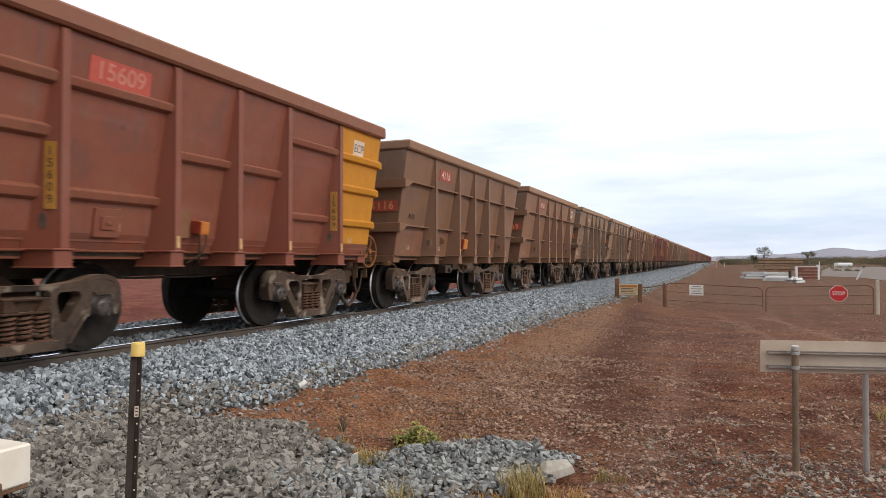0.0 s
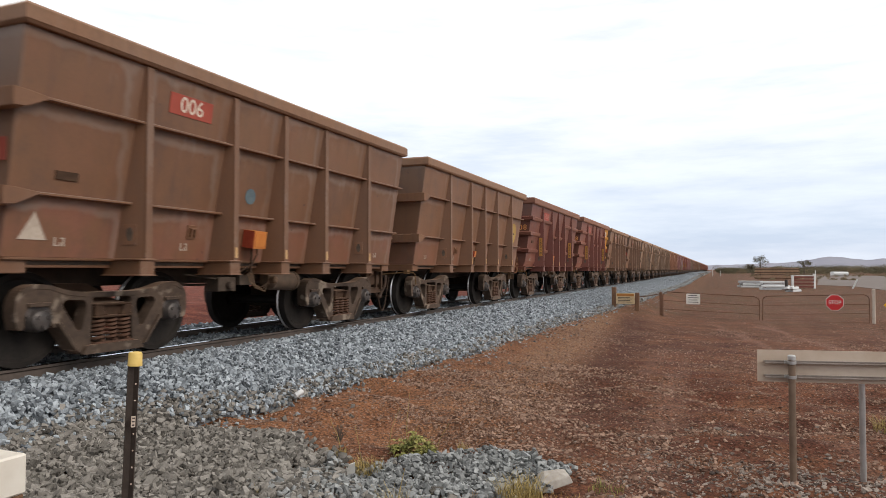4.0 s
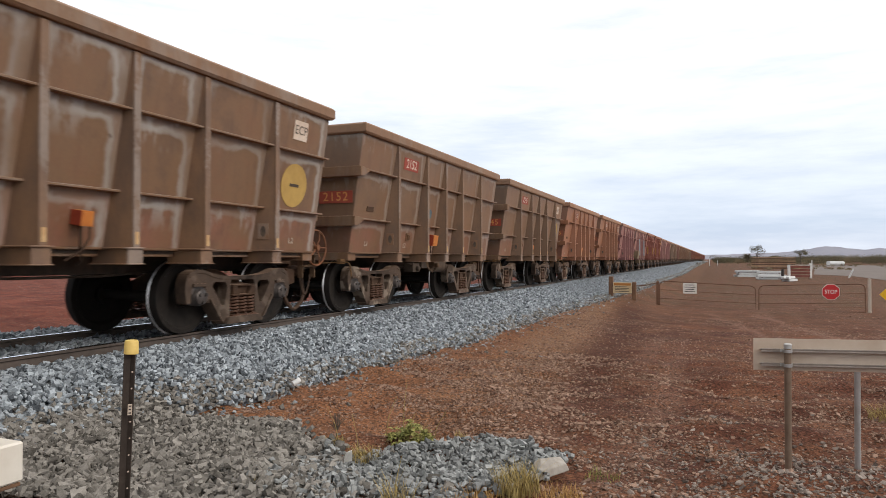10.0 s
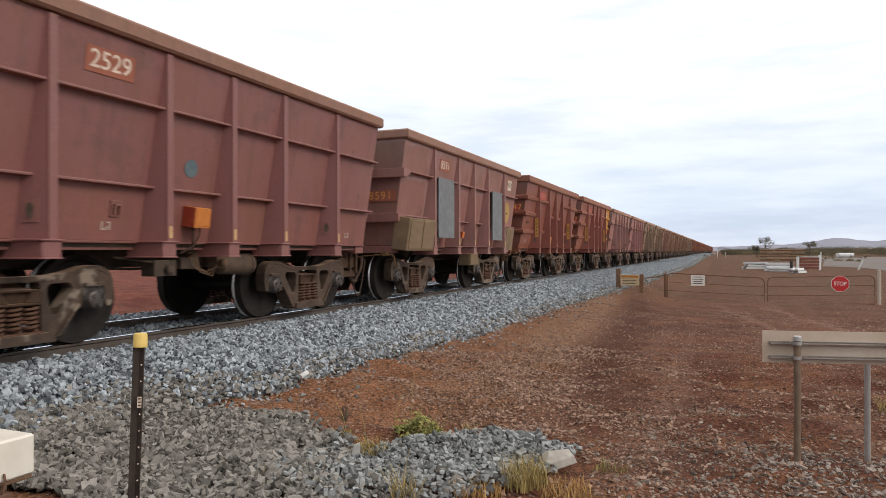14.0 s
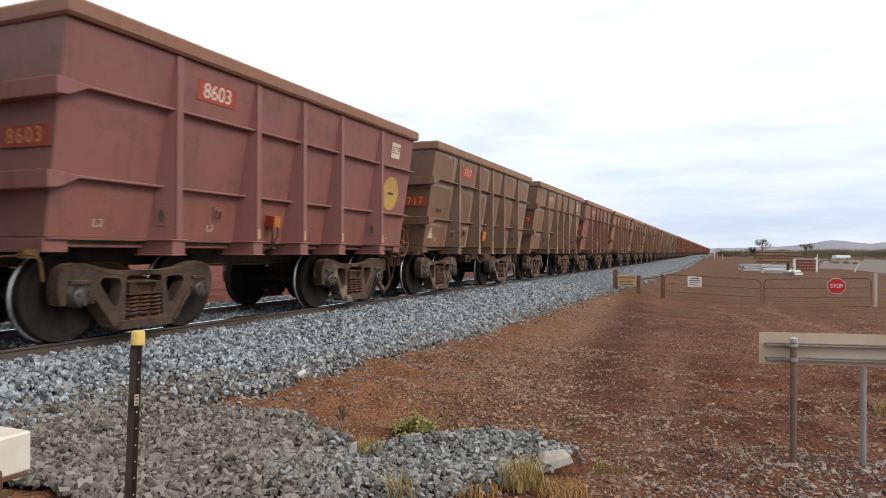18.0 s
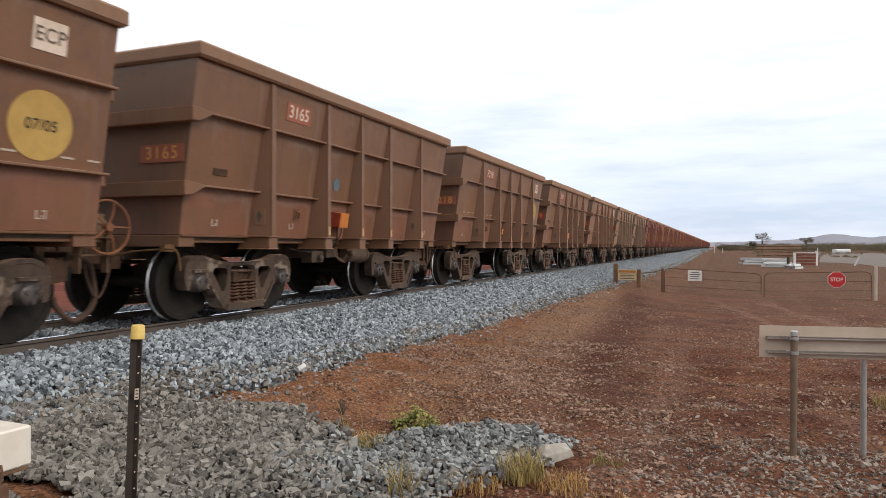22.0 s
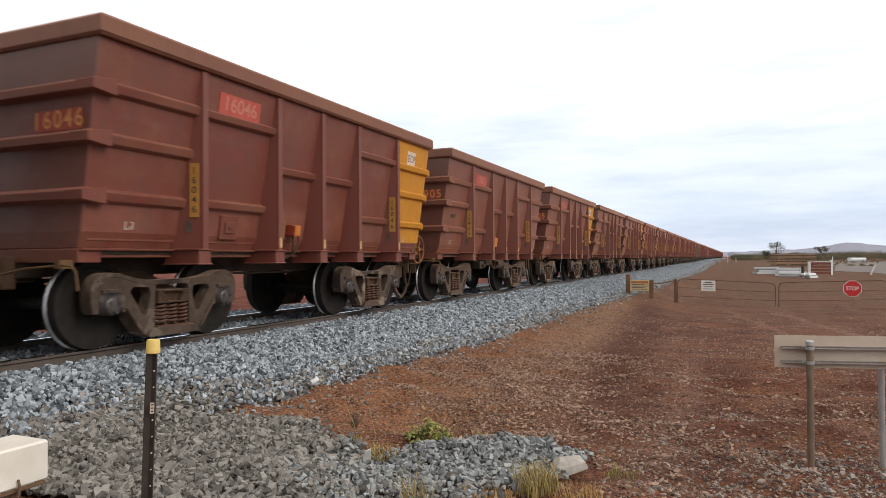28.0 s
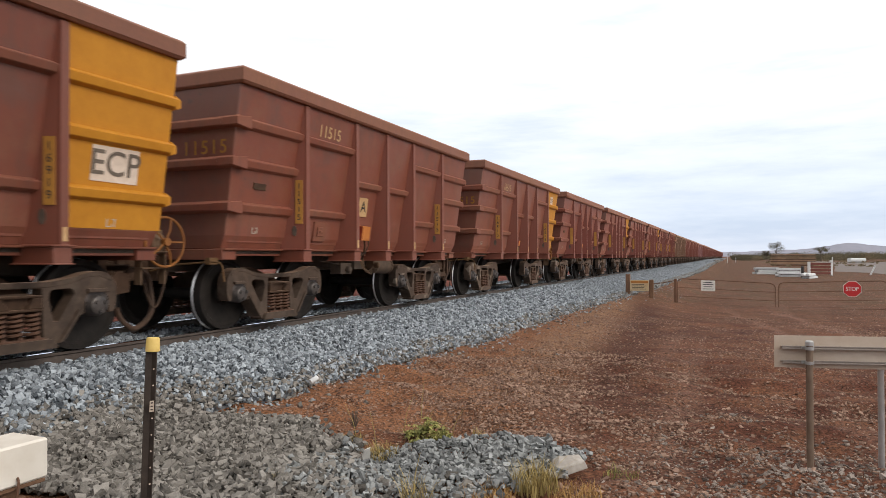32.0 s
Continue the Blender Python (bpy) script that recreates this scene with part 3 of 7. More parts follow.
ground = make_ground()
BED_LEFT = ((-11.6, -0.1), (-10.5, 0.34), (-9.9, 0.47), (-8.45, 0.49), (-8.15, 0.465), (-6.95, 0.455), (-6.66, 0.49), (-6.0, 0.475))


def bed_profile(y):
    """Cross-section of the ballast: x, z."""
    tx, tz = float(toe_x(y)), float(toe_z(y))
    return [*BED_LEFT, (-6.0 + 0.5 * (tx + 6.0), 0.49 - 0.44 * (0.49 - tz)), (-6.0 + 0.85 * (tx + 6.0), 0.49 - 0.85 * (0.49 - tz)), (tx - 0.06, tz), (tx - 0.03, tz - 0.20)]


def ballast_z(x, y):
    """Height of the ballast bed."""
    tx, tz = toe_x(y), toe_z(y)
    u = (x + 6.0) / (tx + 6.0)
    right = np.where(u < 0.5, 0.49 - 0.88 * u * (0.49 - tz), np.where(u < 0.85, 0.49 - (0.44 + (u - 0.5) * 0.41 / 0.35) * (0.49 - tz), 0.49 - u * (0.49 - tz)))
    return np.where(x < -6.0, np.interp(x, *zip(*BED_LEFT)), np.where(u > 1.02, -1.0, right))


def along(s, off=0.0):
    """The place at distance s along the track and off metres to the right of its middle, and the heading."""
    if s <= BEND:
        return TRACK_X + off, s, 0.0
    a = (s - BEND) / RADIUS
    return TRACK_X - RADIUS + (RADIUS + off) * math.cos(a), BEND + (RADIUS + off) * math.sin(a), math.degrees(a)


STATIONS = [*np.arange(-60, 0, 2.0), *np.arange(0, 40, 0.25), *np.arange(40, 120, 1.0), *np.arange(120, 900, 10.0)]


def swept(profile, wobble=0.0):
    """A closed strip with that cross-section (offset from the track's middle, height) along the line."""
    n, v = len(profile(0.0) if callable(profile) else profile), []
    rng = np.random.default_rng(4)
    for s in STATIONS:
        for off, z in (profile(s) if callable(profile) else profile):
            j = rng.normal(0, wobble, 2) if wobble else (0, 0)
            x, y, _ = along(s, off + j[0])
            v.append((x, y, z + j[1]))
    f = [(k * n + i, k * n + i + 1, (k + 1) * n + i + 1, (k + 1) * n + i) for k in range(len(STATIONS) - 1) for i in range(n - 1)]
    return v, f


bed = tagged(new("ballast", soup("ballast", *swept(lambda s: [(x - TRACK_X, z - 0.02) for x, z in bed_profile(s)], 0.012), grained("ballast_bed", (0.085, 0.091, 0.099), (0.21, 0.223, 0.238), 30, 0.95, relief=0.8))),
             "bank of crushed blue-grey stone under the track", "ballast", kind="structure")

track = tagged(new("railway_track"), "straight standard-gauge track with rusty rails and polished heads", "railway track", kind="structure")
RAIL_OUT = [(-0.075, 0), (-0.075, 0.012), (-0.018, 0.03), (-0.010, 0.05), (-0.010, 0.125), (-0.034, 0.138), (-0.036, 0.166)]
RAIL_SHAPE = RAIL_OUT + [(-x, z) for x, z in reversed(RAIL_OUT)]
for side in (-0.7525, 0.7525):
    v, f = swept([(side + x, RAIL_TOP - 0.172 + z) for x, z in RAIL_SHAPE])
    rail = part("rail", soup("rail", v, f, RAIL), RAIL, track)
    v, f = swept([(side + x, RAIL_TOP - 0.172 + z) for x, z in ((-0.036, 0.166), (-0.028, 0.172), (0.028, 0.172), (0.036, 0.166))])
    part("rail_head", soup("rail_head", v, f, HEAD), HEAD, rail, "polished running surface")
sleeper = Shape().prism([(-0.13, 0), (0.13, 0), (0.10, 0.2), (-0.10, 0.2)], "x", -1.25, 1.25).mesh("sleeper", CONCRETE, 0.015)
for i in range(110):
    ob = part("sleeper", sleeper, CONCRETE, track)
    ob.location = (TRACK_X, -8 + i * 0.68, RAIL_TOP - 0.172 - 0.2)


CUBE = np.array([(x, y, z) for x in (-1, 1) for y in (-1, 1) for z in (-1, 1)], float)


def shards(rng, n=18):
    """n split stones with flat faces and sharp corners, about 1 across: corners, and triangles for each."""
    out, faces = [], []
    while len(out) < n:
        p = CUBE * rng.uniform(0.55, 1.0, 3)
        p = p * (1 + rng.uniform(-0.36, 0.12, (8, 1))) + rng.normal(0, 0.09, (8, 3))
        p[:, 0] += p[:, 1] * rng.normal(0, 0.30)
        p[:, 2] += p[:, 0] * rng.normal(0, 0.20)
        bm = bmesh.new()
        for i, c in enumerate(p):
            bm.verts.new(c).index = i
        bmesh.ops.convex_hull(bm, input=bm.verts[:])
        tri = [[v.index for v in f.verts] for f in bm.faces]
        bm.free()
        if len(tri) == 12:
            out.append(p * 0.5)
            faces.append(tri)
    return np.array(out), np.array(faces)


def scatter(name, places, sizes, mat, seed, flat=0.62, tilt=0.45):
    """Many loose stones as one mesh."""
    rng = np.random.default_rng(seed)
    base, f = shards(rng)
    n = len(places)
    pick = rng.integers(0, len(base), n)
    p = base[pick] * rng.uniform(0.7, 1.3, (n, 1, 3)) * np.array([1, 1, flat])
    q = np.stack([rng.normal(0, tilt, n), rng.normal(0, tilt, n), rng.uniform(-1, 1, n) * 3, np.ones(n)], -1)
    q /= np.linalg.norm(q, axis=1)[:, None]
    a, b, c, d = q.T
    r = np.stack([1 - 2 * (b * b + c * c), 2 * (a * b - c * d), 2 * (a * c + b * d), 2 * (a * b + c * d), 1 - 2 * (a * a + c * c), 2 * (b * c - a * d), 2 * (a * c - b * d), 2 * (b * c + a * d), 1 - 2 * (a * a + b * b)], -1).reshape(n, 3, 3)
    p = np.einsum("nij,nkj->nki", r, p) * np.asarray(sizes)[:, None, None] + np.asarray(places)[:, None, :]
    faces = (f[pick] + 8 * np.arange(n)[:, None, None]).reshape(-1, 3)
    return soup(name, p.reshape(-1, 3), faces, mat)


def strewn(rng, n, x0, x1, y0, y1):
    return rng.uniform(x0, x1, n), rng.uniform(y0, y1, n)

# ---- ore wagons (own space: y along the track, z from the rail top, x to the side) ----
PITCH, HALF = 9.307, 4.115
LOW, TOP = 1.14, 3.335


def wall_x(z):
    """Half the tub's width at that height."""
    return 1.27 + 0.31 * (z - LOW) / (TOP - LOW)


def rect(w, l, z):
    return [(w, -l, z), (w, l, z), (-w, l, z), (-w, -l, z)]


def make_wheelset(n):
    s = Shape()
    wheel = [(0.64, 0.09), (0.64, 0.125), (0.69, 0.135), (0.715, 0.39), (0.668, 0.440), (0.668, 0.532), (0.692, 0.528), (0.708, 0.508), (0.742, 0.5056), (0.778, 0.5032), (0.824, 0.500), (0.828, 0.445), (0.795, 0.415), (0.765, 0.150), (0.83, 0.13), (0.83, 0.09)]
    s.turned(wheel, "x", (0, 0, 0), n)
    s.turned([(-x, r) for x, r in wheel], "x", (0, 0, 0), n)
    s.turned([(-1.02, 0.075), (1.02, 0.075)], "x", (0, 0, 0), 14)
    me = s.mesh("wheelset", WHEEL, 0, True)
    me.materials.append(TREAD)
    for p in me.polygons:
        if all(0.490 < math.hypot(me.vertices[i].co.y, me.vertices[i].co.z) < 0.530 and 0.688 < abs(me.vertices[i].co.x) < 0.71 for i in p.vertices):
            p.material_index = 1
    return me


def plate_with_holes(outer, holes, x0, x1):
    """A casting cut from a plate: outlines in (y, z), from x0 to x1."""
    bm = bmesh.new()
    edges = []
    for ring in (outer, *holes):
        vs = [bm.verts.new((x0, y, z)) for y, z in ring]
        edges += [bm.edges.new((a, b)) for a, b in zip(vs, vs[1:] + vs[:1])]
    faces = [g for g in bmesh.ops.triangle_fill(bm, use_beauty=True, use_dissolve=False, edges=edges)["geom"] if isinstance(g, bmesh.types.BMFace)]
    top = bmesh.ops.extrude_face_region(bm, geom=faces)["geom"]
    bmesh.ops.translate(bm, vec=(x1 - x0, 0, 0), verts=[g for g in top if isinstance(g, bmesh.types.BMVert)])
    s = Shape()
    bm.verts.index_update()
    s.solid([v.co[:] for v in bm.verts], [[v.index for v in f.verts] for f in bm.faces])
    bm.free()
    return s


def rounded(ring, r, n=3):
    """Rounds the corners of an outline."""
    out = []
    for i, p in enumerate(ring):
        a, b, c = Vector(ring[i - 1]), Vector(p), Vector(ring[(i + 1) % len(ring)])
        d = min(r, (a - b).length * 0.45, (c - b).length * 0.45)
        u, v = b + (a - b).normalized() * d, b + (c - b).normalized() * d
        out += [tuple((1 - t) ** 2 * u + 2 * t * (1 - t) * b + t * t * v) for t in [k / n for k in range(n + 1)]]
    return out


def make_side_frame(near):
    half = [(0.34, 0.775), (0.58, 0.805), (0.80, 0.868), (0.96, 0.878), (1.085, 0.835), (1.155, 0.735), (1.168, 0.58), (1.135, 0.42), (1.06, 0.41), (1.05, 0.60), (0.99, 0.65), (0.82, 0.65), (0.765, 0.60), (0.755, 0.42), (0.705, 0.41), (0.69, 0.45), (0.47, 0.15), (0.38, 0.10)]
    outer = rounded(half + [(-y, z) for y, z in reversed(half)], 0.06, 3 if near else 1)
    window = [(0.355, 0.69), (0.60, 0.70), (0.645, 0.645), (0.45, 0.36), (0.40, 0.36), (0.335, 0.60)]
    holes = [rounded(window, 0.05), rounded([(-y, z) for y, z in reversed(window)], 0.05), rounded([(-0.265, 0.715), (0.265, 0.715), (0.275, 0.50), (0.285, 0.195), (-0.285, 0.195), (-0.275, 0.50)], 0.03)]
    s = plate_with_holes(outer, holes, -0.085, 0.085)
    # spring seat, ribs that stiffen the arms, and the pedestal roofs over the bearings
    s.prism(rounded([(-0.42, 0.095), (0.42, 0.095), (0.36, 0.195), (-0.36, 0.195)], 0.03), "x", -0.14, 0.14)
    for m in (-1, 1):
        s.prism([(m * y, z) for y, z in ((0.78, 0.645), (1.035, 0.645), (1.035, 0.685), (0.78, 0.685))], "x", -0.12, 0.12)
        s.prism([(m * y, z) for y, z in ((0.44, 0.14), (0.49, 0.155), (0.715, 0.46), (0.68, 0.475))], "x", -0.115, 0.115)
    top = [(-1.10, 0.815), (-0.96, 0.875), (-0.80, 0.865), (-0.58, 0.80), (-0.34, 0.772), (0.34, 0.772), (0.58, 0.80), (0.80, 0.865), (0.96, 0.875), (1.10, 0.815)]
    s.prism(top + [(y * 0.985, z - 0.05) for y, z in reversed(top)], "x", -0.093, 0.093)
    return s.mesh("side_frame", CAST, 0.010 if near else 0.0)


def make_springs():
    s = Shape()
    for y in (-0.175, 0.0, 0.175):
        r = 0.066
        pts = [(0.055 + r * math.cos(i * 0.66), y + r * math.sin(i * 0.66), 0.222 + 0.26 * i / 54) for i in range(0, 55)]
        s.tube(pts, 0.0165, 5)
    s.box(-0.13, 0.13, -0.27, 0.27, 0.197, 0.216)
    return s.mesh("spring_nest", SPRING, 0, True)


def make_bolster():
    s = Shape().loft([[(x, y, z) for y, z in ((-w, 0.49), (w, 0.49), (w * 0.95, h), (-w * 0.95, h))] for x, w, h in ((-1.06, 0.25, 0.64), (-0.9, 0.25, 0.66), (-0.4, 0.24, 0.86), (0.4, 0.24, 0.86), (0.9, 0.25, 0.66), (1.06, 0.25, 0.64))])
    for m in (-1, 1):          # ledge above and below the pocket in each end, with its sloping cheeks
        a, b = sorted((m * 1.05, m * 1.12))
        s.box(a, b, -0.25, 0.25, 0.622, 0.645).box(a, b, -0.26, 0.26, 0.485, 0.510)
        for k in (-1, 1):
            s.prism([(k * 0.25, 0.51), (k * 0.25, 0.622), (k * 0.16, 0.622), (k * 0.09, 0.51)], "x", a, b)
    return s.mesh("bolster", BOGIE, 0.008)


def make_cap():
    s = Shape().turned([(-0.12, 0.118), (0.03, 0.122), (0.05, 0.108), (0.085, 0.104), (0.10, 0.085), (0.11, 0.05)], "x", (0, 0, 0), 20)
    for i in range(3):
        a = i * 2.094 + 0.5
        s.turned([(0.08, 0.025), (0.13, 0.025)], "x", (0, 0.066 * math.cos(a), 0.066 * math.sin(a)), 6)
    s.prism([(-0.14, 0.06), (-0.10, 0.02), (0.10, 0.02), (0.14, 0.06), (0.14, 0.145), (-0.14, 0.145)], "x", -0.11, 0.03)
    return s.mesh("axle_box", grained("greasy_bearing_steel", (0.030, 0.027, 0.026), (0.125, 0.105, 0.095), 12, 0.42, 0.3), 0, True)


def make_brake_beam():
    s = Shape()
    s.box(-0.72, 0.72, -0.46, -0.38, 0.36, 0.44)
    for x in (-0.75, 0.75):
        s.box(x - 0.05, x + 0.05, -0.47, -0.35, 0.30, 0.56)
    return s.mesh("brake_beam", DARK, 0.01)


WHEELSET, FRAME = {True: make_wheelset(32), False: make_wheelset(12)}, {True: make_side_frame(True), False: make_side_frame(False)}
SPRINGS, BOLSTER, CAP, BEAM = make_springs(), make_bolster(), make_cap(), make_brake_beam()


def add_bogie(wagon, y, full=True):
    bogie = part("bogie", BOLSTER, BOGIE, wagon, "dusty cast-steel three-piece bogie")
    bogie.location = (0, y, 0)
    for yy in (-0.905, 0.905):
        w = part("wheelset", WHEELSET[full], WHEEL, bogie)
        w.location = (0, yy, 0.502)
    for x in (-1, 1):
        part("side_frame", FRAME[full], CAST, bogie).location = (x * 1.00, 0, 0)
        if full:
            part("spring_nest", SPRINGS, SPRING, bogie, "stack of rusty coil springs").location = (x * 1.00, 0, 0)
            for yy in (-0.905, 0.905):
                ob = part("axle_box", CAP, BOGIE, bogie)
                ob.matrix_basis = pose(x * 1.05, yy, 0.502, 0, 0, 0 if x > 0 else 180)
    if full:
        part("brake_beam", BEAM, DARK, bogie)
        part("brake_beam", BEAM, DARK, bogie).matrix_basis = pose(0, 0, 0, 0, 0, 180)


def belt(z, h, out, y0, y1, end=False):
    """A rib of trapezium section along the tub's side at x > 0."""
    w0, w1 = wall_x(z - h / 2) - 0.01, wall_x(z + h / 2) - 0.01
    sec = [(w0, z - h / 2), (w0 + out, z - h * 0.30), (w1 + out, z + h * 0.22), (w1, z + h / 2)]
    return [[(x, y, zz) for x, zz in sec] for y in (y0, y1)]


def make_tub(kind):
    s = Shape()
    l0, l1 = HALF - 0.07, HALF - 0.05
    mid = [rect(wall_x(LOW), l0, LOW)]
    if kind == "new":
        mid = [rect(wall_x(LOW) - 0.06, l0 - 0.02, LOW), rect(wall_x(1.32), l0, 1.32)]
    s.loft(mid + [rect(1.58, l1, TOP), rect(1.52, l1 - 0.05, TOP), rect(1.26, l0 - 0.10, LOW + 0.08)])
    return s.mesh("tub", TUB_PAINT, 0.012)


def make_rim(high):
    s = Shape()
    z0, z1, o, i = TOP - 0.004, TOP + high, 1.665, 1.49
    s.loft([rect(o - 0.03, HALF - 0.03, z0), rect(o, HALF, z0 + 0.03), rect(o, HALF, z1 - 0.03), rect(o - 0.03, HALF - 0.03, z1), rect(i, HALF - 0.17, z1), rect(i, HALF - 0.17, z0)][:5] + [rect(i, HALF - 0.17, z0 + 0.01)])
    # open the lid and the floor of the loft: the rim is a ring
    s.f = [f for f in s.f if len(set(f)) == 4 and not (set(f) == set(range(4)) or set(f) == set(range(20, 24)))]
    s.solid([(x, y, z) for ring in (rect(o - 0.03, HALF - 0.03, z0), rect(i, HALF - 0.17, z0 + 0.01)) for x, y, z in ring], [(0, 1, 5, 4), (1, 2, 6, 5), (2, 3, 7, 6), (3, 0, 4, 7)])
    me = s.mesh("rim", RIM)
    return me


def web_y(z, end):
    """How far the post's web stands back from its middle at the tub's wall."""
    return -0.055 - (0.11 if end else 0.085) * float(np.interp(z, (1.15, 1.6, 2.3, TOP), (1.0, 0.80, 0.45, 0.2)))


def make_post(end):
    """A side post: a narrow flange on a web that deepens downwards, on a boxed foot with thin plates above and below."""
    face, y0, y1 = 1.615, -0.025, 0.068
    rings = [[(1.10, -0.17, z), (1.59, -0.125, z), (1.64, -0.115, z), (1.64, 0.115, z), (1.10, 0.115, z)] for z in (0.955, 0.967)]
    rings += [[(1.12, -0.15, z), (1.56, -0.110, z), (1.622, -0.100, z), (1.622, 0.100, z), (1.12, 0.100, z)] for z in (0.969, 1.128)]
    rings += [[(1.10, -0.20, z), (1.59, -0.145, z), (1.645, -0.130, z), (1.645, 0.128, z), (1.10, 0.128, z)] for z in (1.130, 1.146)]
    rings += [[(wall_x(z) - 0.04, web_y(z, end), z), (1.585, y0 - 0.004, z), (face, y0, z), (face, y1, z), (wall_x(z) - 0.04, y1, z)] for z in (1.148, 1.6, 2.3, TOP - 0.02)]
    s = Shape().loft(rings)
    return s.mesh("post", POST_PAINT, 0.004)


def on_web(ob, y, z, u, end=True, out=0.004):
    """Lays a mesh of the x-y plane on the web of the post at y, u of the way from the wall to the flange."""
    ax, ay, bx, by = wall_x(z) - 0.04, web_y(z, end), 1.585, -0.029
    turn = math.degrees(math.atan2(by - ay, bx - ax))
    n = Vector((by - ay, ax - bx, 0)).normalized()
    ob.matrix_basis = Matrix.Translation(Vector((ax + (bx - ax) * u, y + ay + (by - ay) * u, z)) + n * out) @ pose(0, 0, 0, 0, 0, turn) @ FRONT
    return ob


def make_sill():
    s = Shape().prism([(1.08, 1.045), (1.215, 1.045), (1.215, 1.118), (1.30, 1.122), (1.305, 1.146), (1.08, 1.146)], "y", -HALF + 0.08, HALF - 0.08)
    return s.mesh("side_sill", PAINT, 0.004)


END_SILL = Shape().prism([(-HALF + 0.062, 0.99), (-HALF + 0.34, 0.99), (-HALF + 0.34, 1.138), (-HALF + 0.062, 1.138)], "x", -1.262, 1.262).mesh("end_sill", PAINT, 0.008)


def make_underframe():
    """Floor plate and centre sill in one."""
    out = [(-1.22, 1.125), (1.22, 1.125), (1.22, 1.07), (0.28, 1.07), (0.28, 0.82), (-0.28, 0.82), (-0.28, 1.07), (-1.22, 1.07)]
    return Shape().prism(out, "y", -HALF + 0.1, HALF - 0.1).mesh("underframe", DARK, 0.01)


def make_coupler():
    s = Shape().box(-0.11, 0.11, -0.35, 0.42, 0.76, 0.98)
    s.prism([(-0.19, -0.62), (0.05, -0.66), (0.20, -0.52), (0.20, -0.36), (-0.17, -0.34)], "z", 0.72, 1.02)
    s.box(-0.30, 0.30, -0.10, 0.06, 0.70, 1.06)
    s.box(-0.75, -0.35, -0.05, 0.0, 0.86, 0.94)
    return s.mesh("coupler", BOGIE, 0.015)


def make_hand_wheel():
    s = Shape()
    r = 0.30
    s.tube([(0, r * math.cos(i * math.pi / 14), r * math.sin(i * math.pi / 14)) for i in range(29)], 0.016, 6)
    for i in range(5):
        a = i * 1.2566
        s.tube([(0, 0, 0), (0.03, r * 0.5 * math.cos(a), r * 0.5 * math.sin(a)), (0, r * math.cos(a), r * math.sin(a))], 0.013, 5)
    s.turned([(-0.12, 0.05), (0.05, 0.05)], "x", (0, 0, 0), 10)
    return s


def make_hoses(paired):
    """What hangs between two wagons, built round the end of the leading one."""
    made = []
    if paired:      # inside a pair: a slack loop of two cables and a square bracket
        loop = [(0.92 + 0.02 * math.sin(i), -0.02 + 0.62 * i / 16, 0.90 - 0.46 * math.sin(math.pi * i / 16) ** 0.9) for i in range(17)]
        made.append(Shape().tube(loop, 0.030, 7).mesh("cable_loop", HOSE, 0, True))
        thin = [(0.98, 0.02 + 0.60 * i / 16, 0.88 - 0.72 * math.sin(math.pi * i / 16)) for i in range(17)]
        made.append(Shape().tube(thin, 0.012, 6).mesh("air_hose", HOSE, 0, True))
        bracket = Shape().box(1.0, 1.06, -0.10, -0.04, 0.66, 1.04).box(1.0, 1.06, 0.12, 0.18, 0.62, 1.04).box(1.0, 1.06, -0.10, 0.18, 0.98, 1.04).box(0.98, 1.02, -0.44, 0.10, 0.72, 0.90).box(0.94, 1.0, -0.22, 0.20, 0.55, 0.66)
        made.append(bracket.mesh("hose_bracket", BOGIE, 0.006))
    else:           # between pairs: a deep hoop of brake hose and a stand for the hand brake
        hoop = [(0.86 + 0.02 * math.sin(i), 0.10 + 0.26 * math.cos(math.pi * (0.42 - 1.84 * i / 24 + 0.5)), 0.52 + 0.36 * math.sin(math.pi * (0.42 - 1.84 * i / 24 + 0.5))) for i in range(25)]
        made.append(Shape().tube(hoop, 0.034, 8).mesh("slack_hoop", HOSE, 0, True))
        thin = [(0.90, 0.16 + 0.40 * i / 14, 0.84 - 0.44 * math.sin(math.pi * i / 14)) for i in range(15)]
        made.append(Shape().tube(thin, 0.016, 6).mesh("air_hose", HOSE, 0, True))
        for z in (0.89, 1.085):
            made.append(Shape().box(1.02, 1.20, -0.10, 0.30, z, z + 0.015).mesh("stand_shelf", TANK, 0.003))
        for y in (-0.09, 0.27):
            made.append(Shape().box(1.06, 1.16, y, y + 0.02, 0.70, 1.12).mesh("stand_plate", TANK, 0.003))
        made.append(Shape().prism([(-0.42, 0.58), (-0.12, 0.62), (-0.12, 0.84), (-0.30, 0.86), (-0.44, 0.72)], "x", 0.95, 1.02).mesh("end_bracket", BOGIE, 0.004))
        gear = Shape().turned([(-0.10, 0.10), (0.05, 0.13), (0.09, 0.11), (0.12, 0.05)], "x", (1.10, 0.16, 1.20), 14).box(1.0, 1.14, 0.06, 0.26, 1.09, 1.36)
        made.append(gear.mesh("gear_case", TANK, 0.008))
    return made


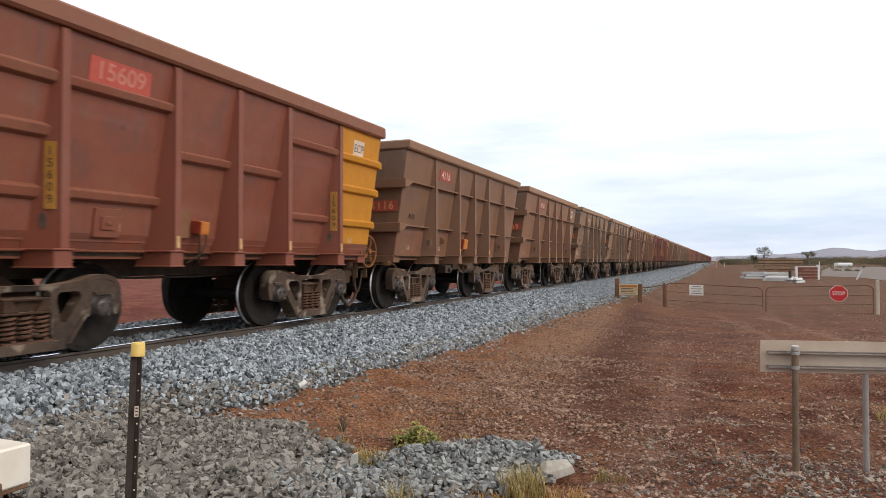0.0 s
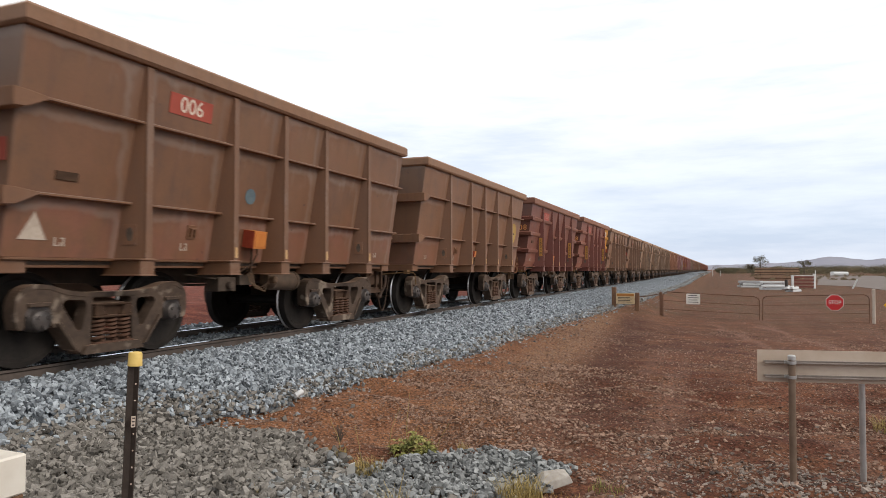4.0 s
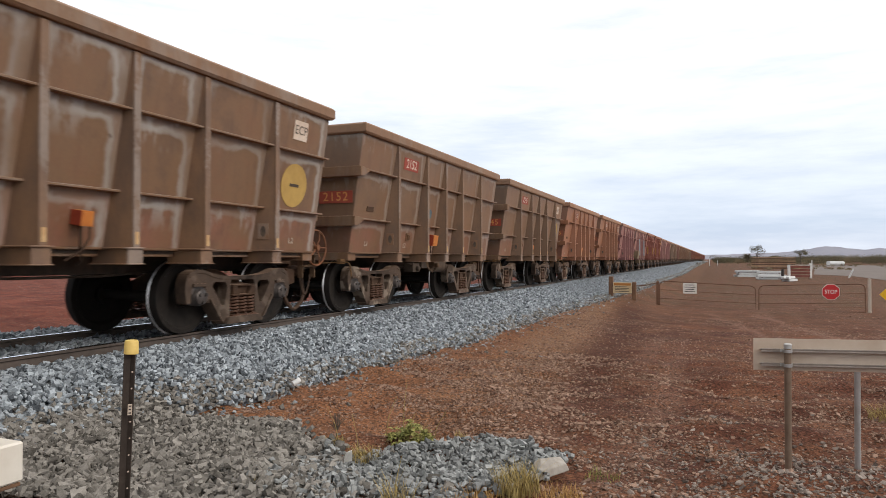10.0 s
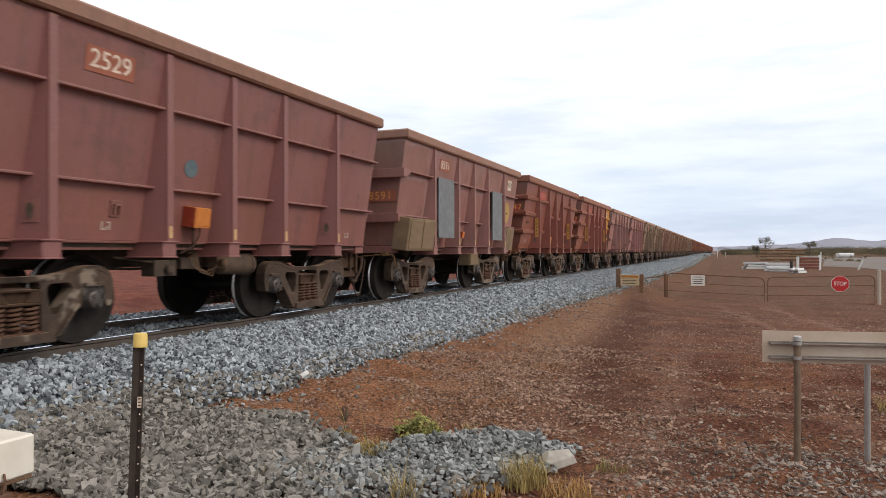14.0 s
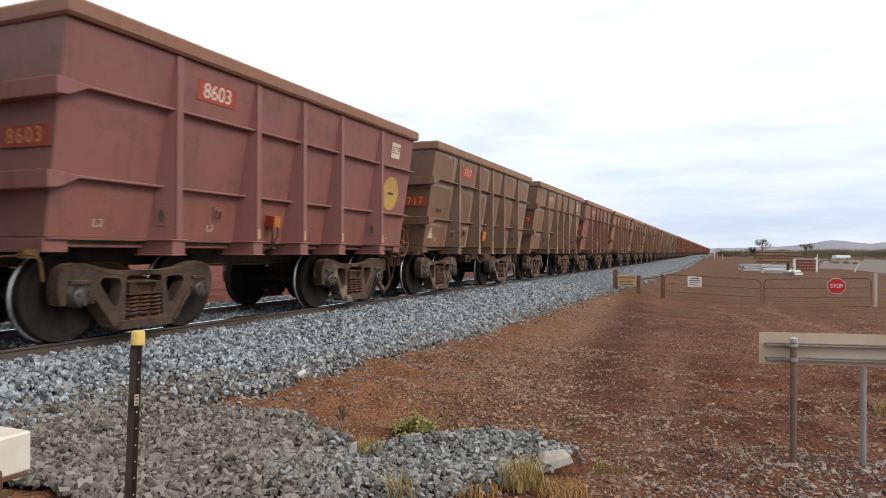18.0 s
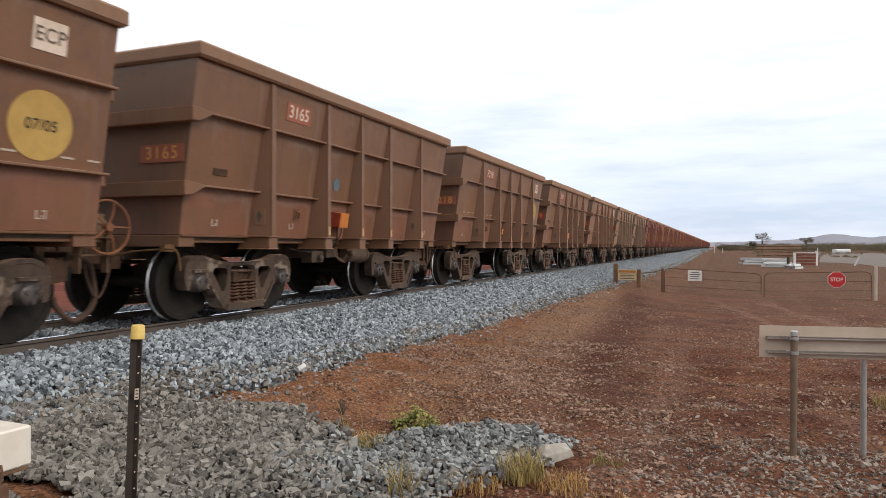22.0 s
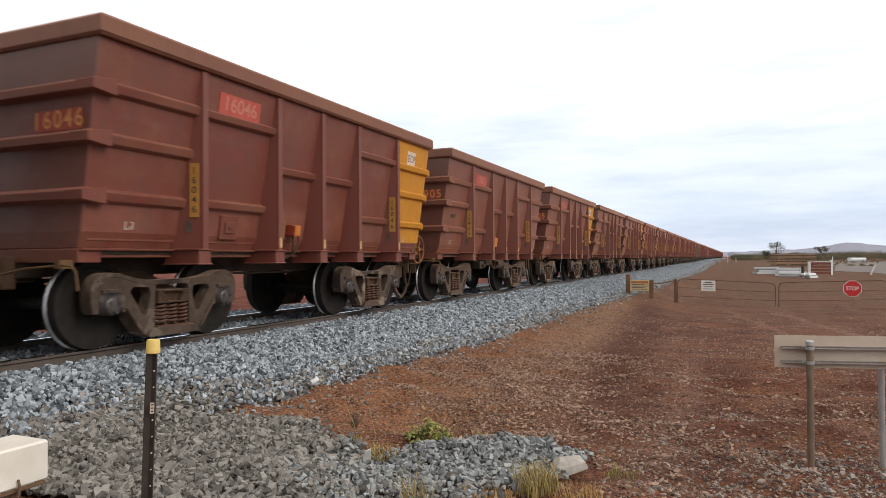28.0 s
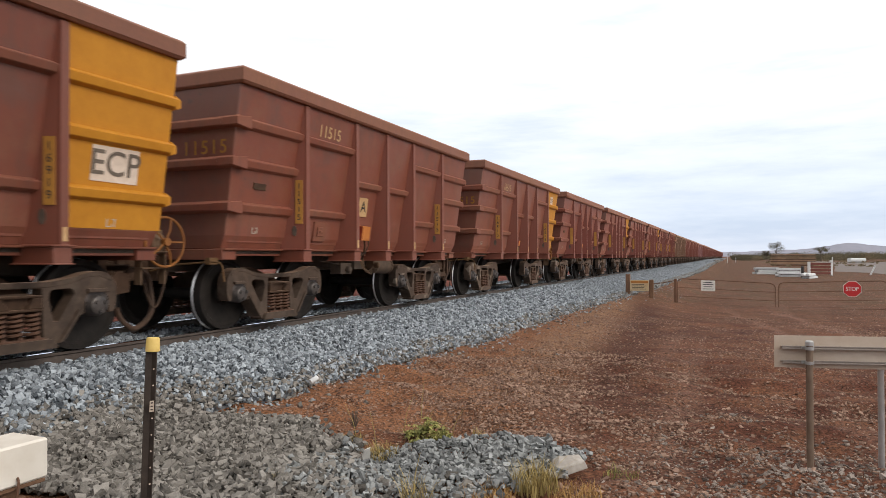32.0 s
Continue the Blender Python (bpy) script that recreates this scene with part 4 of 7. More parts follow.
def make_brake_gear():
    """The air reservoir, the control valve at its end and the dark valve mount behind."""
    s = Shape()
    s.turned([(-0.34, 0.05), (-0.31, 0.135), (0.28, 0.155), (0.33, 0.145), (0.36, 0.05)], "y", (1.10, 0.60, 0.845), 20)
    s.turned([(0.24, 0.165), (0.27, 0.165)], "y", (1.10, 0.60, 0.845), 20)
    me = s.mesh("air_reservoir", grained("dark_dusted_reservoir", (0.055, 0.038, 0.027), (0.145, 0.092, 0.058), 8, 0.7), 0, True)
    t = Shape().box(1.08, 1.24, 0.10, 0.24, 0.80, 0.95)
    t.turned([(0.0, 0.06), (0.10, 0.06), (0.12, 0.035)], "x", (1.22, 0.17, 0.87), 12)
    for k in range(3):
        t.tube([(1.24, -0.40 + 0.05 * k, 1.02), (1.26, -0.36 + 0.06 * k, 0.84 - 0.04 * k), (1.25, -0.10 + 0.05 * k, 0.76 - 0.03 * k), (1.22, 0.14, 0.84 + 0.03 * k)], 0.011, 6)
    d = Shape().box(0.90, 1.12, -0.86, -0.50, 0.72, 0.92).box(0.96, 1.16, -0.46, -0.12, 0.80, 0.95)
    d.turned([(0.0, 0.06), (0.09, 0.06), (0.11, 0.03)], "x", (1.10, -0.66, 0.80), 10)
    d.tube([(1.05, -1.4, 0.96), (1.08, -0.9, 0.90), (1.05, -0.5, 0.86)], 0.014, 6)
    return me, t.mesh("brake_valve", TANK, 0.006), d.mesh("valve_mount", DARK, 0.006)


def make_rods(seed):
    """Thin brake rods and a slack pipe under the floor."""
    s = Shape()
    s.tube([(0.35, -1.9, 0.86), (0.4, -0.6, 0.80), (0.4, 0.6, 0.80), (0.35, 1.9, 0.86)], 0.018, 6)
    s.tube([(-0.6, -3.8, 0.9), (-0.6, 3.8, 0.9)], 0.02, 6)
    return s.mesh("brake_rod", DARK, 0, True)


TUBS = {"old": make_tub("old"), "new": make_tub("new")}
RIM_MESH = {"old": make_rim(0.19), "new": make_rim(0.215)}
POST_END, POST_MID, SILL, UNDER, COUPLER = make_post(True), make_post(False), make_sill(), make_underframe(), make_coupler()
HAND_WHEEL = {True: make_hand_wheel().mesh("hand_wheel", grained("rusty_yellow_wheel_paint", (0.16, 0.055, 0.016), (0.30, 0.12, 0.028), 8), 0, True), False: make_hand_wheel().mesh("hand_wheel", grained("rust_brown_wheel_paint", (0.11, 0.045, 0.022), (0.24, 0.095, 0.042), 8), 0, True)}
HOSES = [make_hoses(False), make_hoses(True)]
LEVER = Shape().tube([(0.22, -HALF - 0.16, 0.84), (0.7, -HALF - 0.12, 0.93), (1.22, -HALF - 0.08, 0.965), (1.34, -HALF - 0.07, 0.955), (1.37, -HALF - 0.05, 0.90), (1.385, -HALF - 0.03, 0.70)], 0.013, 6).box(1.12, 1.20, -HALF - 0.10, -HALF + 0.06, 0.93, 1.02).mesh("cut_lever", grained("rusty_orange_rod", (0.09, 0.048, 0.020), (0.19, 0.10, 0.040), 9), 0, True)
RESERVOIR, VALVE, MOUNT = make_brake_gear()
RODS = make_rods(1)
CONDUIT = Shape().tube([(1.40, -0.52, 1.38), (1.42, -0.53, 1.22), (1.38, -0.50, 1.08), (1.30, -0.42, 1.0), (1.15, -0.35, 0.96)], 0.016, 6).tube([(1.44, -0.44, 1.38), (1.45, -0.45, 1.24), (1.42, -0.52, 1.10), (1.30, -0.62, 1.0)], 0.012, 6).mesh("conduit", HOSE, 0, True)


def old_ribs():
    """Two thin sloping shelves a side between the posts, and two deep beams across each end that die out round the corner."""
    made = {}
    for z in (2.665, 1.755):
        s = Shape()
        w, y = wall_x(z), -HALF + 0.05
        cuts = [y + 0.26, *POSTS, HALF - 0.06]
        for y0, y1 in zip(cuts, cuts[1:]):
            s.loft([[(w - 0.02, yy, z + 0.032), (w + 0.096, yy, z + 0.028), (w + 0.102, yy, z + 0.022), (w + 0.102, yy, z), (w - 0.02, yy, z + 0.002)] for yy in (y0, y1)])
        made["side", z] = worn(s.mesh("side_rib", PAINT, 0.003))
        e = Shape()
        e.loft([[(x + k * c, y + a, z + b) for a, b, c in ((0.03, -0.125, 0.0), (-0.100, -0.125, 0.105), (-0.096, 0.055, 0.101), (0.03, 0.066, 0.0))] for x, k in ((-w, -1), (w, 1))])
        for m in (-1, 1):
            e.loft([[(m * (w - 0.05), yy, z + low), (m * (w + 0.106), yy, z + low), (m * (w + o), yy, z + top), (m * (w - 0.05), yy, z + top + 0.008)]
                    for yy, low, o, top in ((y - 0.095, -0.122, 0.102, 0.054), (y + 0.03, -0.112, 0.102, 0.050), (y + 0.262, 0.001, 0.102, 0.026))])
        made["end", z] = e.mesh("end_beam", PAINT, 0.004)
        made["back", z] = Shape().loft([[(x, y + a, z + b) for a, b in ((0.02, -0.10), (-0.05, -0.10), (-0.04, 0.02), (0.02, 0.08))] for x in (-w + 0.03, w - 0.03)]).mesh("end_beam", PAINT, 0.004)
    return made


def new_ribs():
    """Three belts round each end and staggered ribs between the posts."""
    made = []
    for z in (2.83, 2.30, 1.70):
        s = Shape().loft(belt(z, 0.17, 0.075, -HALF + 0.03, POSTS[0]))
        e = Shape().loft([[(x, -HALF + 0.06 + a, z + b) for a, b in ((0, -0.085), (-0.085, -0.05), (-0.085, 0.04), (0, 0.085))] for x in (-wall_x(z) - 0.06, wall_x(z) + 0.06)])
        plain, painted = e.mesh("end_belt", PAINT, 0.006), e.mesh("end_belt", YELLOW, 0.006)
        for x in (-wall_x(z) - 0.02, wall_x(z) - 0.10):       # thicker shoes at the corners
            e.loft([[(x + dx, -HALF + 0.06 + a, z + b) for a, b in ((0.2, -0.09), (-0.095, -0.058), (-0.095, 0.048), (0.2, 0.09))] for dx in ((-0.075, 0.20) if x < 0 else (-0.08, 0.195))])
        made.append((z, s.mesh("end_rib", PAINT, 0.006), e.mesh("end_belt", PAINT, 0.006), plain, painted))
    mids = []
    for y0, y1, z in ((POSTS[0], POSTS[1], 2.825), (POSTS[0], POSTS[1], 1.72), (POSTS[1], POSTS[2], 2.30), (POSTS[2], POSTS[3], 2.30), (POSTS[3], POSTS[4], 2.85), (POSTS[3], POSTS[4], 1.72)):
        mids.append(Shape().loft(belt(z, 0.15, 0.085, y0, y1)).mesh("side_rib", PAINT, 0.006))
    return made, mids


OLD_RIBS, (NEW_RIBS, NEW_MIDS) = old_ribs(), new_ribs()
TURN = pose(0, 0, 0, 0, 0, 180)


def on_side(ob, y, z, out=0.005):
    """Lays a mesh of the x-y plane on the tub's wall at x > 0, leaning with it."""
    lean = math.degrees(math.atan(0.31 / (TOP - LOW)))
    ob.matrix_basis = Matrix.Translation((wall_x(z) + out, y, z)) @ pose(0, 0, 0, 0, lean, 0) @ SIDE
    return ob


def sheet(w, h, mat, name="panel", depth=0.006):
    return Shape().box(-w / 2, w / 2, -h / 2, h / 2, -depth / 2, depth / 2).mesh(name, mat, 0.0015)


def disc(r, mat, name="disc"):
    return Shape().turned([(-0.003, r), (0.003, r)], "z", (0, 0, 0), 32).mesh(name, mat)


def oval_hole():
    s = Shape().prism([(0.036 * math.cos(a), 0.078 * math.sin(a)) for a in [i * math.pi / 8 for i in range(16)]], "z", -0.004, 0.012)
    return s.mesh("jacking_slot", DARK)


MESH = dict(slot=oval_hole(), slot_plate=sheet(0.15, 0.23, PAINT, "slot_plate", 0.012), mark=Shape().box(-0.060, -0.044, -0.045, 0.045, -0.003, 0.003).box(-0.044, -0.008, -0.045, -0.031, -0.003, 0.003).box(0.010, 0.056, 0.030, 0.045, -0.003, 0.003).box(0.040, 0.056, -0.045, 0.030, -0.003, 0.003).box(0.006, 0.020, -0.045, -0.005, -0.003, 0.003).mesh("stencil_mark", WHITE), red=sheet(0.72, 0.25, RED, "number_panel"), red_end=sheet(0.72, 0.225, RED, "number_panel"),
            plate=sheet(0.115, 0.66, PLATE, "digit_plate", 0.014), disc=disc(0.34, DISC), dot=disc(0.11, BLUE, "paint_spot"), square=sheet(0.36, 0.30, PALE, "brake_label"), ecp=sheet(0.60, 0.38, PALE, "brake_label"),
            reflector=sheet(0.05, 0.14, REFLECT, "reflector"), hatch=Shape().box(-0.17, 0.17, -0.16, 0.16, -0.01, 0.02).box(-0.09, 0.09, -0.075, 0.075, 0.02, 0.04).box(-0.04, 0.04, -0.02, 0.02, 0.04, 0.055).mesh("hatch", PAINT, 0.006),
            latch=Shape().box(-0.07, 0.07, -0.09, 0.09, -0.01, 0.012).box(-0.045, 0.045, 0.035, 0.055, 0.012, 0.05).box(-0.045, -0.025, -0.06, 0.035, 0.012, 0.05).box(0.025, 0.045, -0.06, 0.035, 0.012, 0.05).mesh("hatch", PAINT, 0.003),
            box_big=Shape().box(-0.14, 0.14, -0.125, 0.125, 0, 0.20).box(-0.115, 0.115, -0.10, 0.10, 0.20, 0.206).mesh("brake_box", ORANGE, 0.012),
            box_small=Shape().box(-0.075, 0.075, -0.08, 0.08, 0, 0.16).box(-0.06, 0.06, -0.065, 0.065, 0.16, 0.165).mesh("brake_box", ORANGE, 0.01), bar=sheet(0.24, 0.045, DARK, "stencil_line", 0.004), builder=sheet(0.26, 0.09, BOGIE, "builders_plate", 0.02),
            grey=sheet(0.95, 1.05, grained("grey_mesh_panel", (0.10, 0.105, 0.11), (0.22, 0.225, 0.235), 60, 0.7), "grille", 0.03), wedge=Shape().prism([(-0.15, -0.13), (0.15, -0.13), (0.0, 0.15)], "z", -0.003, 0.003).mesh("warning_triangle", WHITE),
            cabinet=Shape().box(-0.68, 0.68, -0.34, 0.34, 0, 0.35).box(-0.62, -0.02, -0.30, 0.30, 0.35, 0.37).box(0.02, 0.62, -0.30, 0.30, 0.35, 0.37).mesh("equipment_cabinet", grained("tan_cabinet_paint", (0.15, 0.10, 0.06), (0.25, 0.17, 0.10), 8), 0.012))
for key in ("box_big", "box_small"):       # the boxes' narrow faces are red
    MESH[key].materials.append(grained("red_box_paint", (0.26, 0.035, 0.020), (0.42, 0.085, 0.035), 8, 0.6, relief=0.1))
    for face in MESH[key].polygons:
        face.material_index = int(face.normal.x < -0.7)
MESH.update(pale_red=sheet(0.62, 0.27, grained("sun_bleached_number_panel", (0.33, 0.130, 0.080), (0.44, 0.185, 0.118), 7, 0.65, relief=0.05), "number_panel"), dash=sheet(0.15, 0.022, WHITE, "paint_dash"), mount=sheet(0.36, 0.34, grained("brown_plate_paint", (0.16, 0.072, 0.035), (0.27, 0.130, 0.066), 8), "mounting_plate", 0.02), dull_end=sheet(0.72, 0.225, DULL_RED, "number_panel"), dull=sheet(0.62, 0.27, DULL_RED, "number_panel"), faded=sheet(0.80, 0.27, FADED_RED, "number_panel"), cream=sheet(0.62, 0.48, PLATE, "cream_label"), six=sheet(0.30, 0.34, REFLECT, "cream_label"))
LETTERS = dict(small=lettering("ECP", 0.14, FAINT), large=lettering("ECP", 0.27, FAINT), kb=lettering("K B", 0.26, INK), six=lettering("6", 0.22, INK))
YELLOW_SKIN = {}


def yellow_end(wagon):
    """The yellow-painted last bay of the newer wagons' second car."""
    if not YELLOW_SKIN:
        y0, y1 = POSTS[4] + 0.08, HALF - 0.052
        zs = (1.335, 2.2, TOP - 0.002)
        s = Shape().loft([[(wall_x(max(z, 1.32)) - 0.004 - (0.055 if z < 1.3 else 0), y0, z), (wall_x(max(z, 1.32)) + 0.006 - (0.055 if z < 1.3 else 0), y0, z), (wall_x(max(z, 1.32)) + 0.006 - (0.055 if z < 1.3 else 0), y1, z), (wall_x(max(z, 1.32)) - 0.004 - (0.055 if z < 1.3 else 0), y1, z)] for z in zs])
        YELLOW_SKIN["skin"] = s.mesh("yellow_panel", YELLOW)
        for z in (2.83, 2.30, 1.70):
            YELLOW_SKIN[z] = Shape().loft(belt(z, 0.17, 0.083, y0, HALF - 0.02)).mesh("yellow_rib", YELLOW, 0.006)
    part("yellow_panel", YELLOW_SKIN["skin"], YELLOW, wagon, "yellow-painted end bay")
    for z in (2.83, 2.30, 1.70):
        part("yellow_rib", YELLOW_SKIN[z], YELLOW, wagon)


def hang_hoses(wagon, meshes):
    for me in meshes:
        part(me.name.split(".")[0], me, HOSE, wagon).location = (0, HALF - 0.1, 0)


def make_wagon(kind, second, detail):
    """kind old or new; second: the trailing car of a pair; detail: with its small fittings."""
    wagon = new("ore_wagon")
    part("tub", TUBS[kind], PAINT, wagon)
    part("rim", RIM_MESH[kind], RIM, wagon)
    part("underframe", UNDER, DARK, wagon)
    for m in (None, TURN):
        for y in POSTS:
            ob = part("post", POST_END if abs(y) > 2 else POST_MID, PAINT, wagon)
            ob.matrix_basis = pose(0, y, 0) if m is None else m @ pose(0, -y, 0)
        sides = [part("side_sill", SILL, PAINT, wagon), part("end_sill", END_SILL, PAINT, wagon)]
        if kind == "old":
            for z in (2.665, 1.755):
                sides += [part("side_rib", OLD_RIBS["side", z], PAINT, wagon), part("end_beam", OLD_RIBS["end" if m is None else "back", z], PAINT, wagon)]
        else:
            for z, rib, belt_mesh, plain_belt, yellow_belt in NEW_RIBS:
                far = part("end_rib", rib, PAINT, wagon)
                far.scale = (1, -1, 1)
                sides += [part("end_rib", rib, PAINT, wagon), part("end_belt", belt_mesh if m is None else yellow_belt if second else plain_belt, PAINT, wagon)]
                far.matrix_basis = (TURN if m else Matrix()) @ Matrix.Diagonal((1, -1, 1, 1))
            for me in NEW_MIDS:
                sides.append(part("side_rib", me, PAINT, wagon))
        if m is not None:
            for ob in sides:
                ob.matrix_basis = m
    for y in (-2.59, 2.49):
        add_bogie(wagon, y, detail)
    for m in (Matrix.Translation((0, -HALF, 0)), Matrix.Translation((0, HALF, 0)) @ TURN):
        part("coupler", COUPLER, BOGIE, wagon).matrix_basis = m
    if second and kind == "new":
        yellow_end(wagon)
    if detail:
        part("brake_rod", RODS, DARK, wagon)
        part("cut_lever", LEVER, BOGIE, wagon, "bent rusty uncoupling rod")
        if second:
            ob = part("hand_wheel", HAND_WHEEL[kind == "new"], YELLOW, wagon, "spoked hand-brake wheel")
            ob.location = (1.24, HALF + 0.10, 1.21)
            hang_hoses(wagon, HOSES[0])
            on_side(part("brake_box", MESH["box_small"], ORANGE, wagon, "small orange brake box"), -0.50, 1.46)
            part("conduit", CONDUIT, HOSE, wagon)
        else:
            hang_hoses(wagon, HOSES[1])
            on_side(part("brake_box", MESH["box_big"], ORANGE, wagon, "orange brake box"), -0.47 if kind == "old" else -0.66, 1.47)
            part("conduit", CONDUIT, HOSE, wagon)
            part("air_reservoir", RESERVOIR, BOGIE, wagon)
            part("brake_valve", VALVE, BOGIE, wagon)
            part("valve_mount", MOUNT, DARK, wagon)
            on_side(part("paint_spot", MESH["dot"], BLUE, wagon, "blue paint spot"), -0.55 if kind == "old" else -0.62, 2.06 if kind == "old" else 1.95)
            on_side(part("builders_plate", MESH["builder"], BOGIE, wagon), -3.45, 1.98 if kind == "old" else 2.02)
        for y in (POSTS[0], POSTS[4]):
            if kind == "old":
                on_web(part("slot_plate", MESH["slot_plate"], PAINT, wagon), y, 1.42, 0.55, True, 0.008)
            on_web(part("jacking_slot", MESH["slot"], DARK, wagon), y, 1.42, 0.55, True, 0.012 if kind == "old" else 0.0)
        for y in (-3.45, -1.72, 3.38):
            on_side(part("stencil_mark", MESH["mark"], WHITE, wagon), y, 1.31 if kind == "old" else 1.40)
        for y in POSTS[1:]:
            ob = part("reflector", MESH["reflector"], PALE, wagon)
            ob.matrix_basis = Matrix.Translation((1.618, y + 0.022, 1.25)) @ SIDE
        if kind == "old":
            on_side(part("hatch", MESH["latch"], PAINT, wagon, "small bolted bracket"), -1.62, 1.50)
        else:
            on_side(part("hatch", MESH["hatch"], PAINT, wagon, "bolted hatch cover"), -1.85, 1.44)
        if kind == "old" and second:
            on_side(part("disc", MESH["disc"], DISC, wagon, "faded yellow disc"), 3.29, 2.17)
            on_side(part("stencil_line", MESH["bar"], INK, wagon), 3.29, 2.17, 0.012)
        if kind == "new":
            on_side(part("mounting_plate", MESH["mount"], PAINT, wagon, "steel mounting plate"), -0.80, 1.48, 0.012)
            for y in (POSTS[0], POSTS[4]):
                on_web(part("digit_plate", MESH["plate"], PLATE, wagon, "narrow yellow plate with stacked digits"), y, 1.86, 0.70, True, 0.008)
    return wagon


ROSE = (0.285, 0.115, 0.105)
BROWN, TAN, PINK, RUST, OCHRE = (0.178, 0.080, 0.036), (0.160, 0.088, 0.044), (0.275, 0.104, 0.096), (0.188, 0.035, 0.018), (0.300, 0.116, 0.052)
REDDISH = (0.190, 0.068, 0.046)
EMBER = (0.212, 0.050, 0.024)
# kind, number, colour, wear; the pairs follow one another along the train
TRAIN = ([("new", "", RUST, 0.05)] * 2 + [
    ("new", "15609", EMBER, 0.05), ("old", "4116", BROWN, 0.12), ("old", "8169", BROWN, 0.12), ("old", "1642", TAN, 0.55), ("old", "6638", TAN, 0.6), ("old", "006", BROWN, 0.2), ("old", "", BROWN, 0.15),
    ("new", "10008", RUST, 0.05), ("new", "15008", RUST, 0.05), ("old", "2068", BROWN, 0.1), ("old", "7073", BROWN, 0.08), ("old", "2104", TAN, 0.95), ("old", "8228", TAN, 0.85), ("old", "2152", TAN, 0.55),
    ("old", "8245", TAN, 0.35), ("old", "1535", OCHRE, 0.03), ("old", "6505", OCHRE, 0.03), ("old", "2529", PINK, 0.03), ("old", "8591", ROSE, 0.25), ("new", "10947", RUST, 0.05), ("new", "15947", RUST, 0.05),
    ("old", "2510", PINK, 0.5), ("old", "8603", PINK, 0.05), ("old", "1717", TAN, 0.75), ("old", "6719", TAN, 0.75), ("old", "3573", REDDISH, 0.35), ("old", "7647", BROWN, 0.1), ("old", "3165", BROWN, 0.15),
    ("old", "7218", BROWN, 0.12), ("old", "3039", BROWN, 0.05), ("old", "7113", BROWN, 0.08), ("old", "2112", TAN, 0.65), ("old", "26", TAN, 0.6), ("new", "11046", RUST, 0.05), ("new", "16046", RUST, 0.03),
    ("new", "10905", EMBER, 0.03), ("new", "15905", EMBER, 0.03), ("new", "11919", EMBER, 0.02), ("new", "16919", EMBER, 0.02), ("new", "11515", EMBER, 0.02), ("new", "16515", EMBER, 0.03)])
FIRST = -2
PAINTED = {"tub", "rim", "post", "side_rib", "end_beam", "side_sill", "end_sill", "end_rib", "end_belt", "hatch", "slot_plate"}
rng_train = random.Random(7)
while len(TRAIN) < 94:
    pick = rng_train.choice((("new", RUST, 0.04),) * 5 + (("old", BROWN, 0.15), ("old", PINK, 0.1)))
    TRAIN += [(pick[0], "", pick[1], pick[2])] * 2

wagons, PROTO = [], {}
TONE = {"2104": 1.30, "8228": 1.22, "2152": 1.15, "8169": 1.06, "2529": 0.88, "16046": 0.86, "10008": 0.70, "15008": 0.80, "7073": 0.86, "8603": 0.95, "4116": 0.97, "1642": 1.0, "6638": 1.1, "2112": 1.25, "26": 1.15, "6719": 1.08, "10905": 0.82, "1535": 0.92, "6505": 0.86, "3165": 0.94, "7218": 0.93, "3039": 0.93, "11919": 0.80, "16919": 0.85, "15905": 0.8, "11046": 0.84}     # paler or darker than their kind
LOOK = {EMBER: "orange-red", ROSE: "faded pink-brown", REDDISH: "red-brown, dust-patched", BROWN: "brown", TAN: "tan-brown, scoured", PINK: "faded pink-red", RUST: "rust-red", OCHRE: "orange-brown"}


DULL = ("1535", "6505", "2529", "8591", "6638", "1642", "3165", "7218")      # panels faded into the paint


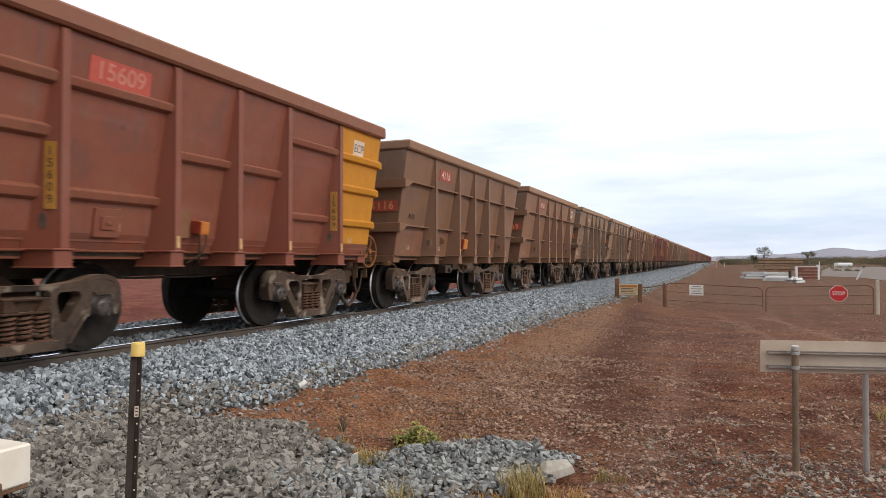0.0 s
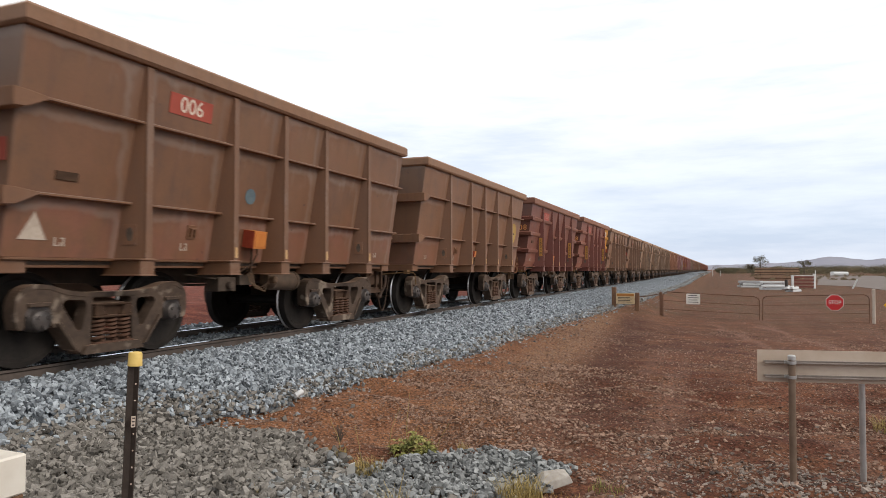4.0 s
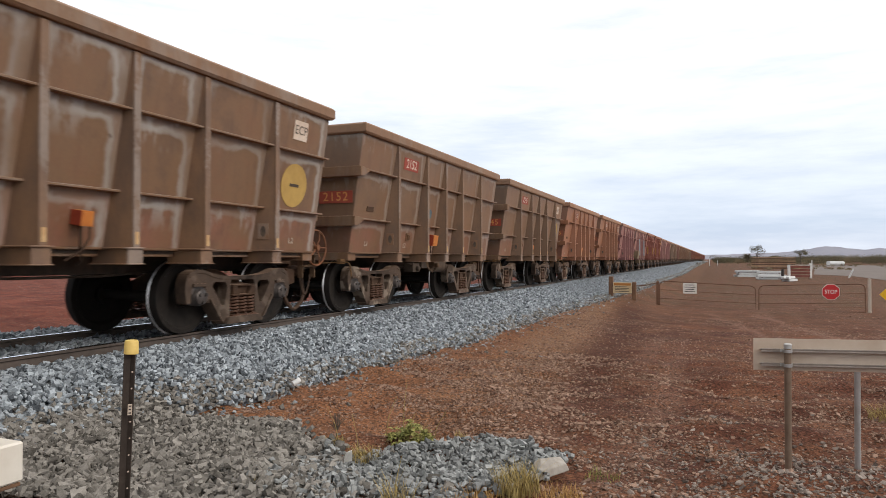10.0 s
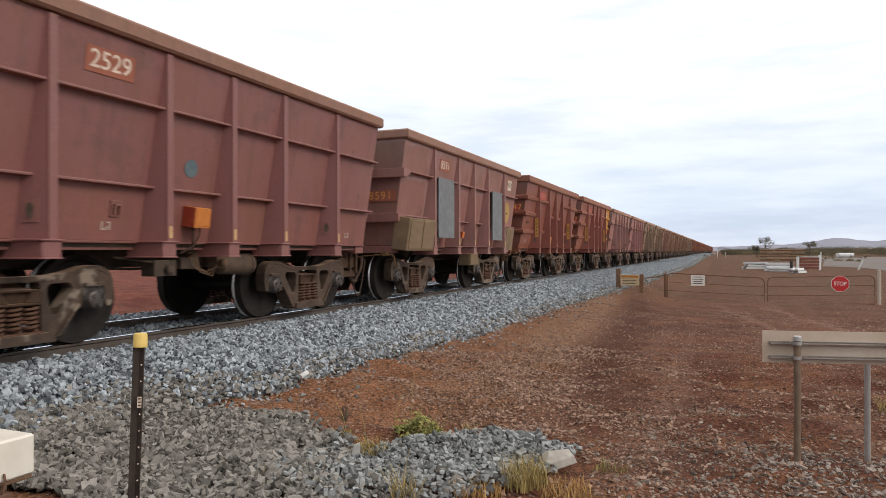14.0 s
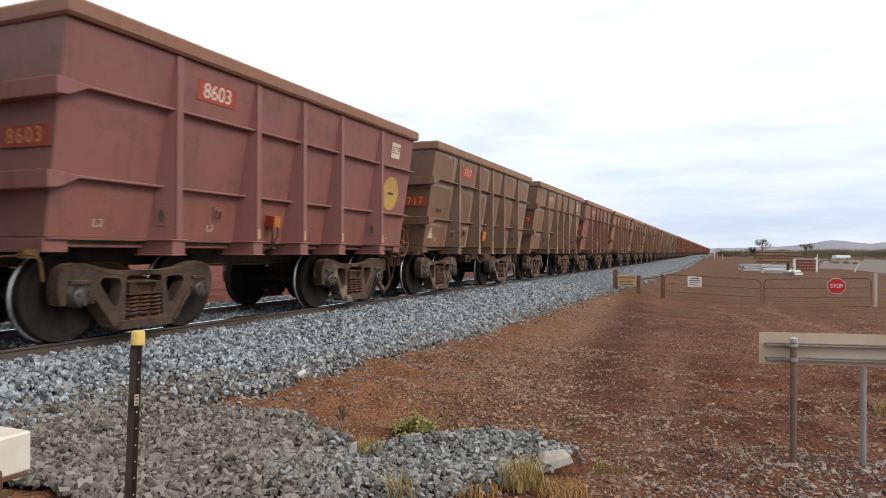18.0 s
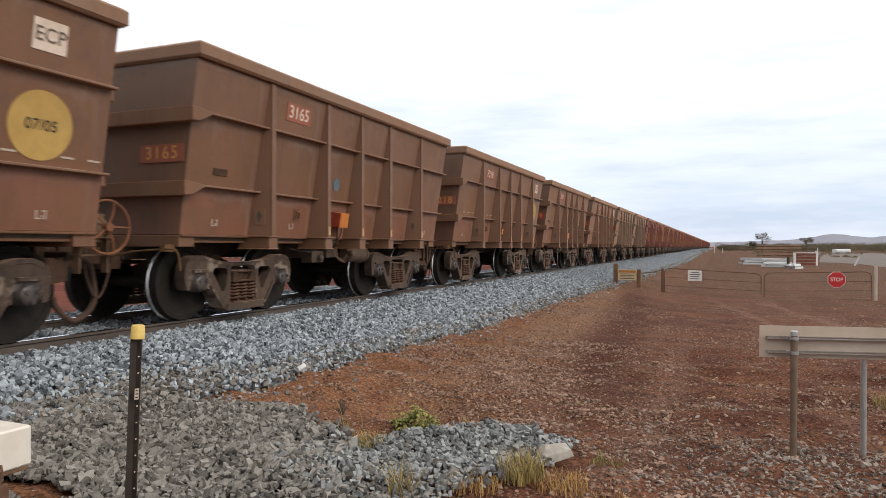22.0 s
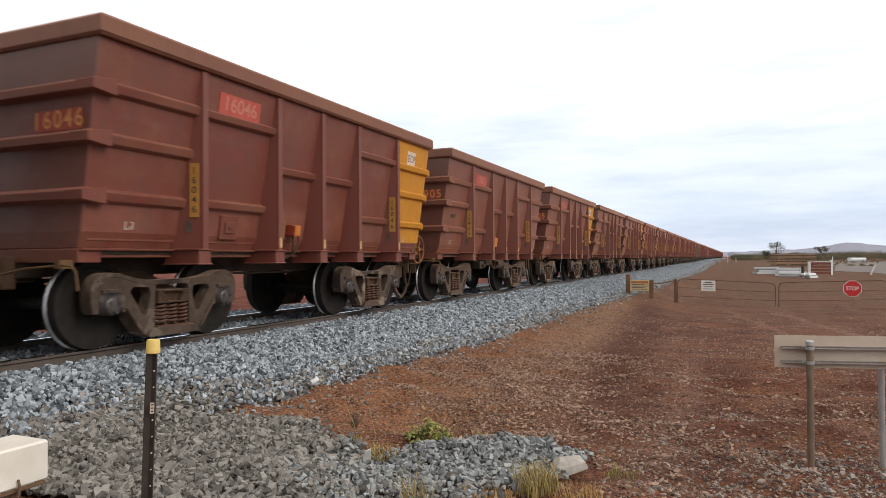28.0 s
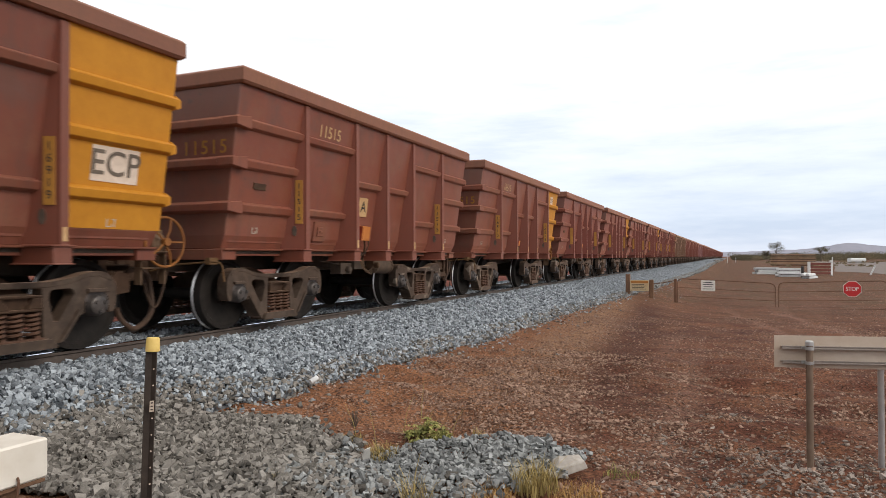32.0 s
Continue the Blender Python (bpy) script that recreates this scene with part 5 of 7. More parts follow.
def number(wagon, kind, text, second):
    """The wagon's number on its side, on its near end and, on newer wagons, down two plates."""
    old = kind == "old"
    yellow = text in ("11919", "16919", "11515", "16515", "10008", "15008")
    ink = AMBER if not old else PALE
    plain = text in ("11919", "16919", "11515", "16515")
    if not plain:
        on_side(part("number_panel", MESH["pale_red"] if text in ("8228", "6719", "3573") else MESH["faded"] if text == "1717" else MESH["dull"] if text in DULL else MESH["red"] if old else MESH["faded"], RED, wagon, "red number panel" if old else "faded red number panel"), -1.86, 3.02)
    on_side(part("number", lettering(text, 0.19, REFLECT if plain else PALE if old else FADED), PALE, wagon), -1.86, 3.02, 0.012)
    if text == "7647":
        for ob in wagon.children:
            if ob.name.startswith("stencil_line"):
                ob.data = lettering("07/05", 0.11, INK)
    z, dx = (2.17, 1.0) if old else (2.50, 0.98)
    if not plain and text not in ("10008", "15008"):
        part("number_panel", MESH["dull_end" if text in DULL else "red_end"], RED, wagon, "red number panel").matrix_basis = Matrix.Translation((dx, -HALF + 0.048, z)) @ FRONT
    part("number", lettering(text, 0.165 if old else 0.19, PLATE if plain else CREAMY if text in ("2104", "8228") else AMBER, 1.22), AMBER, wagon).matrix_basis = Matrix.Translation((dx, -HALF + 0.038, z)) @ FRONT
    if not old:
        me = lettering("\n".join(text), 0.085, INK)
        for y in (POSTS[0], POSTS[4]):
            on_web(part("number", me, INK, wagon), y, 1.86, 0.70, True, 0.017)
    if second and text != "16919":
        on_side(part("brake_label", MESH["square"], WHITE, wagon, "white stencilled label"), 3.30, 3.02)
        on_side(part("label_letters", LETTERS["small"], INK, wagon), 3.30, 3.02, 0.012)
    if text == "16919":
        on_side(part("brake_label", MESH["ecp"], WHITE, wagon, "white label with black letters"), 3.36, 2.02, 0.010)
        on_side(part("label_letters", LETTERS["large"], INK, wagon), 3.36, 2.02, 0.018)
    if text == "3165":
        on_side(part("stencil_digit", lettering("6", 0.14, PALE), PALE, wagon), -0.16, 1.40, 0.006)
    if text in ("7218", "7647"):
        for j in range(13):
            on_side(part("paint_dash", MESH["dash"], WHITE, wagon), -3.5 + 0.31 * j if text == "7218" else 0.2 + 0.31 * j, 1.895, 0.004)
    if text == "7113":
        on_side(part("mounting_plate", MESH["mount"], PAINT, wagon, "steel mounting plate"), -0.68, 1.50, 0.012)
    if text == "7073":
        blot = Shape().prism([(0.24 * (1 + 0.16 * math.sin(3 * a + 1) + 0.10 * math.sin(7 * a)) * math.cos(a), 0.27 * (1 + 0.14 * math.sin(4 * a)) * math.sin(a)) for a in [i * math.pi / 14 for i in range(28)]], "z", -0.002, 0.002)
        on_side(part("paint_patch", blot, FAINT, wagon, "black paint blot"), 3.36, 1.56)
        dab = Shape().prism([(0.09 * (1 + 0.3 * math.sin(3 * a)) * math.cos(a), 0.08 * (1 + 0.25 * math.sin(5 * a)) * math.sin(a)) for a in [i * math.pi / 10 for i in range(20)]], "z", -0.002, 0.002)
        on_side(part("paint_dab", dab, PALE, wagon, "white dab of paint"), 3.35, 1.58, 0.012)
    if text == "11919":
        on_side(part("cream_label", MESH["cream"], PLATE, wagon, "cream label with black letters"), -0.47, 1.72, 0.006)
        on_side(part("label_letters", LETTERS["kb"], INK, wagon), -0.47, 1.74, 0.014)
    if text == "11515":
        on_side(part("cream_label", MESH["six"], PLATE, wagon, "cream panel with a letter"), -0.56, 1.92, 0.02)
        on_side(part("label_letters", lettering("A", 0.20, INK), INK, wagon), -0.56, 1.92, 0.028)
    if text == "10008":
        on_side(part("cream_label", MESH["six"], PLATE, wagon, "cream panel with a digit"), -0.27, 1.34, 0.02)
        on_side(part("label_letters", LETTERS["six"], INK, wagon), -0.27, 1.32, 0.028)
    if text in ("1642", "1717", "6719", "006"):
        on_side(part("warning_triangle", MESH["wedge"], WHITE, wagon, "white triangle"), -3.75 if not second else 3.2, 1.45)
    if text == "8591":
        for y in (-1.95, 1.86):
            ob = part("grille", MESH["grey"], WHITE, wagon, "grey mesh grille panel")
            ob.matrix_basis = Matrix.Translation((1.605, y, 2.02)) @ SIDE @ Matrix.Diagonal((1.0 if y < 0 else 0.9, 1.3, 1, 1))
        on_side(part("equipment_cabinet", MESH["cabinet"], BOGIE, wagon, "tan steel equipment cabinet"), -3.42, 1.42, 0.0)
        small = on_side(part("equipment_cabinet", MESH["cabinet"], BOGIE, wagon, "tan steel equipment cabinet"), 3.32, 1.42, 0.0)
        small.scale = (0.6, 1, 0.6)
        low = part("battery_box", MESH["cabinet"], BOGIE, wagon, "tan steel box under the floor")
        low.matrix_basis = Matrix.Translation((1.0, 0.75, 0.84)) @ SIDE @ Matrix.Diagonal((0.5, 0.55, 0.9, 1))


for i, (kind, text, colour, wear) in enumerate(TRAIN):
    k = i + FIRST
    second, detail = k % 2 == 0, k < 47
    key = (kind, second, detail)
    if key not in PROTO:
        PROTO[key] = make_wagon(*key)
        wagon = PROTO[key]
    else:
        wagon = copy_thing(PROTO[key], Matrix())
    wagons.append(wagon)
    shade = 0.89 * TONE.get(text, rng_train.uniform(0.94, 1.06))
    for ob in wagon.children:
        if ob.name.split(".")[0] in PAINTED:
            ob.color = (*(c * shade for c in colour), wear if ob.name.startswith("tub") else wear * 0.3)
            m = 0.75 if kind == "new" else 0.45
            if ob.name.split(".")[0] == "rim":
                ob.color = (*(m * c * shade + (1 - m) * d for c, d in zip(colour, (0.25, 0.145, 0.085))), wear * 0.3)
    tagged(wagon, f"{LOOK[colour]} steel ore wagon" + (" with a yellow end bay" if kind == "new" and second else " with a yellow disc" if second else " with an orange brake box"), "ore wagon", "ore wagons of the train")
for i, (kind, text, colour, wear) in enumerate(TRAIN):
    if text:
        number(wagons[i], kind, text, (i + FIRST) % 2 == 0)

# ---- loose stone ----
# edge of the old gravel spread before the track, in plan
GRAVEL = [(-4.6, 0.5), (-6.2, 0.9), (-6.0, 5.1), (-5.2, 5.24), (-4.80, 5.44), (-4.42, 5.56), (-4.08, 5.57), (-3.85, 5.48), (-3.42, 5.18), (-3.04, 4.99), (-2.68, 4.88), (-2.58, 5.12), (-2.38, 5.38), (-1.95, 5.60), (-1.60, 5.68), (-1.35, 5.58),
          (-1.14, 5.50), (-1.12, 5.03), (-1.29, 4.43), (-1.55, 4.10), (-1.85, 3.60), (-2.30, 2.6), (-2.7, 1.5), (-3.5, 0.8)]


def inside(x, y, ring):
    hit = np.zeros(len(x), bool)
    for (x0, y0), (x1, y1) in zip(ring, ring[1:] + ring[:1]):
        if y0 != y1:
            hit ^= ((y0 > y) != (y1 > y)) & (x < (x1 - x0) * (y - y0) / (y1 - y0) + x0)
    return hit


def paved(rng, s, x0, x1, y0, y1):
    """Places about s apart, each shoved a little off its row."""
    gx, gy = np.meshgrid(np.arange(x0, x1, s), np.arange(y0, y1, s * 0.87))
    gx = gx + (np.arange(gx.shape[0]) % 2)[:, None] * s * 0.5
    a, b = gx.ravel(), gy.ravel()
    return a + rng.uniform(-0.33, 0.33, len(a)) * s, b + rng.uniform(-0.33, 0.33, len(a)) * s


def make_stones():
    rng = np.random.default_rng(11)
    # fresh ballast: dense near by, thinner far along
    x, y, size, lift = [], [], [], []
    for gap, y0, y1, x0, x1 in ((0.050, 1.5, 13, -6.66, -4.2), (0.060, 13, 30, -6.66, -3.0), (0.088, 30, 75, -6.66, -2.4), (0.19, 75, 150, -6.66, -2.4), (0.40, 150, 300, -6.66, -2.4), (0.062, 1.5, 34, -10.7, -6.88), (0.10, -10, 1.5, -10.7, -4.2)):
        for layer in (0, 1):
            a, b = paved(rng, gap * (1.0 if layer else 1.25), x0, x1, y0, y1)
            keep = a < toe_x(b) + 0.05 * wavy(a, b, 2.3, 4.0) + rng.normal(0, 0.05, len(a)) + 0.02
            a, b = a[keep], b[keep]
            x.append(a), y.append(b), size.append(rng.uniform(0.85, 1.45, len(a)) * gap), lift.append(np.full(len(a), 0.22 * layer))
    b = rng.uniform(1.8, 34, 900)        # strays that have rolled onto the soil
    x.append(toe_x(b) + rng.exponential(0.22, 900)), y.append(b), size.append(rng.uniform(0.03, 0.07, 900)), lift.append(np.zeros(900))
    x, y, size, lift = map(np.concatenate, (x, y, size, lift))
    z = np.maximum(ballast_z(x, y), ground_z(x, y)) + size * (lift + rng.uniform(-0.28, 0.30, len(x)))
    old = (rng.random(len(x)) < step((6.3 - y) / 1.0) * step((x + 5.75) / 0.7)) | ((x > toe_x(y) - 0.35 + 0.15 * wavy(x, y, 1.3, 2.0)) & (rng.random(len(x)) < 0.45))
    at = np.stack([x, y, z], -1)
    far = y > 24 + 4 * rng.random(len(y))
    tagged(new("far_ballast_stones", scatter("far_ballast_stones", at[~old & far], size[~old & far] * 0.9, STONE_FAR, 15, 0.42, 0.25)), "even spread of blue-grey ballast stones along the line", "ballast", kind="stuff")
    tagged(new("ballast_stones", scatter("ballast_stones", at[~old & ~far], size[~old & ~far], STONE, 5, 0.66, 0.6)), "loose crushed blue-grey ballast stones", "ballast", kind="stuff")
    # the older, browner spread
    a, b = map(np.concatenate, zip(paved(rng, 0.041, -6.0, -1.0, 0.4, 6.0), paved(rng, 0.052, -6.0, -1.0, 0.4, 6.0)))
    low = np.arange(len(a)) > len(a) * 0.6
    bare = ((a + 4.1) / 0.45) ** 2 + ((b - 2.98) / 0.13) ** 2 < rng.uniform(0.5, 1.2, len(a))
    keep = ~bare & inside(a + rng.normal(0, 0.05, len(a)), b + rng.normal(0, 0.05, len(a)), GRAVEL) & (a > -5.7 + 0.3 * rng.random(len(a)))
    a, b, low = a[keep], b[keep], low[keep]
    s = np.clip(rng.lognormal(0.10, 0.30, len(a)), 0.6, 1.9) * (0.046 - 0.006 * step((a + 3.2) / 0.6))
    c = np.maximum(ground_z(a, b) + 0.045 * step((5.9 - b) / 0.4) + 0.015, ballast_z(a, b)) + rng.uniform(-0.012, 0.016, len(a)) - 0.014 * low
    a, b, c, s = np.r_[a, x[old]], np.r_[b, y[old]], np.r_[c, z[old]], np.r_[s, size[old]]
    near = (np.abs(a + 2.3) < 1.1) & (b > 3.5) & (b < 4.9)
    pick = np.flatnonzero(near)[:180]
    rest = np.ones(len(a), bool)
    rest[pick] = False
    fresh = rest & (rng.random(len(a)) < step((a + 3.3) / 0.9) * step((b - 3.3) / 1.2))
    rest &= ~fresh
    at = np.stack([a, b, c], -1)
    spread = tagged(new("gravel", scatter("gravel", at[rest], s[rest], DUSTY, 6, 0.66, 0.55)), "spread of brown-grey crushed stone on the soil", "gravel", kind="structure")
    tagged(new("grey_gravel", scatter("grey_gravel", at[fresh], s[fresh], CLEAN, 7, 0.66, 0.55)), "cleaner grey crushed stone at the spread's edge", "gravel", kind="stuff")
    # the stones nearest the path, one by one
    base, f = shards(rng, 8)
    meshes = [soup("stone", v * np.array([1, 1, 0.7]), tri, SINGLE) for v, tri in zip(base, f)]
    for i in pick:
        ob = part("stone", meshes[int(rng.integers(0, 8))], SINGLE, spread)
        ob.matrix_basis = Matrix.LocRotScale((a[i], b[i], c[i] + 0.008), Euler((rng.normal(0, 0.4), rng.normal(0, 0.4), rng.uniform(0, 6.3))), Vector((s[i],) * 3))
    # pebbles and grit on the bare soil: in drifts, more and greyer beside the sign
    places, sizes = [], []
    for n, x0, x1, y0, y1, lo, hi in ((56000, -4.9, 3.5, 3.4, 11, 0.010, 0.046), (9000, -4.9, -1.2, 5.2, 12, 0.018, 0.065), (10000, -2.4, 3.2, 4.2, 10, 0.022, 0.066), (9000, -4.6, -1.2, 6.5, 20, 0.010, 0.034), (22000, -4.6, 9, 11, 22, 0.016, 0.056), (7000, -4.2, 14, 22, 45, 0.02, 0.06)):
        a, b = strewn(rng, n, x0, x1, y0, y1)
        drift = 0.5 + 0.5 * wavy(a, b, 0.9, 3.0) + 0.5 * wavy(a, b * 1.5, 1.9, 1.4) + 0.45 * wavy(a, b * 1.8, 4.1, 0.7)
        dense = 1.15 * step(drift - 0.10) * (0.35 + 0.65 * step(drift)) + 0.4 * np.exp(-((a + 2.55 + 0.075 * (b - 8.0)) / 0.55) ** 2) + 0.35 * np.exp(-((a - 0.6) / 1.6) ** 2 - ((b - 5.6) / 1.3) ** 2) + 0.3 * np.exp(-((a + 0.1 * b + 1.0) / 1.0) ** 2) - 0.45 * np.exp(-((a + 1.4 + 0.075 * (b - 8.0)) / 0.45) ** 2)
        keep = (rng.random(n) < np.clip(dense, 0.07, 1)) & ~inside(a, b, GRAVEL)
        a, b = a[keep], b[keep]
        t = rng.beta(1.2, 3.2, len(a)) * (hi - lo) + lo
        places.append(np.stack([a, b, ground_z(a, b) + t * 0.1], -1)), sizes.append(t)
    at, t = np.concatenate(places), np.concatenate(sizes)
    grey = np.exp(-((at[:, 0] - 0.7) / 1.3) ** 2 - ((at[:, 1] - 5.5) / 1.2) ** 2) > rng.random(len(at)) * 1.1
    tagged(new("soil_pebbles", scatter("soil_pebbles", at[~grey], t[~grey], PEBBLE, 8, 0.58, 0.30)), "scattered red-brown pebbles on the soil", "pebbles", kind="stuff")
    tagged(new("grey_chippings", scatter("grey_chippings", at[grey], t[grey] * 0.98, CHIP, 9, 0.5, 0.26)), "scattered grey stone chippings on the soil", "chippings", kind="stuff")


make_stones()

# ---- beside the camera ----
PICKET = grained("black_brown_picket_paint", (0.020, 0.015, 0.012), (0.055, 0.040, 0.031), 30, 0.6)
CAP_YELLOW = grained("yellow_plastic_cap", (0.60, 0.40, 0.10), (0.74, 0.54, 0.18), 30, 0.5, relief=0.08)
CREAM = grained("dusty_white_enamel", (0.62, 0.55, 0.46), (0.80, 0.75, 0.67), 5, 0.55, relief=0.05)
WOOD = grained("weathered_brown_timber", (0.10, 0.052, 0.03), (0.24, 0.135, 0.08), 18, 0.9, relief=0.5)
ALLOY = grained("dusty_aluminium_sheet", (0.38, 0.28, 0.20), (0.58, 0.49, 0.41), 3, 0.6, 0.0, relief=0.05)
STRIP = grained("dull_aluminium_strip", (0.20, 0.165, 0.14), (0.36, 0.31, 0.27), 20, 0.5, 0.4)
TUBE = grained("dust_stained_galvanised_tube", (0.13, 0.085, 0.058), (0.26, 0.19, 0.14), 9, 0.6, 0.4)
ZINC = grained("galvanised_steel", (0.34, 0.33, 0.32), (0.55, 0.54, 0.53), 14, 0.45, 0.6)
RUSTY = grained("rusty_gate_pipe", (0.085, 0.042, 0.026), (0.20, 0.105, 0.065), 20, 0.85)
SIGN_RED = grained("red_sign_face", (0.42, 0.018, 0.020), (0.55, 0.035, 0.035), 5, 0.45, relief=0.03)
SIGN_WHITE = grained("white_sign_face", (0.62, 0.58, 0.52), (0.80, 0.78, 0.74), 8, 0.5, relief=0.03)
SIGN_YELLOW = grained("faded_yellow_sign_face", (0.50, 0.36, 0.19), (0.64, 0.51, 0.33), 8, 0.6, relief=0.03)
SIGN_AMBER = grained("amber_sign_face", (0.62, 0.34, 0.01), (0.75, 0.45, 0.02), 8, 0.5, relief=0.03)
SLEEPER_WHITE = grained("pale_concrete", (0.34, 0.34, 0.345), (0.68, 0.68, 0.67), 6, 0.85, rnd=0.4)
POST_WHITE = grained("weathered_white_paint", (0.50, 0.50, 0.50), (0.72, 0.71, 0.69), 6, 0.7)
DARK_WOOD = grained("dark_creosoted_timber", (0.06, 0.032, 0.022), (0.17, 0.09, 0.06), 9, 0.9)
GRASS_GREEN = grained("yellow_green_leaf", (0.12, 0.125, 0.030), (0.31, 0.285, 0.085), 20, 0.7, island=0.7)
GRASS_DRY = grained("dry_straw_grass", (0.21, 0.15, 0.048), (0.41, 0.31, 0.12), 20, 0.8, island=0.7)
GRASS_ORANGE = grained("orange_dry_grass", (0.26, 0.135, 0.043), (0.48, 0.29, 0.11), 20, 0.8, island=0.7)
SCRUB = grained("grey_green_scrub_leaf", (0.062, 0.058, 0.034), (0.150, 0.125, 0.072), 0.6, 0.85, island=0.12, relief=0.0)
SCRUB_DRY = grained("straw_scrub_leaf", (0.13, 0.095, 0.055), (0.24, 0.18, 0.105), 2.0, 0.8, island=0.2, relief=0.0)
BARK = grained("grey_brown_bark", (0.06, 0.045, 0.035), (0.14, 0.11, 0.085), 12, 0.9, relief=0.6)
# the blue-grey of distant haze is put into the hills' own colour
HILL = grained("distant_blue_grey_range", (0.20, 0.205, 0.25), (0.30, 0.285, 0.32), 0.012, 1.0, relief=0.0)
HARD = grained("grey_gravel_hardstand", (0.115, 0.090, 0.077), (0.20, 0.165, 0.145), 1.5, 0.95, relief=0.5)


def gz(x, y):
    return float(ground_z(x, y))


def make_picket():
    """A star picket with a yellow cap, leaning a little."""
    picket = tagged(new("star_picket"), "dark steel star picket with a yellow plastic cap, in gravel", "post")
    picket.matrix_basis = pose(-2.765, 2.55, 0.0, 0, 1.9, 24)
    s = Shape()
    for a in (90, 210, 330):
        c, d = math.cos(radians(a)), math.sin(radians(a))
        s.loft([[(c * r - d * w, d * r + c * w, z) for r, w in ((0.0, 0.005), (0.0, -0.005), (0.033, -0.003), (0.033, 0.003))] for z in (-0.5, 1.19)])
    part("stake", s, PICKET, picket, bevel=0.001)
    cap = Shape().turned([(1.166, 0.0335), (1.168, 0.035), (1.228, 0.0325), (1.235, 0.029)], "z", (0, 0, 0), 20)
    part("cap", cap, CAP_YELLOW, picket, "yellow plastic cap", smooth=True)
    for i in range(9):
        hole = Shape().turned([(-0.0345, 0.0042), (-0.0325, 0.0042)], "y", (0.004, 0, 1.08 - i * 0.083), 8).moved(pose(0, 0, 0, 0, 0, 30))
        part("hole", hole, WHITE, picket)
    tag = Shape().box(-0.010, 0.010, -0.038, -0.035, 0.865, 0.920).moved(pose(0, 0, 0, 0, 0, 30))
    part("sticker", tag, WHITE, picket, "small white printed sticker")
    for k in range(3):
        part("print_line", Shape().box(-0.006, 0.006, -0.039, -0.038, 0.873 + 0.017 * k, 0.879 + 0.017 * k).moved(pose(0, 0, 0, 0, 0, 30)), INK, picket)


def make_box():
    """A white cable box on a timber stand."""
    box = tagged(new("cable_box"), "dusty white steel cable box on a timber stand", "cable box")
    box.location = (-3.60, 2.64, 0)
    part("case", Shape().box(-0.30, 0.0, -1.0, 0.0, 0.395, 0.62), CREAM, box, bevel=0.012)
    part("base_board", Shape().box(-0.30, -0.012, -0.98, -0.01, 0.37, 0.392), WOOD, box, bevel=0.004)
    for y in (-0.86, -0.20):
        part("leg", Shape().box(-0.22, -0.06, y - 0.06, y + 0.06, -0.2, 0.369), WOOD, box, bevel=0.006)
    hook = Shape().tube([(0.004, -0.20, 0.30), (0.02, -0.195, 0.36), (0.022, -0.19, 0.42), (0.006, -0.185, 0.445)], 0.008, 6).box(-0.005, 0.03, -0.235, -0.155, 0.24, 0.34)
    part("hasp", hook, RUSTY, box, "rusty hasp with a padlock", bevel=0.003)


def make_board():
    """The back of a low road sign: a sheet on two strips, clamped to two tubes."""
    sign = tagged(new("low_sign"), "back of a low dusty aluminium sign on two steel posts", "sign")
    sign.matrix_basis = pose(0.545, 5.88, 0, 0, 0, 14)
    part("panel", Shape().box(-0.27, 0.98, -0.012, -0.009, 0.785, 1.032), ALLOY, sign, "dusty aluminium sheet", bevel=0.001)
    for z in (0.835, 0.945):
        s = Shape().box(-0.225, 0.95, -0.0495, -0.013, z - 0.006, z + 0.006).box(-0.225, 0.95, -0.054, -0.0495, z - 0.014, z - 0.004).box(-0.225, 0.95, -0.054, -0.0495, z + 0.004, z + 0.014)
        part("strip", s, STRIP, sign, "ribbed aluminium strip", bevel=0.002)
    post = part("post", Shape().turned([(-0.3, 0.025), (0.985, 0.025)], "z", (-0.042, -0.088, 0), 18), TUBE, sign, smooth=True)
    part("post_cap", Shape().turned([(0.965, 0.029), (0.995, 0.029), (1.003, 0.022)], "z", (-0.042, -0.088, 0), 18), ZINC, post, smooth=True)
    for z in (0.835, 0.945):
        part("clamp", Shape().turned([(z - 0.012, 0.031), (z + 0.012, 0.031)], "z", (-0.042, -0.088, 0), 18).box(-0.087, 0.003, -0.060, -0.050, z - 0.012, z + 0.012), ZINC, sign, smooth=True)
    part("brace", Shape().tube([(0.50, 0.02, 0.80), (0.535, 0.10, -0.25)], 0.022, 10), ZINC, sign, "thin leaning galvanised post", smooth=True)


def blades(rng, n, height, spread, lean=0.6, width=0.0042):
    """Grass blades: bent tapering strips."""
    v, f = [], []
    for _ in range(n):
        a, r = rng.uniform(0, 6.283), spread * math.sqrt(rng.random())
        x, y = r * math.cos(a), r * math.sin(a)
        b, h, l = rng.uniform(0, 6.283), height * rng.uniform(0.45, 1.0), lean * rng.uniform(0.2, 1.0)
        c, d, w = math.cos(b), math.sin(b), width * rng.uniform(0.7, 1.3)
        k = len(v)
        for u in (0, 0.4, 0.75, 1.0):
            o = h * l * u * u
            ww = w * (1 - u) + 0.0006
            v += [(x + c * o - d * ww, y + d * o + c * ww, h * u * (1 - 0.25 * l * u)), (x + c * o + d * ww, y + d * o - c * ww, h * u * (1 - 0.25 * l * u))]
        f += [(k + 2 * j, k + 2 * j + 1, k + 2 * j + 3, k + 2 * j + 2) for j in range(3)]
    return v, f


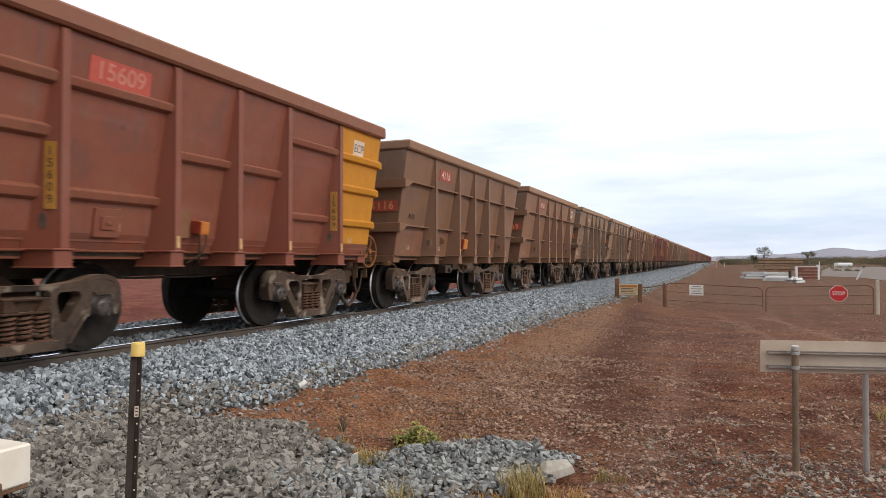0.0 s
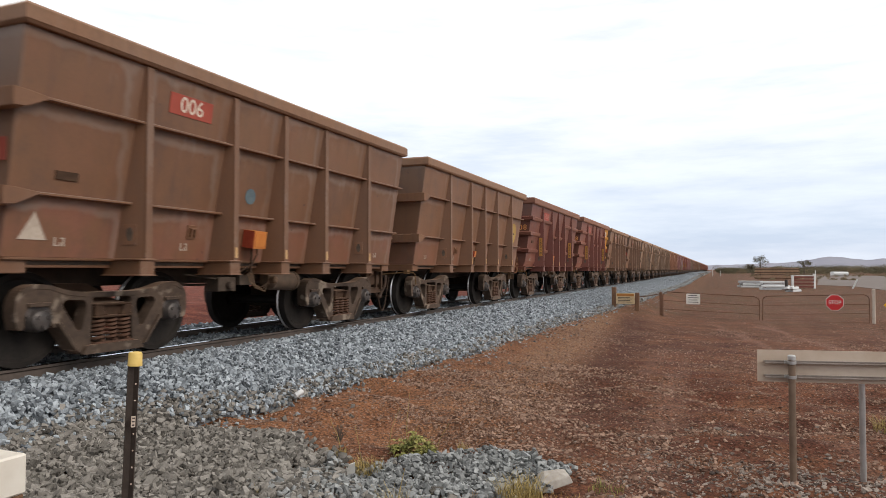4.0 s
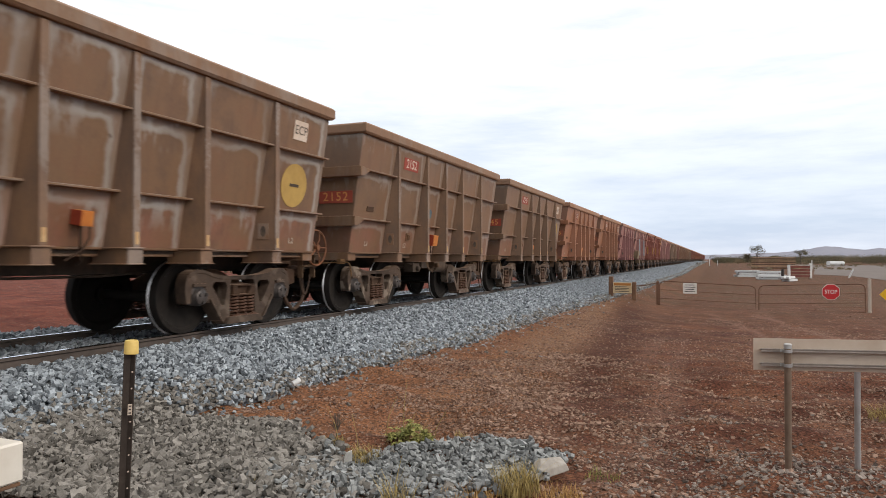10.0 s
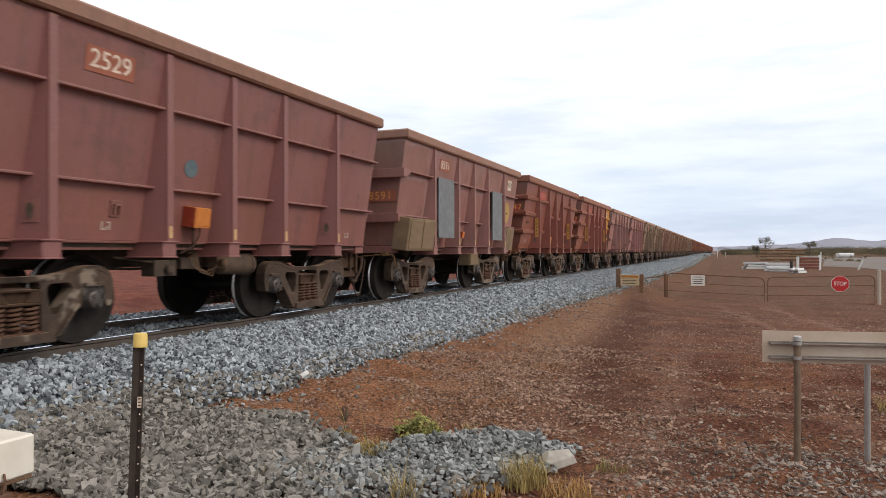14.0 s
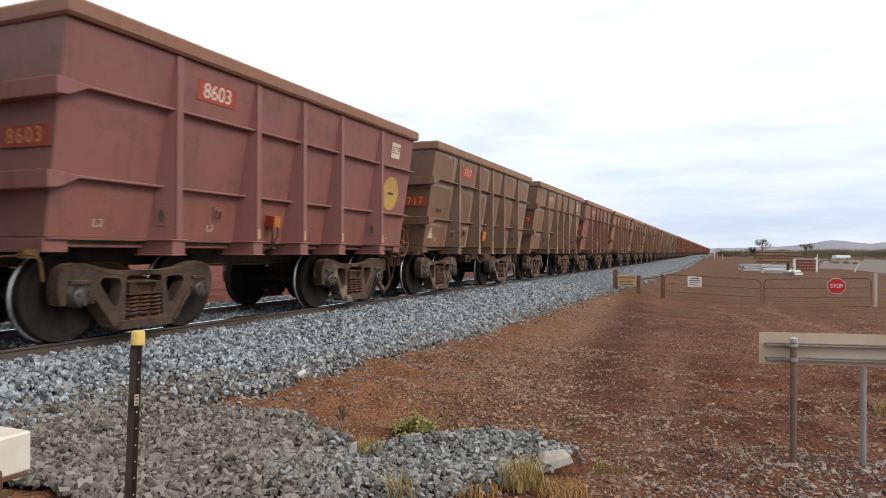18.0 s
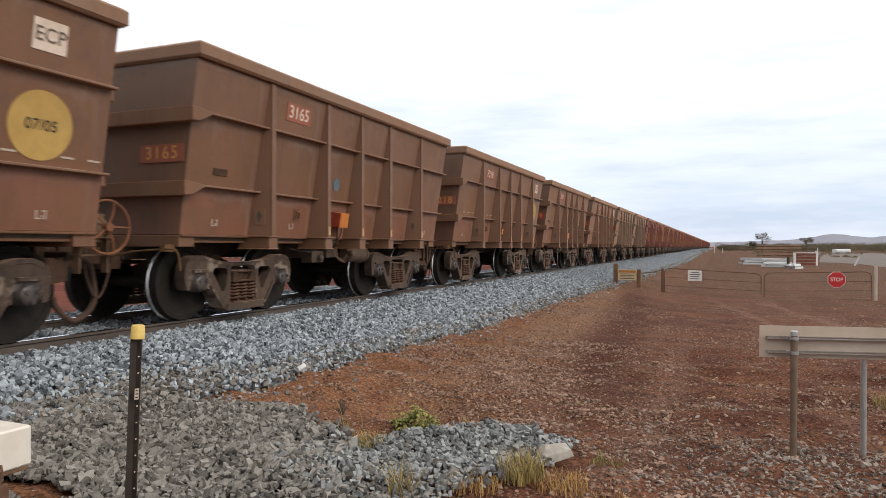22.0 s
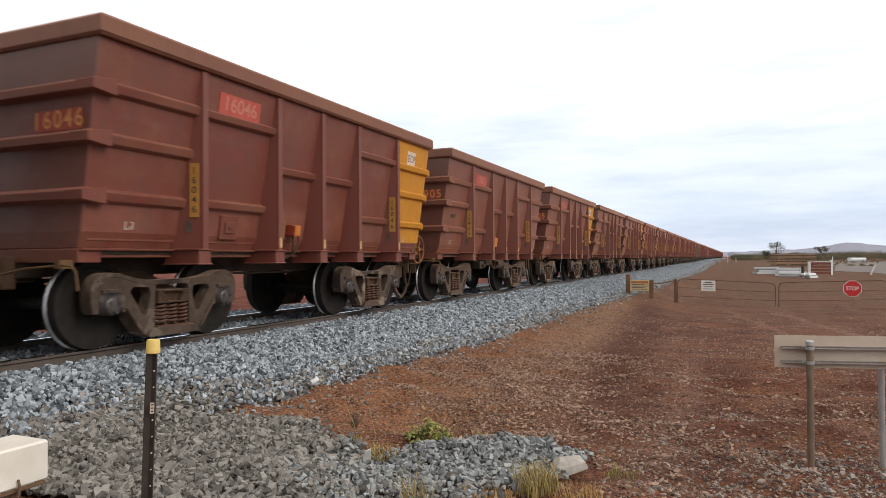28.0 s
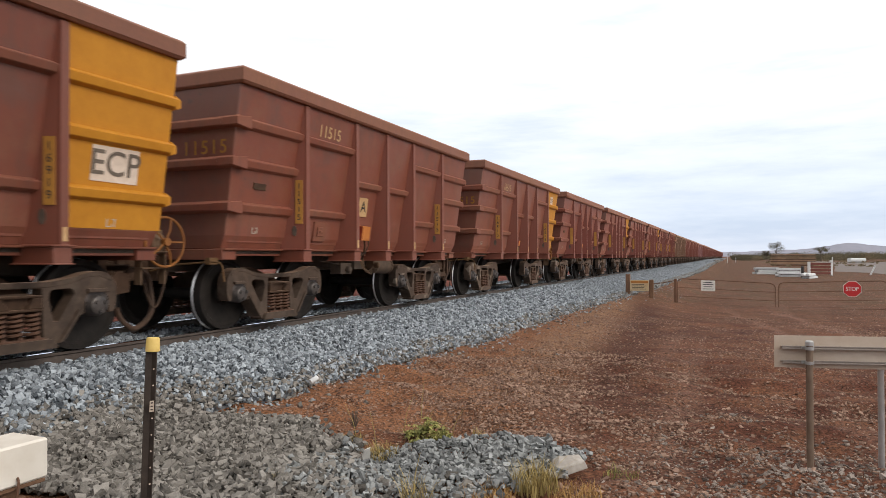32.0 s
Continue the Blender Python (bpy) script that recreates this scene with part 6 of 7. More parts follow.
def make_tufts():
    rng = random.Random(21)
    for x, y, n, h, r, mat, label in (
            (-2.68, 4.92, 300, 0.17, 0.13, GRASS_DRY, "dry straw-coloured grass tuft at the gravel's edge"), (-1.91, 3.98, 90, 0.30, 0.10, GRASS_DRY, "tall dry grass tuft growing in gravel"),
            (-1.24, 4.42, 360, 0.24, 0.16, GRASS_DRY, "yellowing grass tuft at the gravel's edge"), (-0.98, 4.46, 300, 0.13, 0.20, GRASS_ORANGE, "orange dry grass tuft on red soil"),
            (-1.50, 4.20, 240, 0.12, 0.18, GRASS_ORANGE, "orange dry grass tuft beside the gravel"), (-2.95, 3.78, 150, 0.11, 0.10, GRASS_DRY, "small dry grass tuft in gravel"),
            (-2.26, 6.10, 40, 0.12, 0.07, GRASS_DRY, "small dry grass tuft on soil"), (-0.78, 5.15, 60, 0.09, 0.13, GRASS_GREEN, "low green weed on red soil"), (-3.06, 5.06, 180, 0.10, 0.09, GRASS_DRY, "thin dry grass tuft at the gravel's edge"),
            (-0.66, 4.28, 200, 0.10, 0.22, GRASS_ORANGE, "orange dry grass tuft on red soil"), (1.74, 8.25, 420, 0.19, 0.24, GRASS_DRY, "dry green-grey grass tuft on red soil")):
        v, f = blades(rng, n, h, r, 0.8, 0.0027)
        ob = new("grass_tuft", soup("grass_tuft", v, f, mat))
        ob.location = (x, y, gz(x, y) + 0.0)
        tagged(ob, label, "grass")
    # the bright green weed in the hollow, with dead stalks standing in it
    v, f = [], []
    for _ in range(75):
        a, r = rng.uniform(0, 6.283), 0.25 * math.sqrt(rng.random())
        h = (0.30 - 0.20 * (r / 0.25) ** 2) * rng.uniform(0.55, 1.05)
        cx, cy, tilt = r * math.cos(a), r * math.sin(a) * 0.8, rng.uniform(0.2, 0.9)
        for _ in range(5):
            b, l = rng.uniform(0, 6.283), rng.uniform(0.04, 0.085)
            c, d, k = math.cos(b), math.sin(b), len(v)
            v += [(cx, cy, h - 0.02), (cx + c * l * 0.5 - d * 0.017, cy + d * l * 0.5 + c * 0.017, h + tilt * 0.02), (cx + c * l, cy + d * l, h - 0.01 * tilt), (cx + c * l * 0.5 + d * 0.017, cy + d * l * 0.5 - c * 0.017, h + tilt * 0.02)]
            f.append((k, k + 1, k + 2, k + 3))
    bv, bf = blades(rng, 150, 0.25, 0.20, 0.9, 0.007)
    weed = tagged(new("weed"), "leafy yellow-green weed in a hollow of red soil", "weed")
    weed.location, weed.scale = (-2.53, 5.50, gz(-2.53, 5.50) - 0.06), (0.90, 0.90, 0.84)
    part("leaf_crown", soup("leaf_crown", v, f, GRASS_GREEN), GRASS_GREEN, weed)
    part("foliage", soup("foliage", bv, bf, GRASS_GREEN), GRASS_GREEN, weed)
    for i in range(9):
        a = i * 0.7
        part("stem", Shape().tube([(0, 0, -0.02), (0.06 * math.cos(a), 0.05 * math.sin(a), 0.08), (0.15 * math.cos(a), 0.12 * math.sin(a), 0.16)], 0.004, 5), GRASS_GREEN, weed)
    for x, y, h, l in ((-2.60, 5.50, 0.55, 0.03), (-2.75, 5.45, 0.38, 0.10), (-2.52, 5.45, 0.28, 0.05), (-3.05, 5.15, 0.30, -0.14), (-2.80, 5.05, 0.34, -0.08), (-1.98, 4.05, 0.34, 0.05), (-2.35, 5.6, 0.30, 0.12)):
        z = gz(x, y)
        stalk = part("dead_stalk", Shape().tube([(0, 0, -0.02), (l * 0.3, 0, h * 0.5), (l, 0.02, h)], [0.0035, 0.0028, 0.0015], 5), GRASS_DRY, None)
        stalk.location = (x, y, z)
        tagged(stalk, "thin dry grass stalk standing on soil", "grass stalk")


def make_dead_shrub():
    """A small dead shrub: dark, forking twigs."""
    rng = random.Random(40)
    shrub = tagged(new("dead_shrub"), "small dark dead shrub on red soil", "shrub")
    shrub.location = (-3.36, 5.62, gz(-3.36, 5.62))
    for i in range(16):
        a, h, l = rng.uniform(0, 6.283), rng.uniform(0.07, 0.17), rng.uniform(0.02, 0.10)
        c, d = math.cos(a), math.sin(a)
        twig = Shape().tube([(0, 0, -0.02), (c * l * 0.4, d * l * 0.4, h * 0.5), (c * l, d * l, h)], [0.004, 0.003, 0.0015], 5)
        twig.tube([(c * l * 0.4, d * l * 0.4, h * 0.5), (c * l * 0.4 - d * 0.03, d * l * 0.4 + c * 0.03, h * 0.85)], [0.0025, 0.0012], 4)
        part("twig", twig, BARK, shrub)


def make_litter():
    chunk = Shape().loft([[(-0.17, -0.09, 0), (0.15, -0.10, 0), (0.18, 0.07, 0), (-0.13, 0.10, 0)], [(-0.16, -0.08, 0.07), (0.14, -0.09, 0.05), (0.16, 0.06, 0.06), (-0.10, 0.085, 0.085)], [(-0.09, -0.05, 0.10), (0.06, -0.06, 0.085), (0.07, 0.03, 0.09), (-0.05, 0.05, 0.105)]])
    ob = part("concrete_lump", chunk, grained("pale_broken_concrete", (0.26, 0.225, 0.19), (0.48, 0.44, 0.39), 16, 0.9), None, "broken grey concrete lump lying at the gravel's edge", bevel=0.004)
    tagged(ob, category="concrete lump")
    ob.matrix_basis = pose(-1.15, 5.02, 0.045, 4, -14, 38) @ Matrix.Diagonal((0.82, 0.85, 1.0, 1))
    can = Shape().turned([(0, 0.03), (0.004, 0.033), (0.11, 0.033), (0.118, 0.025)], "z", (0, 0, 0), 16)
    ob = tagged(part("drink_can", can, POST_WHITE, None, "crushed white can lying on ballast", smooth=True), category="can")
    ob.matrix_basis = pose(-4.72, 6.86, 0.13, 70, 10, 160)
    ob = tagged(part("paper_scrap", Shape().loft([[(-0.03, -0.02, 0), (0.03, -0.02, 0.01), (0.03, 0.02, 0.0), (-0.03, 0.02, 0.008)], [(-0.02, -0.015, 0.10), (0.02, -0.02, 0.12), (0.02, -0.012, 0.12), (-0.02, -0.01, 0.10)]]), SIGN_WHITE, None, "scrap of white paper caught between stones"), category="litter")
    ob.matrix_basis = pose(-2.66, 4.62, 0.07, 30, 0, 40)
    ob = tagged(part("buried_pipe", Shape().turned([(-0.11, 0.024), (0.11, 0.030)], "x", (0, 0, 0), 12), RAIL, None, "dark rusty pipe end half buried in soil", smooth=True), category="pipe")
    ob.matrix_basis = pose(-4.18, 5.76, gz(-4.18, 5.76) + 0.015, 0, 6, -14)


make_picket()
make_box()
make_board()
make_tufts()
make_dead_shrub()
make_litter()

# ---- the gate across the access track ----
GATE_Y = 27.4


def make_gate():
    def post(x, z0, z1, w, mat, label, name="gate_post"):
        ob = tagged(part(name, Shape().loft([[(x - w, GATE_Y - w, z), (x + w, GATE_Y - w, z), (x + w, GATE_Y + w, z), (x - w, GATE_Y + w, z)] for z in (z0 - 0.3, z1)]), mat, None, label, bevel=0.02), category="post")
        return ob
    post(-3.82, 0.20, 0.95, 0.085, WOOD, "short square timber post on the bank", "timber_post")
    post(-2.93, -0.05, 0.74, 0.08, WOOD, "short square timber post beside the gate", "timber_post")
    post(-2.04, -0.25, 0.79, 0.055, RUSTY, "rusty steel gate post in red soil")
    post(5.03, -0.25, 0.98, 0.05, grained("pale_painted_post", (0.38, 0.31, 0.25), (0.55, 0.47, 0.40), 10, 0.8), "pale painted gate post in red soil")
    notice = tagged(new("notice_board"), "faded yellow notice board between two timber posts", "sign")
    part("panel", Shape().box(-3.73, -3.02, GATE_Y - 0.10, GATE_Y - 0.08, 0.30, 0.72), SIGN_YELLOW, notice, bevel=0.004)
    part("header", Shape().box(-3.70, -3.05, GATE_Y - 0.106, GATE_Y - 0.1015, 0.60, 0.69), grained("faded_orange_band", (0.35, 0.13, 0.03), (0.5, 0.22, 0.06), 8), notice, "faded orange heading band")
    for k in range(4):
        part("print_line", Shape().box(-3.66, -3.12 - 0.08 * (k % 2), GATE_Y - 0.105, GATE_Y - 0.1015, 0.36 + 0.06 * k, 0.38 + 0.06 * k), INK, notice)
    part("crossbar", Shape().box(-3.80, -2.95, GATE_Y - 0.078, GATE_Y - 0.03, 0.46, 0.54), WOOD, notice)
    chain = tagged(part("chain", Shape().tube([(-2.9, GATE_Y, 0.58), (-2.5, GATE_Y, 0.62), (-2.06, GATE_Y, 0.72)], 0.018, 6), RUSTY, None, "rusty chain slung from timber post to gate post", smooth=True), category="chain")

    def leaf(name, x0, x1, zl, zr, low_l, low_r, label):
        gate = tagged(new(name), label, "gate")
        def at(u, v):
            return (x0 + (x1 - x0) * u, GATE_Y, (low_l + (low_r - low_l) * u) * (1 - v) + (zl + (zr - zl) * u) * v)
        ring = [at(0.0, 0), at(0.0, 0.85), at(0.015, 0.95), at(0.05, 1), at(0.5, 1), at(0.95, 1), at(0.985, 0.95), at(1, 0.85), at(1, 0), at(0.5, 0.0), at(0, 0)]
        part("gate_frame", Shape().tube(ring, 0.020, 7), RUSTY, gate, "bent rusty pipe frame", smooth=True)
        for v in (0.33, 0.66):
            part("rail", Shape().tube([at(0, v), at(0.5, v - 0.01), at(1, v)], 0.012, 6), RUSTY, gate)
        for k in range(1, 12):
            part("mesh_wire", Shape().tube([at(0, k / 12), at(1, k / 12)], 0.002, 4), RUSTY, gate)
        return gate
    leaf("gate_leaf", -1.97, 1.42, 0.80, 0.65, -0.20, -0.30, "closed rusty pipe gate leaf with wire mesh")
    leaf("gate_leaf", 1.52, 4.90, 0.68, 0.79, -0.30, -0.20, "closed rusty pipe gate leaf with a stop sign")
    notice = tagged(new("gate_notice"), "white notice with black lines wired to the gate", "sign")
    part("panel", Shape().box(-1.12, -0.62, GATE_Y - 0.045, GATE_Y - 0.035, 0.33, 0.73), SIGN_WHITE, notice, bevel=0.003)
    for k in range(4):
        part("print_line", Shape().box(-1.06 + 0.03 * (k % 2), -0.68 - 0.04 * (k % 2), GATE_Y - 0.049, GATE_Y - 0.046, 0.40 + 0.082 * k, 0.425 + 0.082 * k), INK, notice)
    stop = tagged(new("stop_sign"), "red octagonal stop sign wired to the gate", "sign")
    def octagon(r, y0, y1):
        return Shape().prism([(3.84 + r * math.cos(radians(22.5 + 45 * i)), 0.49 + r * math.sin(radians(22.5 + 45 * i))) for i in range(8)], "y", y0, y1)
    part("border", octagon(0.30, GATE_Y - 0.05, GATE_Y - 0.04), SIGN_WHITE, stop, "white border")
    part("face", octagon(0.283, GATE_Y - 0.056, GATE_Y - 0.051), SIGN_RED, stop)
    part("word", lettering("STOP", 0.140, SIGN_WHITE), SIGN_WHITE, stop).matrix_basis = Matrix.Translation((3.84, GATE_Y - 0.059, 0.49)) @ FRONT @ Matrix.Diagonal((0.84, 1, 1, 1))
    warn = tagged(new("warning_sign"), "amber diamond warning sign on a post by the gate", "sign")
    warn.matrix_basis = pose(5.98, 29.0, 0.36, 0, 0, 8)
    part("face", Shape().prism([(0, -0.36), (0.36, 0), (0, 0.36), (-0.36, 0)], "y", -0.005, 0.005), SIGN_AMBER, warn)
    part("symbol", Shape().box(-0.10, 0.12, -0.010, -0.006, -0.14, 0.16), INK, warn)
    part("post", Shape().turned([(-0.9, 0.025), (0.3, 0.025)], "z", (0, 0.035, 0), 8), ZINC, warn)


make_gate()

# ---- the yard beyond ----


def make_yard():
    # grey hardstand road
    v, rows = [], ((14.5, 60, 45), (13.6, 68, 48), (13.6, 82, 56), (11.2, 90, 62), (14.0, 118, 80), (17.5, 150, 100), (20, 195, 130), (24, 225, 140))
    for x0, y, x1 in rows:
        for k in range(9):
            x = x0 + (x1 - x0) * k / 8
            v.append((x + (0.4 * math.sin(y + 3) if k == 0 else 0), y, gz(x, y) + 0.03))
    f = [(r * 9 + k, r * 9 + k + 1, r * 9 + k + 10, r * 9 + k + 9) for r in range(len(rows) - 1) for k in range(8)]
    tagged(new("road", soup("road", v, f, HARD)), "pale grey gravel road across the yard", "road", kind="structure")
    # stacks of dark timber bundles
    beam = Shape().box(-1.25, 1.25, -0.11, 0.11, 0, 0.13).mesh("beam", DARK_WOOD, 0.01)
    pale = Shape().box(-1.25, 1.25, -0.11, 0.11, 0, 0.13).mesh("beam", grained("dry_brown_timber", (0.22, 0.125, 0.075), (0.42, 0.27, 0.17), 9, 0.9), 0.01)
    for n, x in enumerate((7.6, 10.1, 12.4)):
        stack = tagged(new("timber_stack"), "stack of dark timber sleepers on bearers", "timber stack", "timber stacks")
        y = 136.0 + 0.4 * n
        stack.location = (x, y, gz(x, y))
        for layer in range(10):
            for row in range(5):
                ob = part("beam", pale if layer in (1, 2, 4, 6, 7, 9) else beam, DARK_WOOD, stack)
                ob.location = (0.06 * math.sin(layer * 3 + n), row * 0.26, 0.10 + layer * 0.205)
        for y in (0.0, 1.1):
            part("bearer", Shape().box(-1.2, 1.2, y - 0.08, y + 0.08, -0.1, 0.10), WOOD, stack)
    # rows of pale concrete sections
    rng = random.Random(5)
    beam = Shape().prism([(-0.15, 0), (0.15, 0), (0.11, 0.20), (-0.11, 0.20)], "x", -1.05, 1.05).mesh("block", SLEEPER_WHITE, 0.02)
    for x, y, layers, across, turn in ((3.2, 75.5, 3, 4, 4), (5.1, 74.0, 3, 3, -6), (4.9, 68.0, 2, 4, 3), (6.05, 64.0, 2, 2, 70)):
        stack = tagged(new("concrete_stack"), "low stack of pale concrete sleepers on red soil", "concrete stack", "concrete stacks")
        stack.matrix_basis = pose(x, y, gz(x, y), 0, 0, turn)
        for layer in range(layers):
            for row in range(across):
                ob = part("block", beam, SLEEPER_WHITE, stack)
                ob.matrix_basis = pose(rng.uniform(-0.22, 0.22), row * 0.40, layer * 0.235, 0, 0, rng.uniform(-3, 3))
            if layer:
                for e in (-0.85, 0.85):
                    part("batten", Shape().box(e - 0.05, e + 0.05, -0.1, 0.4 * across, layer * 0.235 - 0.05, layer * 0.235), DARK_WOOD, stack)
    drum = tagged(part("dark_bollard", Shape().turned([(0, 0.115), (0.03, 0.125), (0.95, 0.125), (1.0, 0.09)], "z", (0, 0, 0), 14), INK, None, "short dark bollard standing between stacked concrete", smooth=True), category="bollard")
    drum.location = (5.6, 66.4, gz(5.6, 66.4))
    # a rack of rust-red beams between white uprights
    rack = tagged(new("steel_rack"), "rack of rust-red beams between white uprights", "rack")
    rack.matrix_basis = pose(6.7, 73.0, gz(7, 73), 0, 0, 22)
    for x in (0, 2.1):
        part("upright", Shape().box(x - 0.1, x + 0.1, -0.1, 0.1, -0.1, 1.30 + 0.15 * (x > 1)), POST_WHITE, rack, bevel=0.01)
    for k in range(4):
        part("beam", Shape().box(0.1, 2.0, -0.12, 0.12, 0.10 + 0.30 * k, 0.30 + 0.30 * k), grained("rust_red_primer", (0.10, 0.03, 0.025), (0.2, 0.07, 0.05), 5) if k == 0 else bpy.data.materials["rust_red_primer"], rack, bevel=0.01)
    part("top_sheet", Shape().box(-0.1, 2.2, -0.14, 0.14, 1.26, 1.30), POST_WHITE, rack)
    # white guide posts along the road
    for x, y, lean, h in ((14.0, 118.0, 0, 1.6), (12.1, 75.4, 24, 1.0), (17.5, 74.0, -20, 1.1), (-1.2, 190.0, 0, 1.9), (0.8, 205.0, 0, 1.4)):
        ob = tagged(part("guide_post", Shape().box(-0.07, 0.07, -0.02, 0.02, -0.2, h), POST_WHITE, None, "white guide post in the ground beside the road", bevel=0.008), category="post", group="guide posts")
        ob.matrix_basis = pose(x, y, gz(x, y), 0, lean, 0)
    # a long white tank beyond the road
    tank = tagged(new("water_tank"), "long low white tank among the scrub", "tank")
    tank.matrix_basis = pose(27.4, 199.5, gz(28, 200), 0, 0, 18)
    part("shell", Shape().prism([(-0.8, 0.2), (0.8, 0.2), (1.0, 0.5), (1.0, 0.9), (0.7, 1.2), (-0.7, 1.2), (-1.0, 0.9), (-1.0, 0.5)], "x", 0, 3.7), POST_WHITE, tank, bevel=0.05)
    part("skid", Shape().box(0.2, 3.5, -0.8, 0.8, -0.05, 0.2), CONCRETE, tank)


make_yard()


def clump(rng, centre, radius, height, n, leaf):
    """Small leaves over a ragged, lumpy dome: corners of n four-sided leaves."""
    k = 5
    hub = np.stack([rng.uniform(-0.55, 0.55, k) * radius, rng.uniform(-0.55, 0.55, k) * radius, rng.uniform(0.25, 0.62, k) * height], -1)
    girth = rng.uniform(0.40, 0.62, k)
    i = rng.integers(0, k, n)
    d = rng.normal(0, 1, (n, 3))
    d *= (rng.uniform(0.55, 1.08, n) / np.linalg.norm(d, axis=1))[:, None]
    p = hub[i] + d * girth[i][:, None] * np.array([radius, radius, height * 0.72])
    p[:, 2] = np.abs(p[:, 2])
    p += np.asarray(centre)
    a, b = rng.normal(0, 1, (n, 3)), rng.normal(0, 1, (n, 3))
    a *= (leaf * rng.uniform(0.5, 1.2, n) / np.linalg.norm(a, axis=1))[:, None]
    b *= (leaf * rng.uniform(0.4, 0.9, n) / np.linalg.norm(b, axis=1))[:, None]
    return np.stack([p - a, p - b, p + a, p + b], 1).reshape(-1, 3)


def make_scrub():
    rng = np.random.default_rng(31)
    green, dry = [], []
    for _ in range(330):
        far = rng.uniform(0, 1) ** 0.7
        y = 215 + 380 * far
        x = rng.uniform(-0.005 * y + 3, 0.30 * y + 12)
        if 150 < y < 230 and 16 < x < 120 and rng.random() < 0.85:
            continue
        h = (rng.uniform(2.0, 3.9) + 1.0 * step((x - 18) / 25)) * (1 + 0.35 * (rng.random() < 0.15))
        leaf = 0.06 + 0.00030 * y
        (green if rng.random() < 0.82 else dry).append(clump(rng, (x, y, gz(x, y)), h * rng.uniform(0.8, 1.5), h * 0.9, 900, leaf))
    for _ in range(240):        # low straw-coloured growth in front
        y = rng.uniform(120, 260)
        x = rng.uniform(0.02 * y + 4, 0.34 * y + 10)
        if 10 < x < 120 and y < 225 and rng.random() < 0.7:
            continue
        dry.append(clump(rng, (x, y, gz(x, y)), rng.uniform(0.5, 1.2), rng.uniform(0.3, 0.8), 60, 0.13))
    for _ in range(120):        # straw grass along the near edge of the road
        x = rng.uniform(13, 46)
        y = 57.5 + rng.normal(0, 1.6)
        dry.append(clump(rng, (x, y, gz(x, y)), rng.uniform(0.3, 0.8), rng.uniform(0.2, 0.5), 60, 0.07))
    for _ in range(150):        # beyond the train
        y = rng.uniform(20, 400)
        x = rng.uniform(-0.9 * y - 60, -30)
        h = rng.uniform(0.8, 2.2)
        green.append(clump(rng, (x, y, gz(x, y)), h, h, 60, 0.2))
    for name, parts, mat, label in (("scrub", green, SCRUB, "belt of low grey-green bushes on the plain"), ("dry_scrub", dry, SCRUB_DRY, "straw-coloured dry bushes and grass on the plain")):
        v = np.concatenate(parts)
        tagged(new(name, soup(name, v, np.arange(len(v)).reshape(-1, 4), mat)), label, "bushes", kind="stuff")


def make_tree(x, y, h, seed, label):
    rng = np.random.default_rng(seed)
    tree = tagged(new("tree"), label, "tree", "trees beyond the yard")
    tree.location = (x, y, gz(x, y))
    lean = rng.normal(0, 0.06, 2)
    top = Vector((lean[0] * h, lean[1] * h, h * 0.62))
    part("trunk", Shape().tube([(0, 0, -0.3), tuple(top * 0.45), tuple(top)], [0.11 * h / 4, 0.085 * h / 4, 0.05 * h / 4], 9), BARK, tree, smooth=True)
    crown = []
    for i in range(7):
        a = i * 0.95 + rng.uniform(-0.3, 0.3)
        tip = top * rng.uniform(0.75, 1.0) + Vector((math.cos(a), math.sin(a), rng.uniform(0.3, 1.0))) * h * rng.uniform(0.13, 0.29)
        root = top * rng.uniform(0.55, 0.95)
        part("limb", Shape().tube([tuple(root), tuple((root + tip) / 2 + Vector((0, 0, 0.08 * h))), tuple(tip)], [0.035 * h / 4, 0.025 * h / 4, 0.012 * h / 4], 6), BARK, tree, smooth=True)
        crown.append(clump(rng, (tip.x, tip.y, tip.z - 0.08 * h), h * 0.19, h * 0.26, 240, 0.10))
    v = np.concatenate(crown)
    part("crown", soup("crown", v, np.arange(len(v)).reshape(-1, 4), SCRUB), SCRUB, tree, "sparse grey-green leaves")


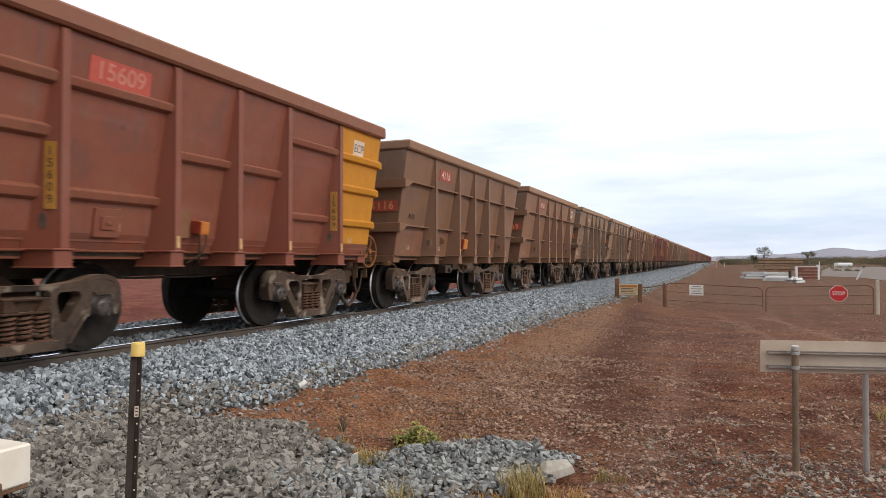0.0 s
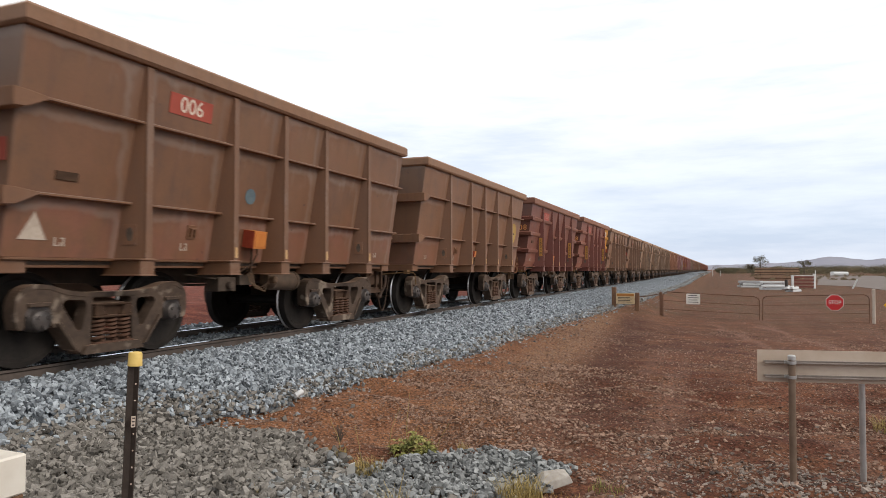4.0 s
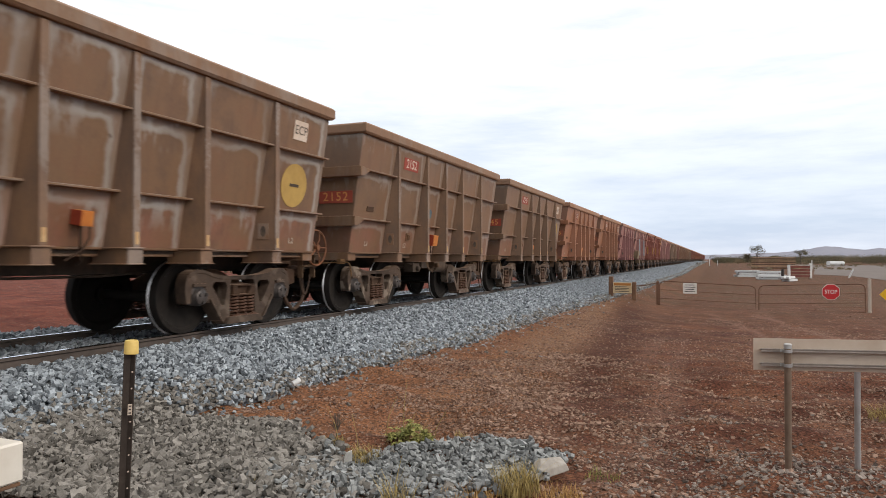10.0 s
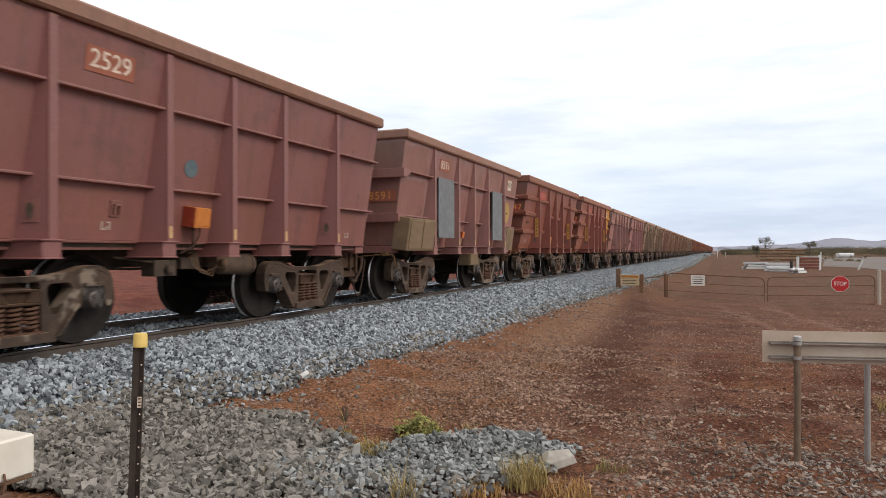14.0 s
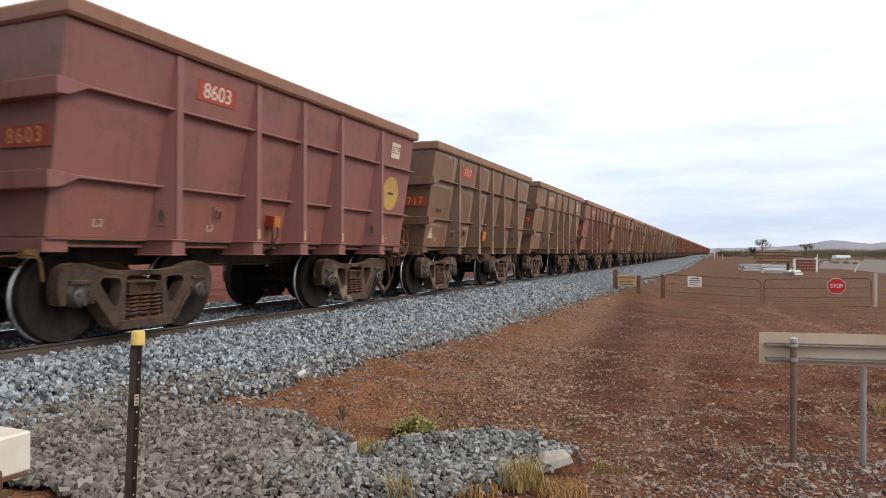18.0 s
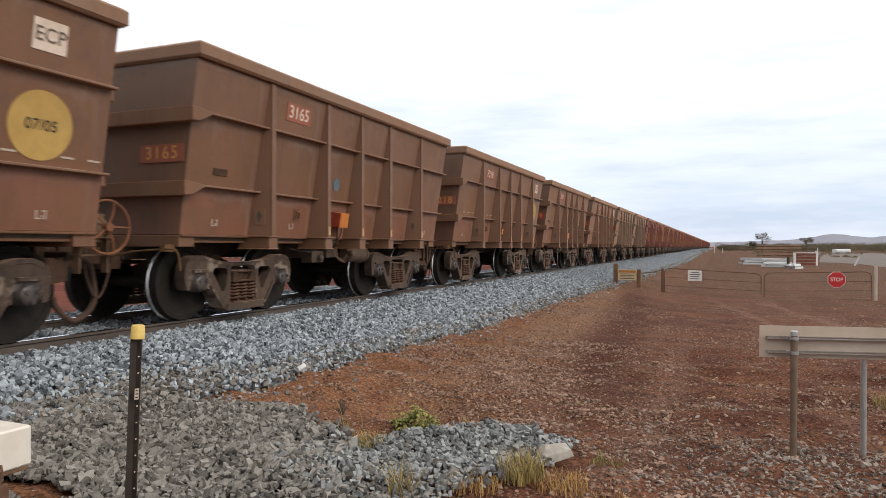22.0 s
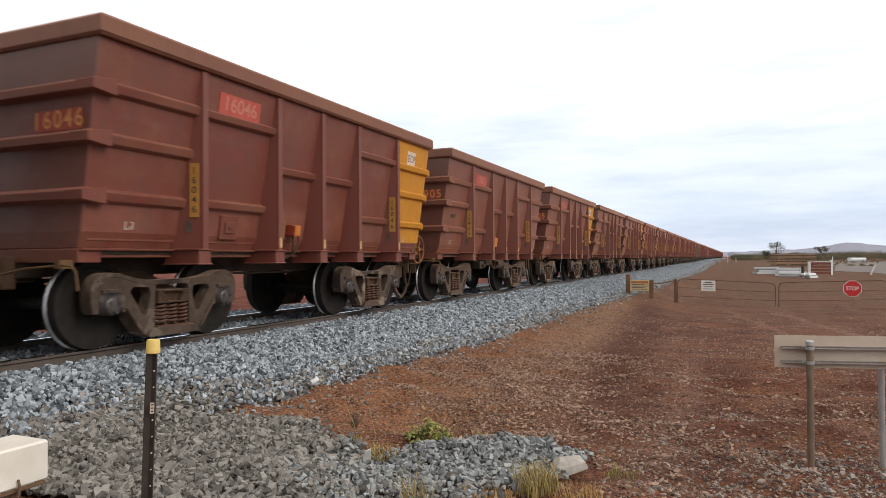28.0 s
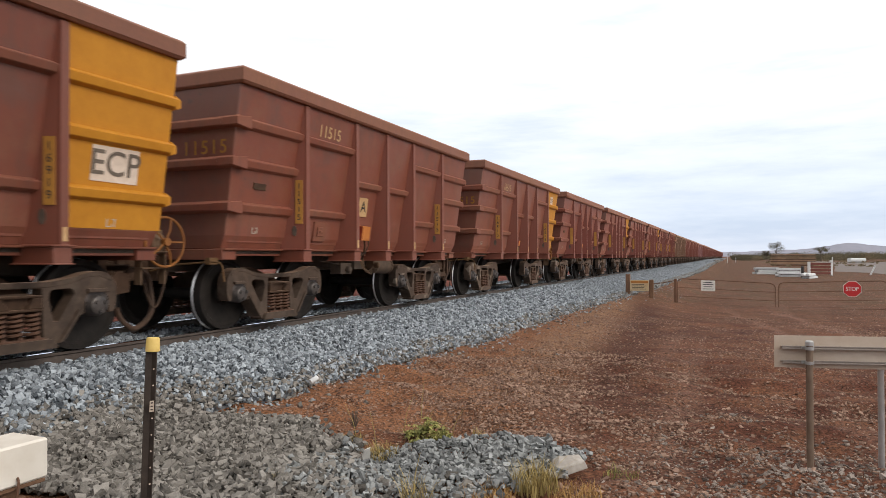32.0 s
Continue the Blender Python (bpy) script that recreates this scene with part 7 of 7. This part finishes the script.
def make_hills():
    """A range of low hills along the horizon."""
    rng = np.random.default_rng(3)
    turn = np.linspace(-75, 75, 451)
    known_t = [-75, -40, -12, -3, 0.8, 3.2, 4.7, 6.0, 7.0, 7.7, 8.5, 9.5, 10.2, 10.9, 13, 16, 19, 25, 35, 50, 75]
    known_h = [36, 38, 26, 20, 22, 29, 31, 40, 51, 58, 54, 45, 42, 48, 46, 52, 44, 56, 46, 56, 40]
    ht = np.interp(turn, known_t, known_h) + 0.8 * np.sin(turn * 5.3 + 1) + 0.5 * np.sin(turn * 11)
    v = []
    for t, h in zip(turn, ht):
        s, c = math.sin(radians(t)), math.cos(radians(t))
        for d, z in ((3000, -3), (3150, h * 0.45), (3300, h), (3500, h * 0.8), (3700, -3)):
            v.append((s * d, c * d, z))
    f = [(k * 5 + i, k * 5 + i + 1, k * 5 + i + 6, k * 5 + i + 5) for k in range(450) for i in range(4)]
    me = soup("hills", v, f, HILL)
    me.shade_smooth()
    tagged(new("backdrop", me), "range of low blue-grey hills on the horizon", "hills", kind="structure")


make_scrub()
for x, y, h, seed, label in ((10.9, 205, 6.2, 2, "sparse bushy tree with a leaning trunk"), (8.6, 203, 3.4, 5, "small dense tree beside a taller one"), (24.1, 228, 5.4, 7, "dark rounded tree beyond the yard"), (58, 260, 4.2, 9, "dark rounded tree beyond the road"), (78, 250, 4.4, 12, "broad scrub tree beyond the road")):
    make_tree(x, y, h, seed, label)
make_hills()

# ---- what moves ----


def run(t):
    """How far the train has come, in metres."""
    return 11.383 * t - 0.00513 * t * t


SLACK = {39: -0.08, 40: -0.03}     # couplings drawn tight or run in


def motions():
    for i, wagon in enumerate(wagons):
        rows = []
        for t in range(0, 33, 4):
            x, y, turn = along(11.35 - HALF + PITCH * (i + FIRST) + SLACK.get(i + FIRST, 0.0) - run(t))
            rows.append((t, pose(x, y, RAIL_TOP, 0, 0, turn)))
        walk(wagon, rows)
    # every wheelset rolls alike: the first two lend their turning to the rest
    lead = {}
    for wagon in wagons:
        for bogie in [c for c in wagon.children if c.name.split(".")[0] == "bogie"]:
            for w in [c for c in bogie.children if c.name.split(".")[0] == "wheelset"]:
                y = round(w.location.y, 3)
                if y not in lead:
                    lead[y] = w
                    walk(w, [(j / FPS, Matrix.Translation((0, y, 0.502)) @ Matrix.Rotation(run(j / FPS) / 0.502, 4, "X")) for j in range(0, 32 * FPS + 1)])
                else:
                    w.rotation_mode = "QUATERNION"
                    keys = w.animation_data_create()
                    keys.action = lead[y].animation_data.action
                    keys.action_slot = lead[y].animation_data.action_slot


motions()
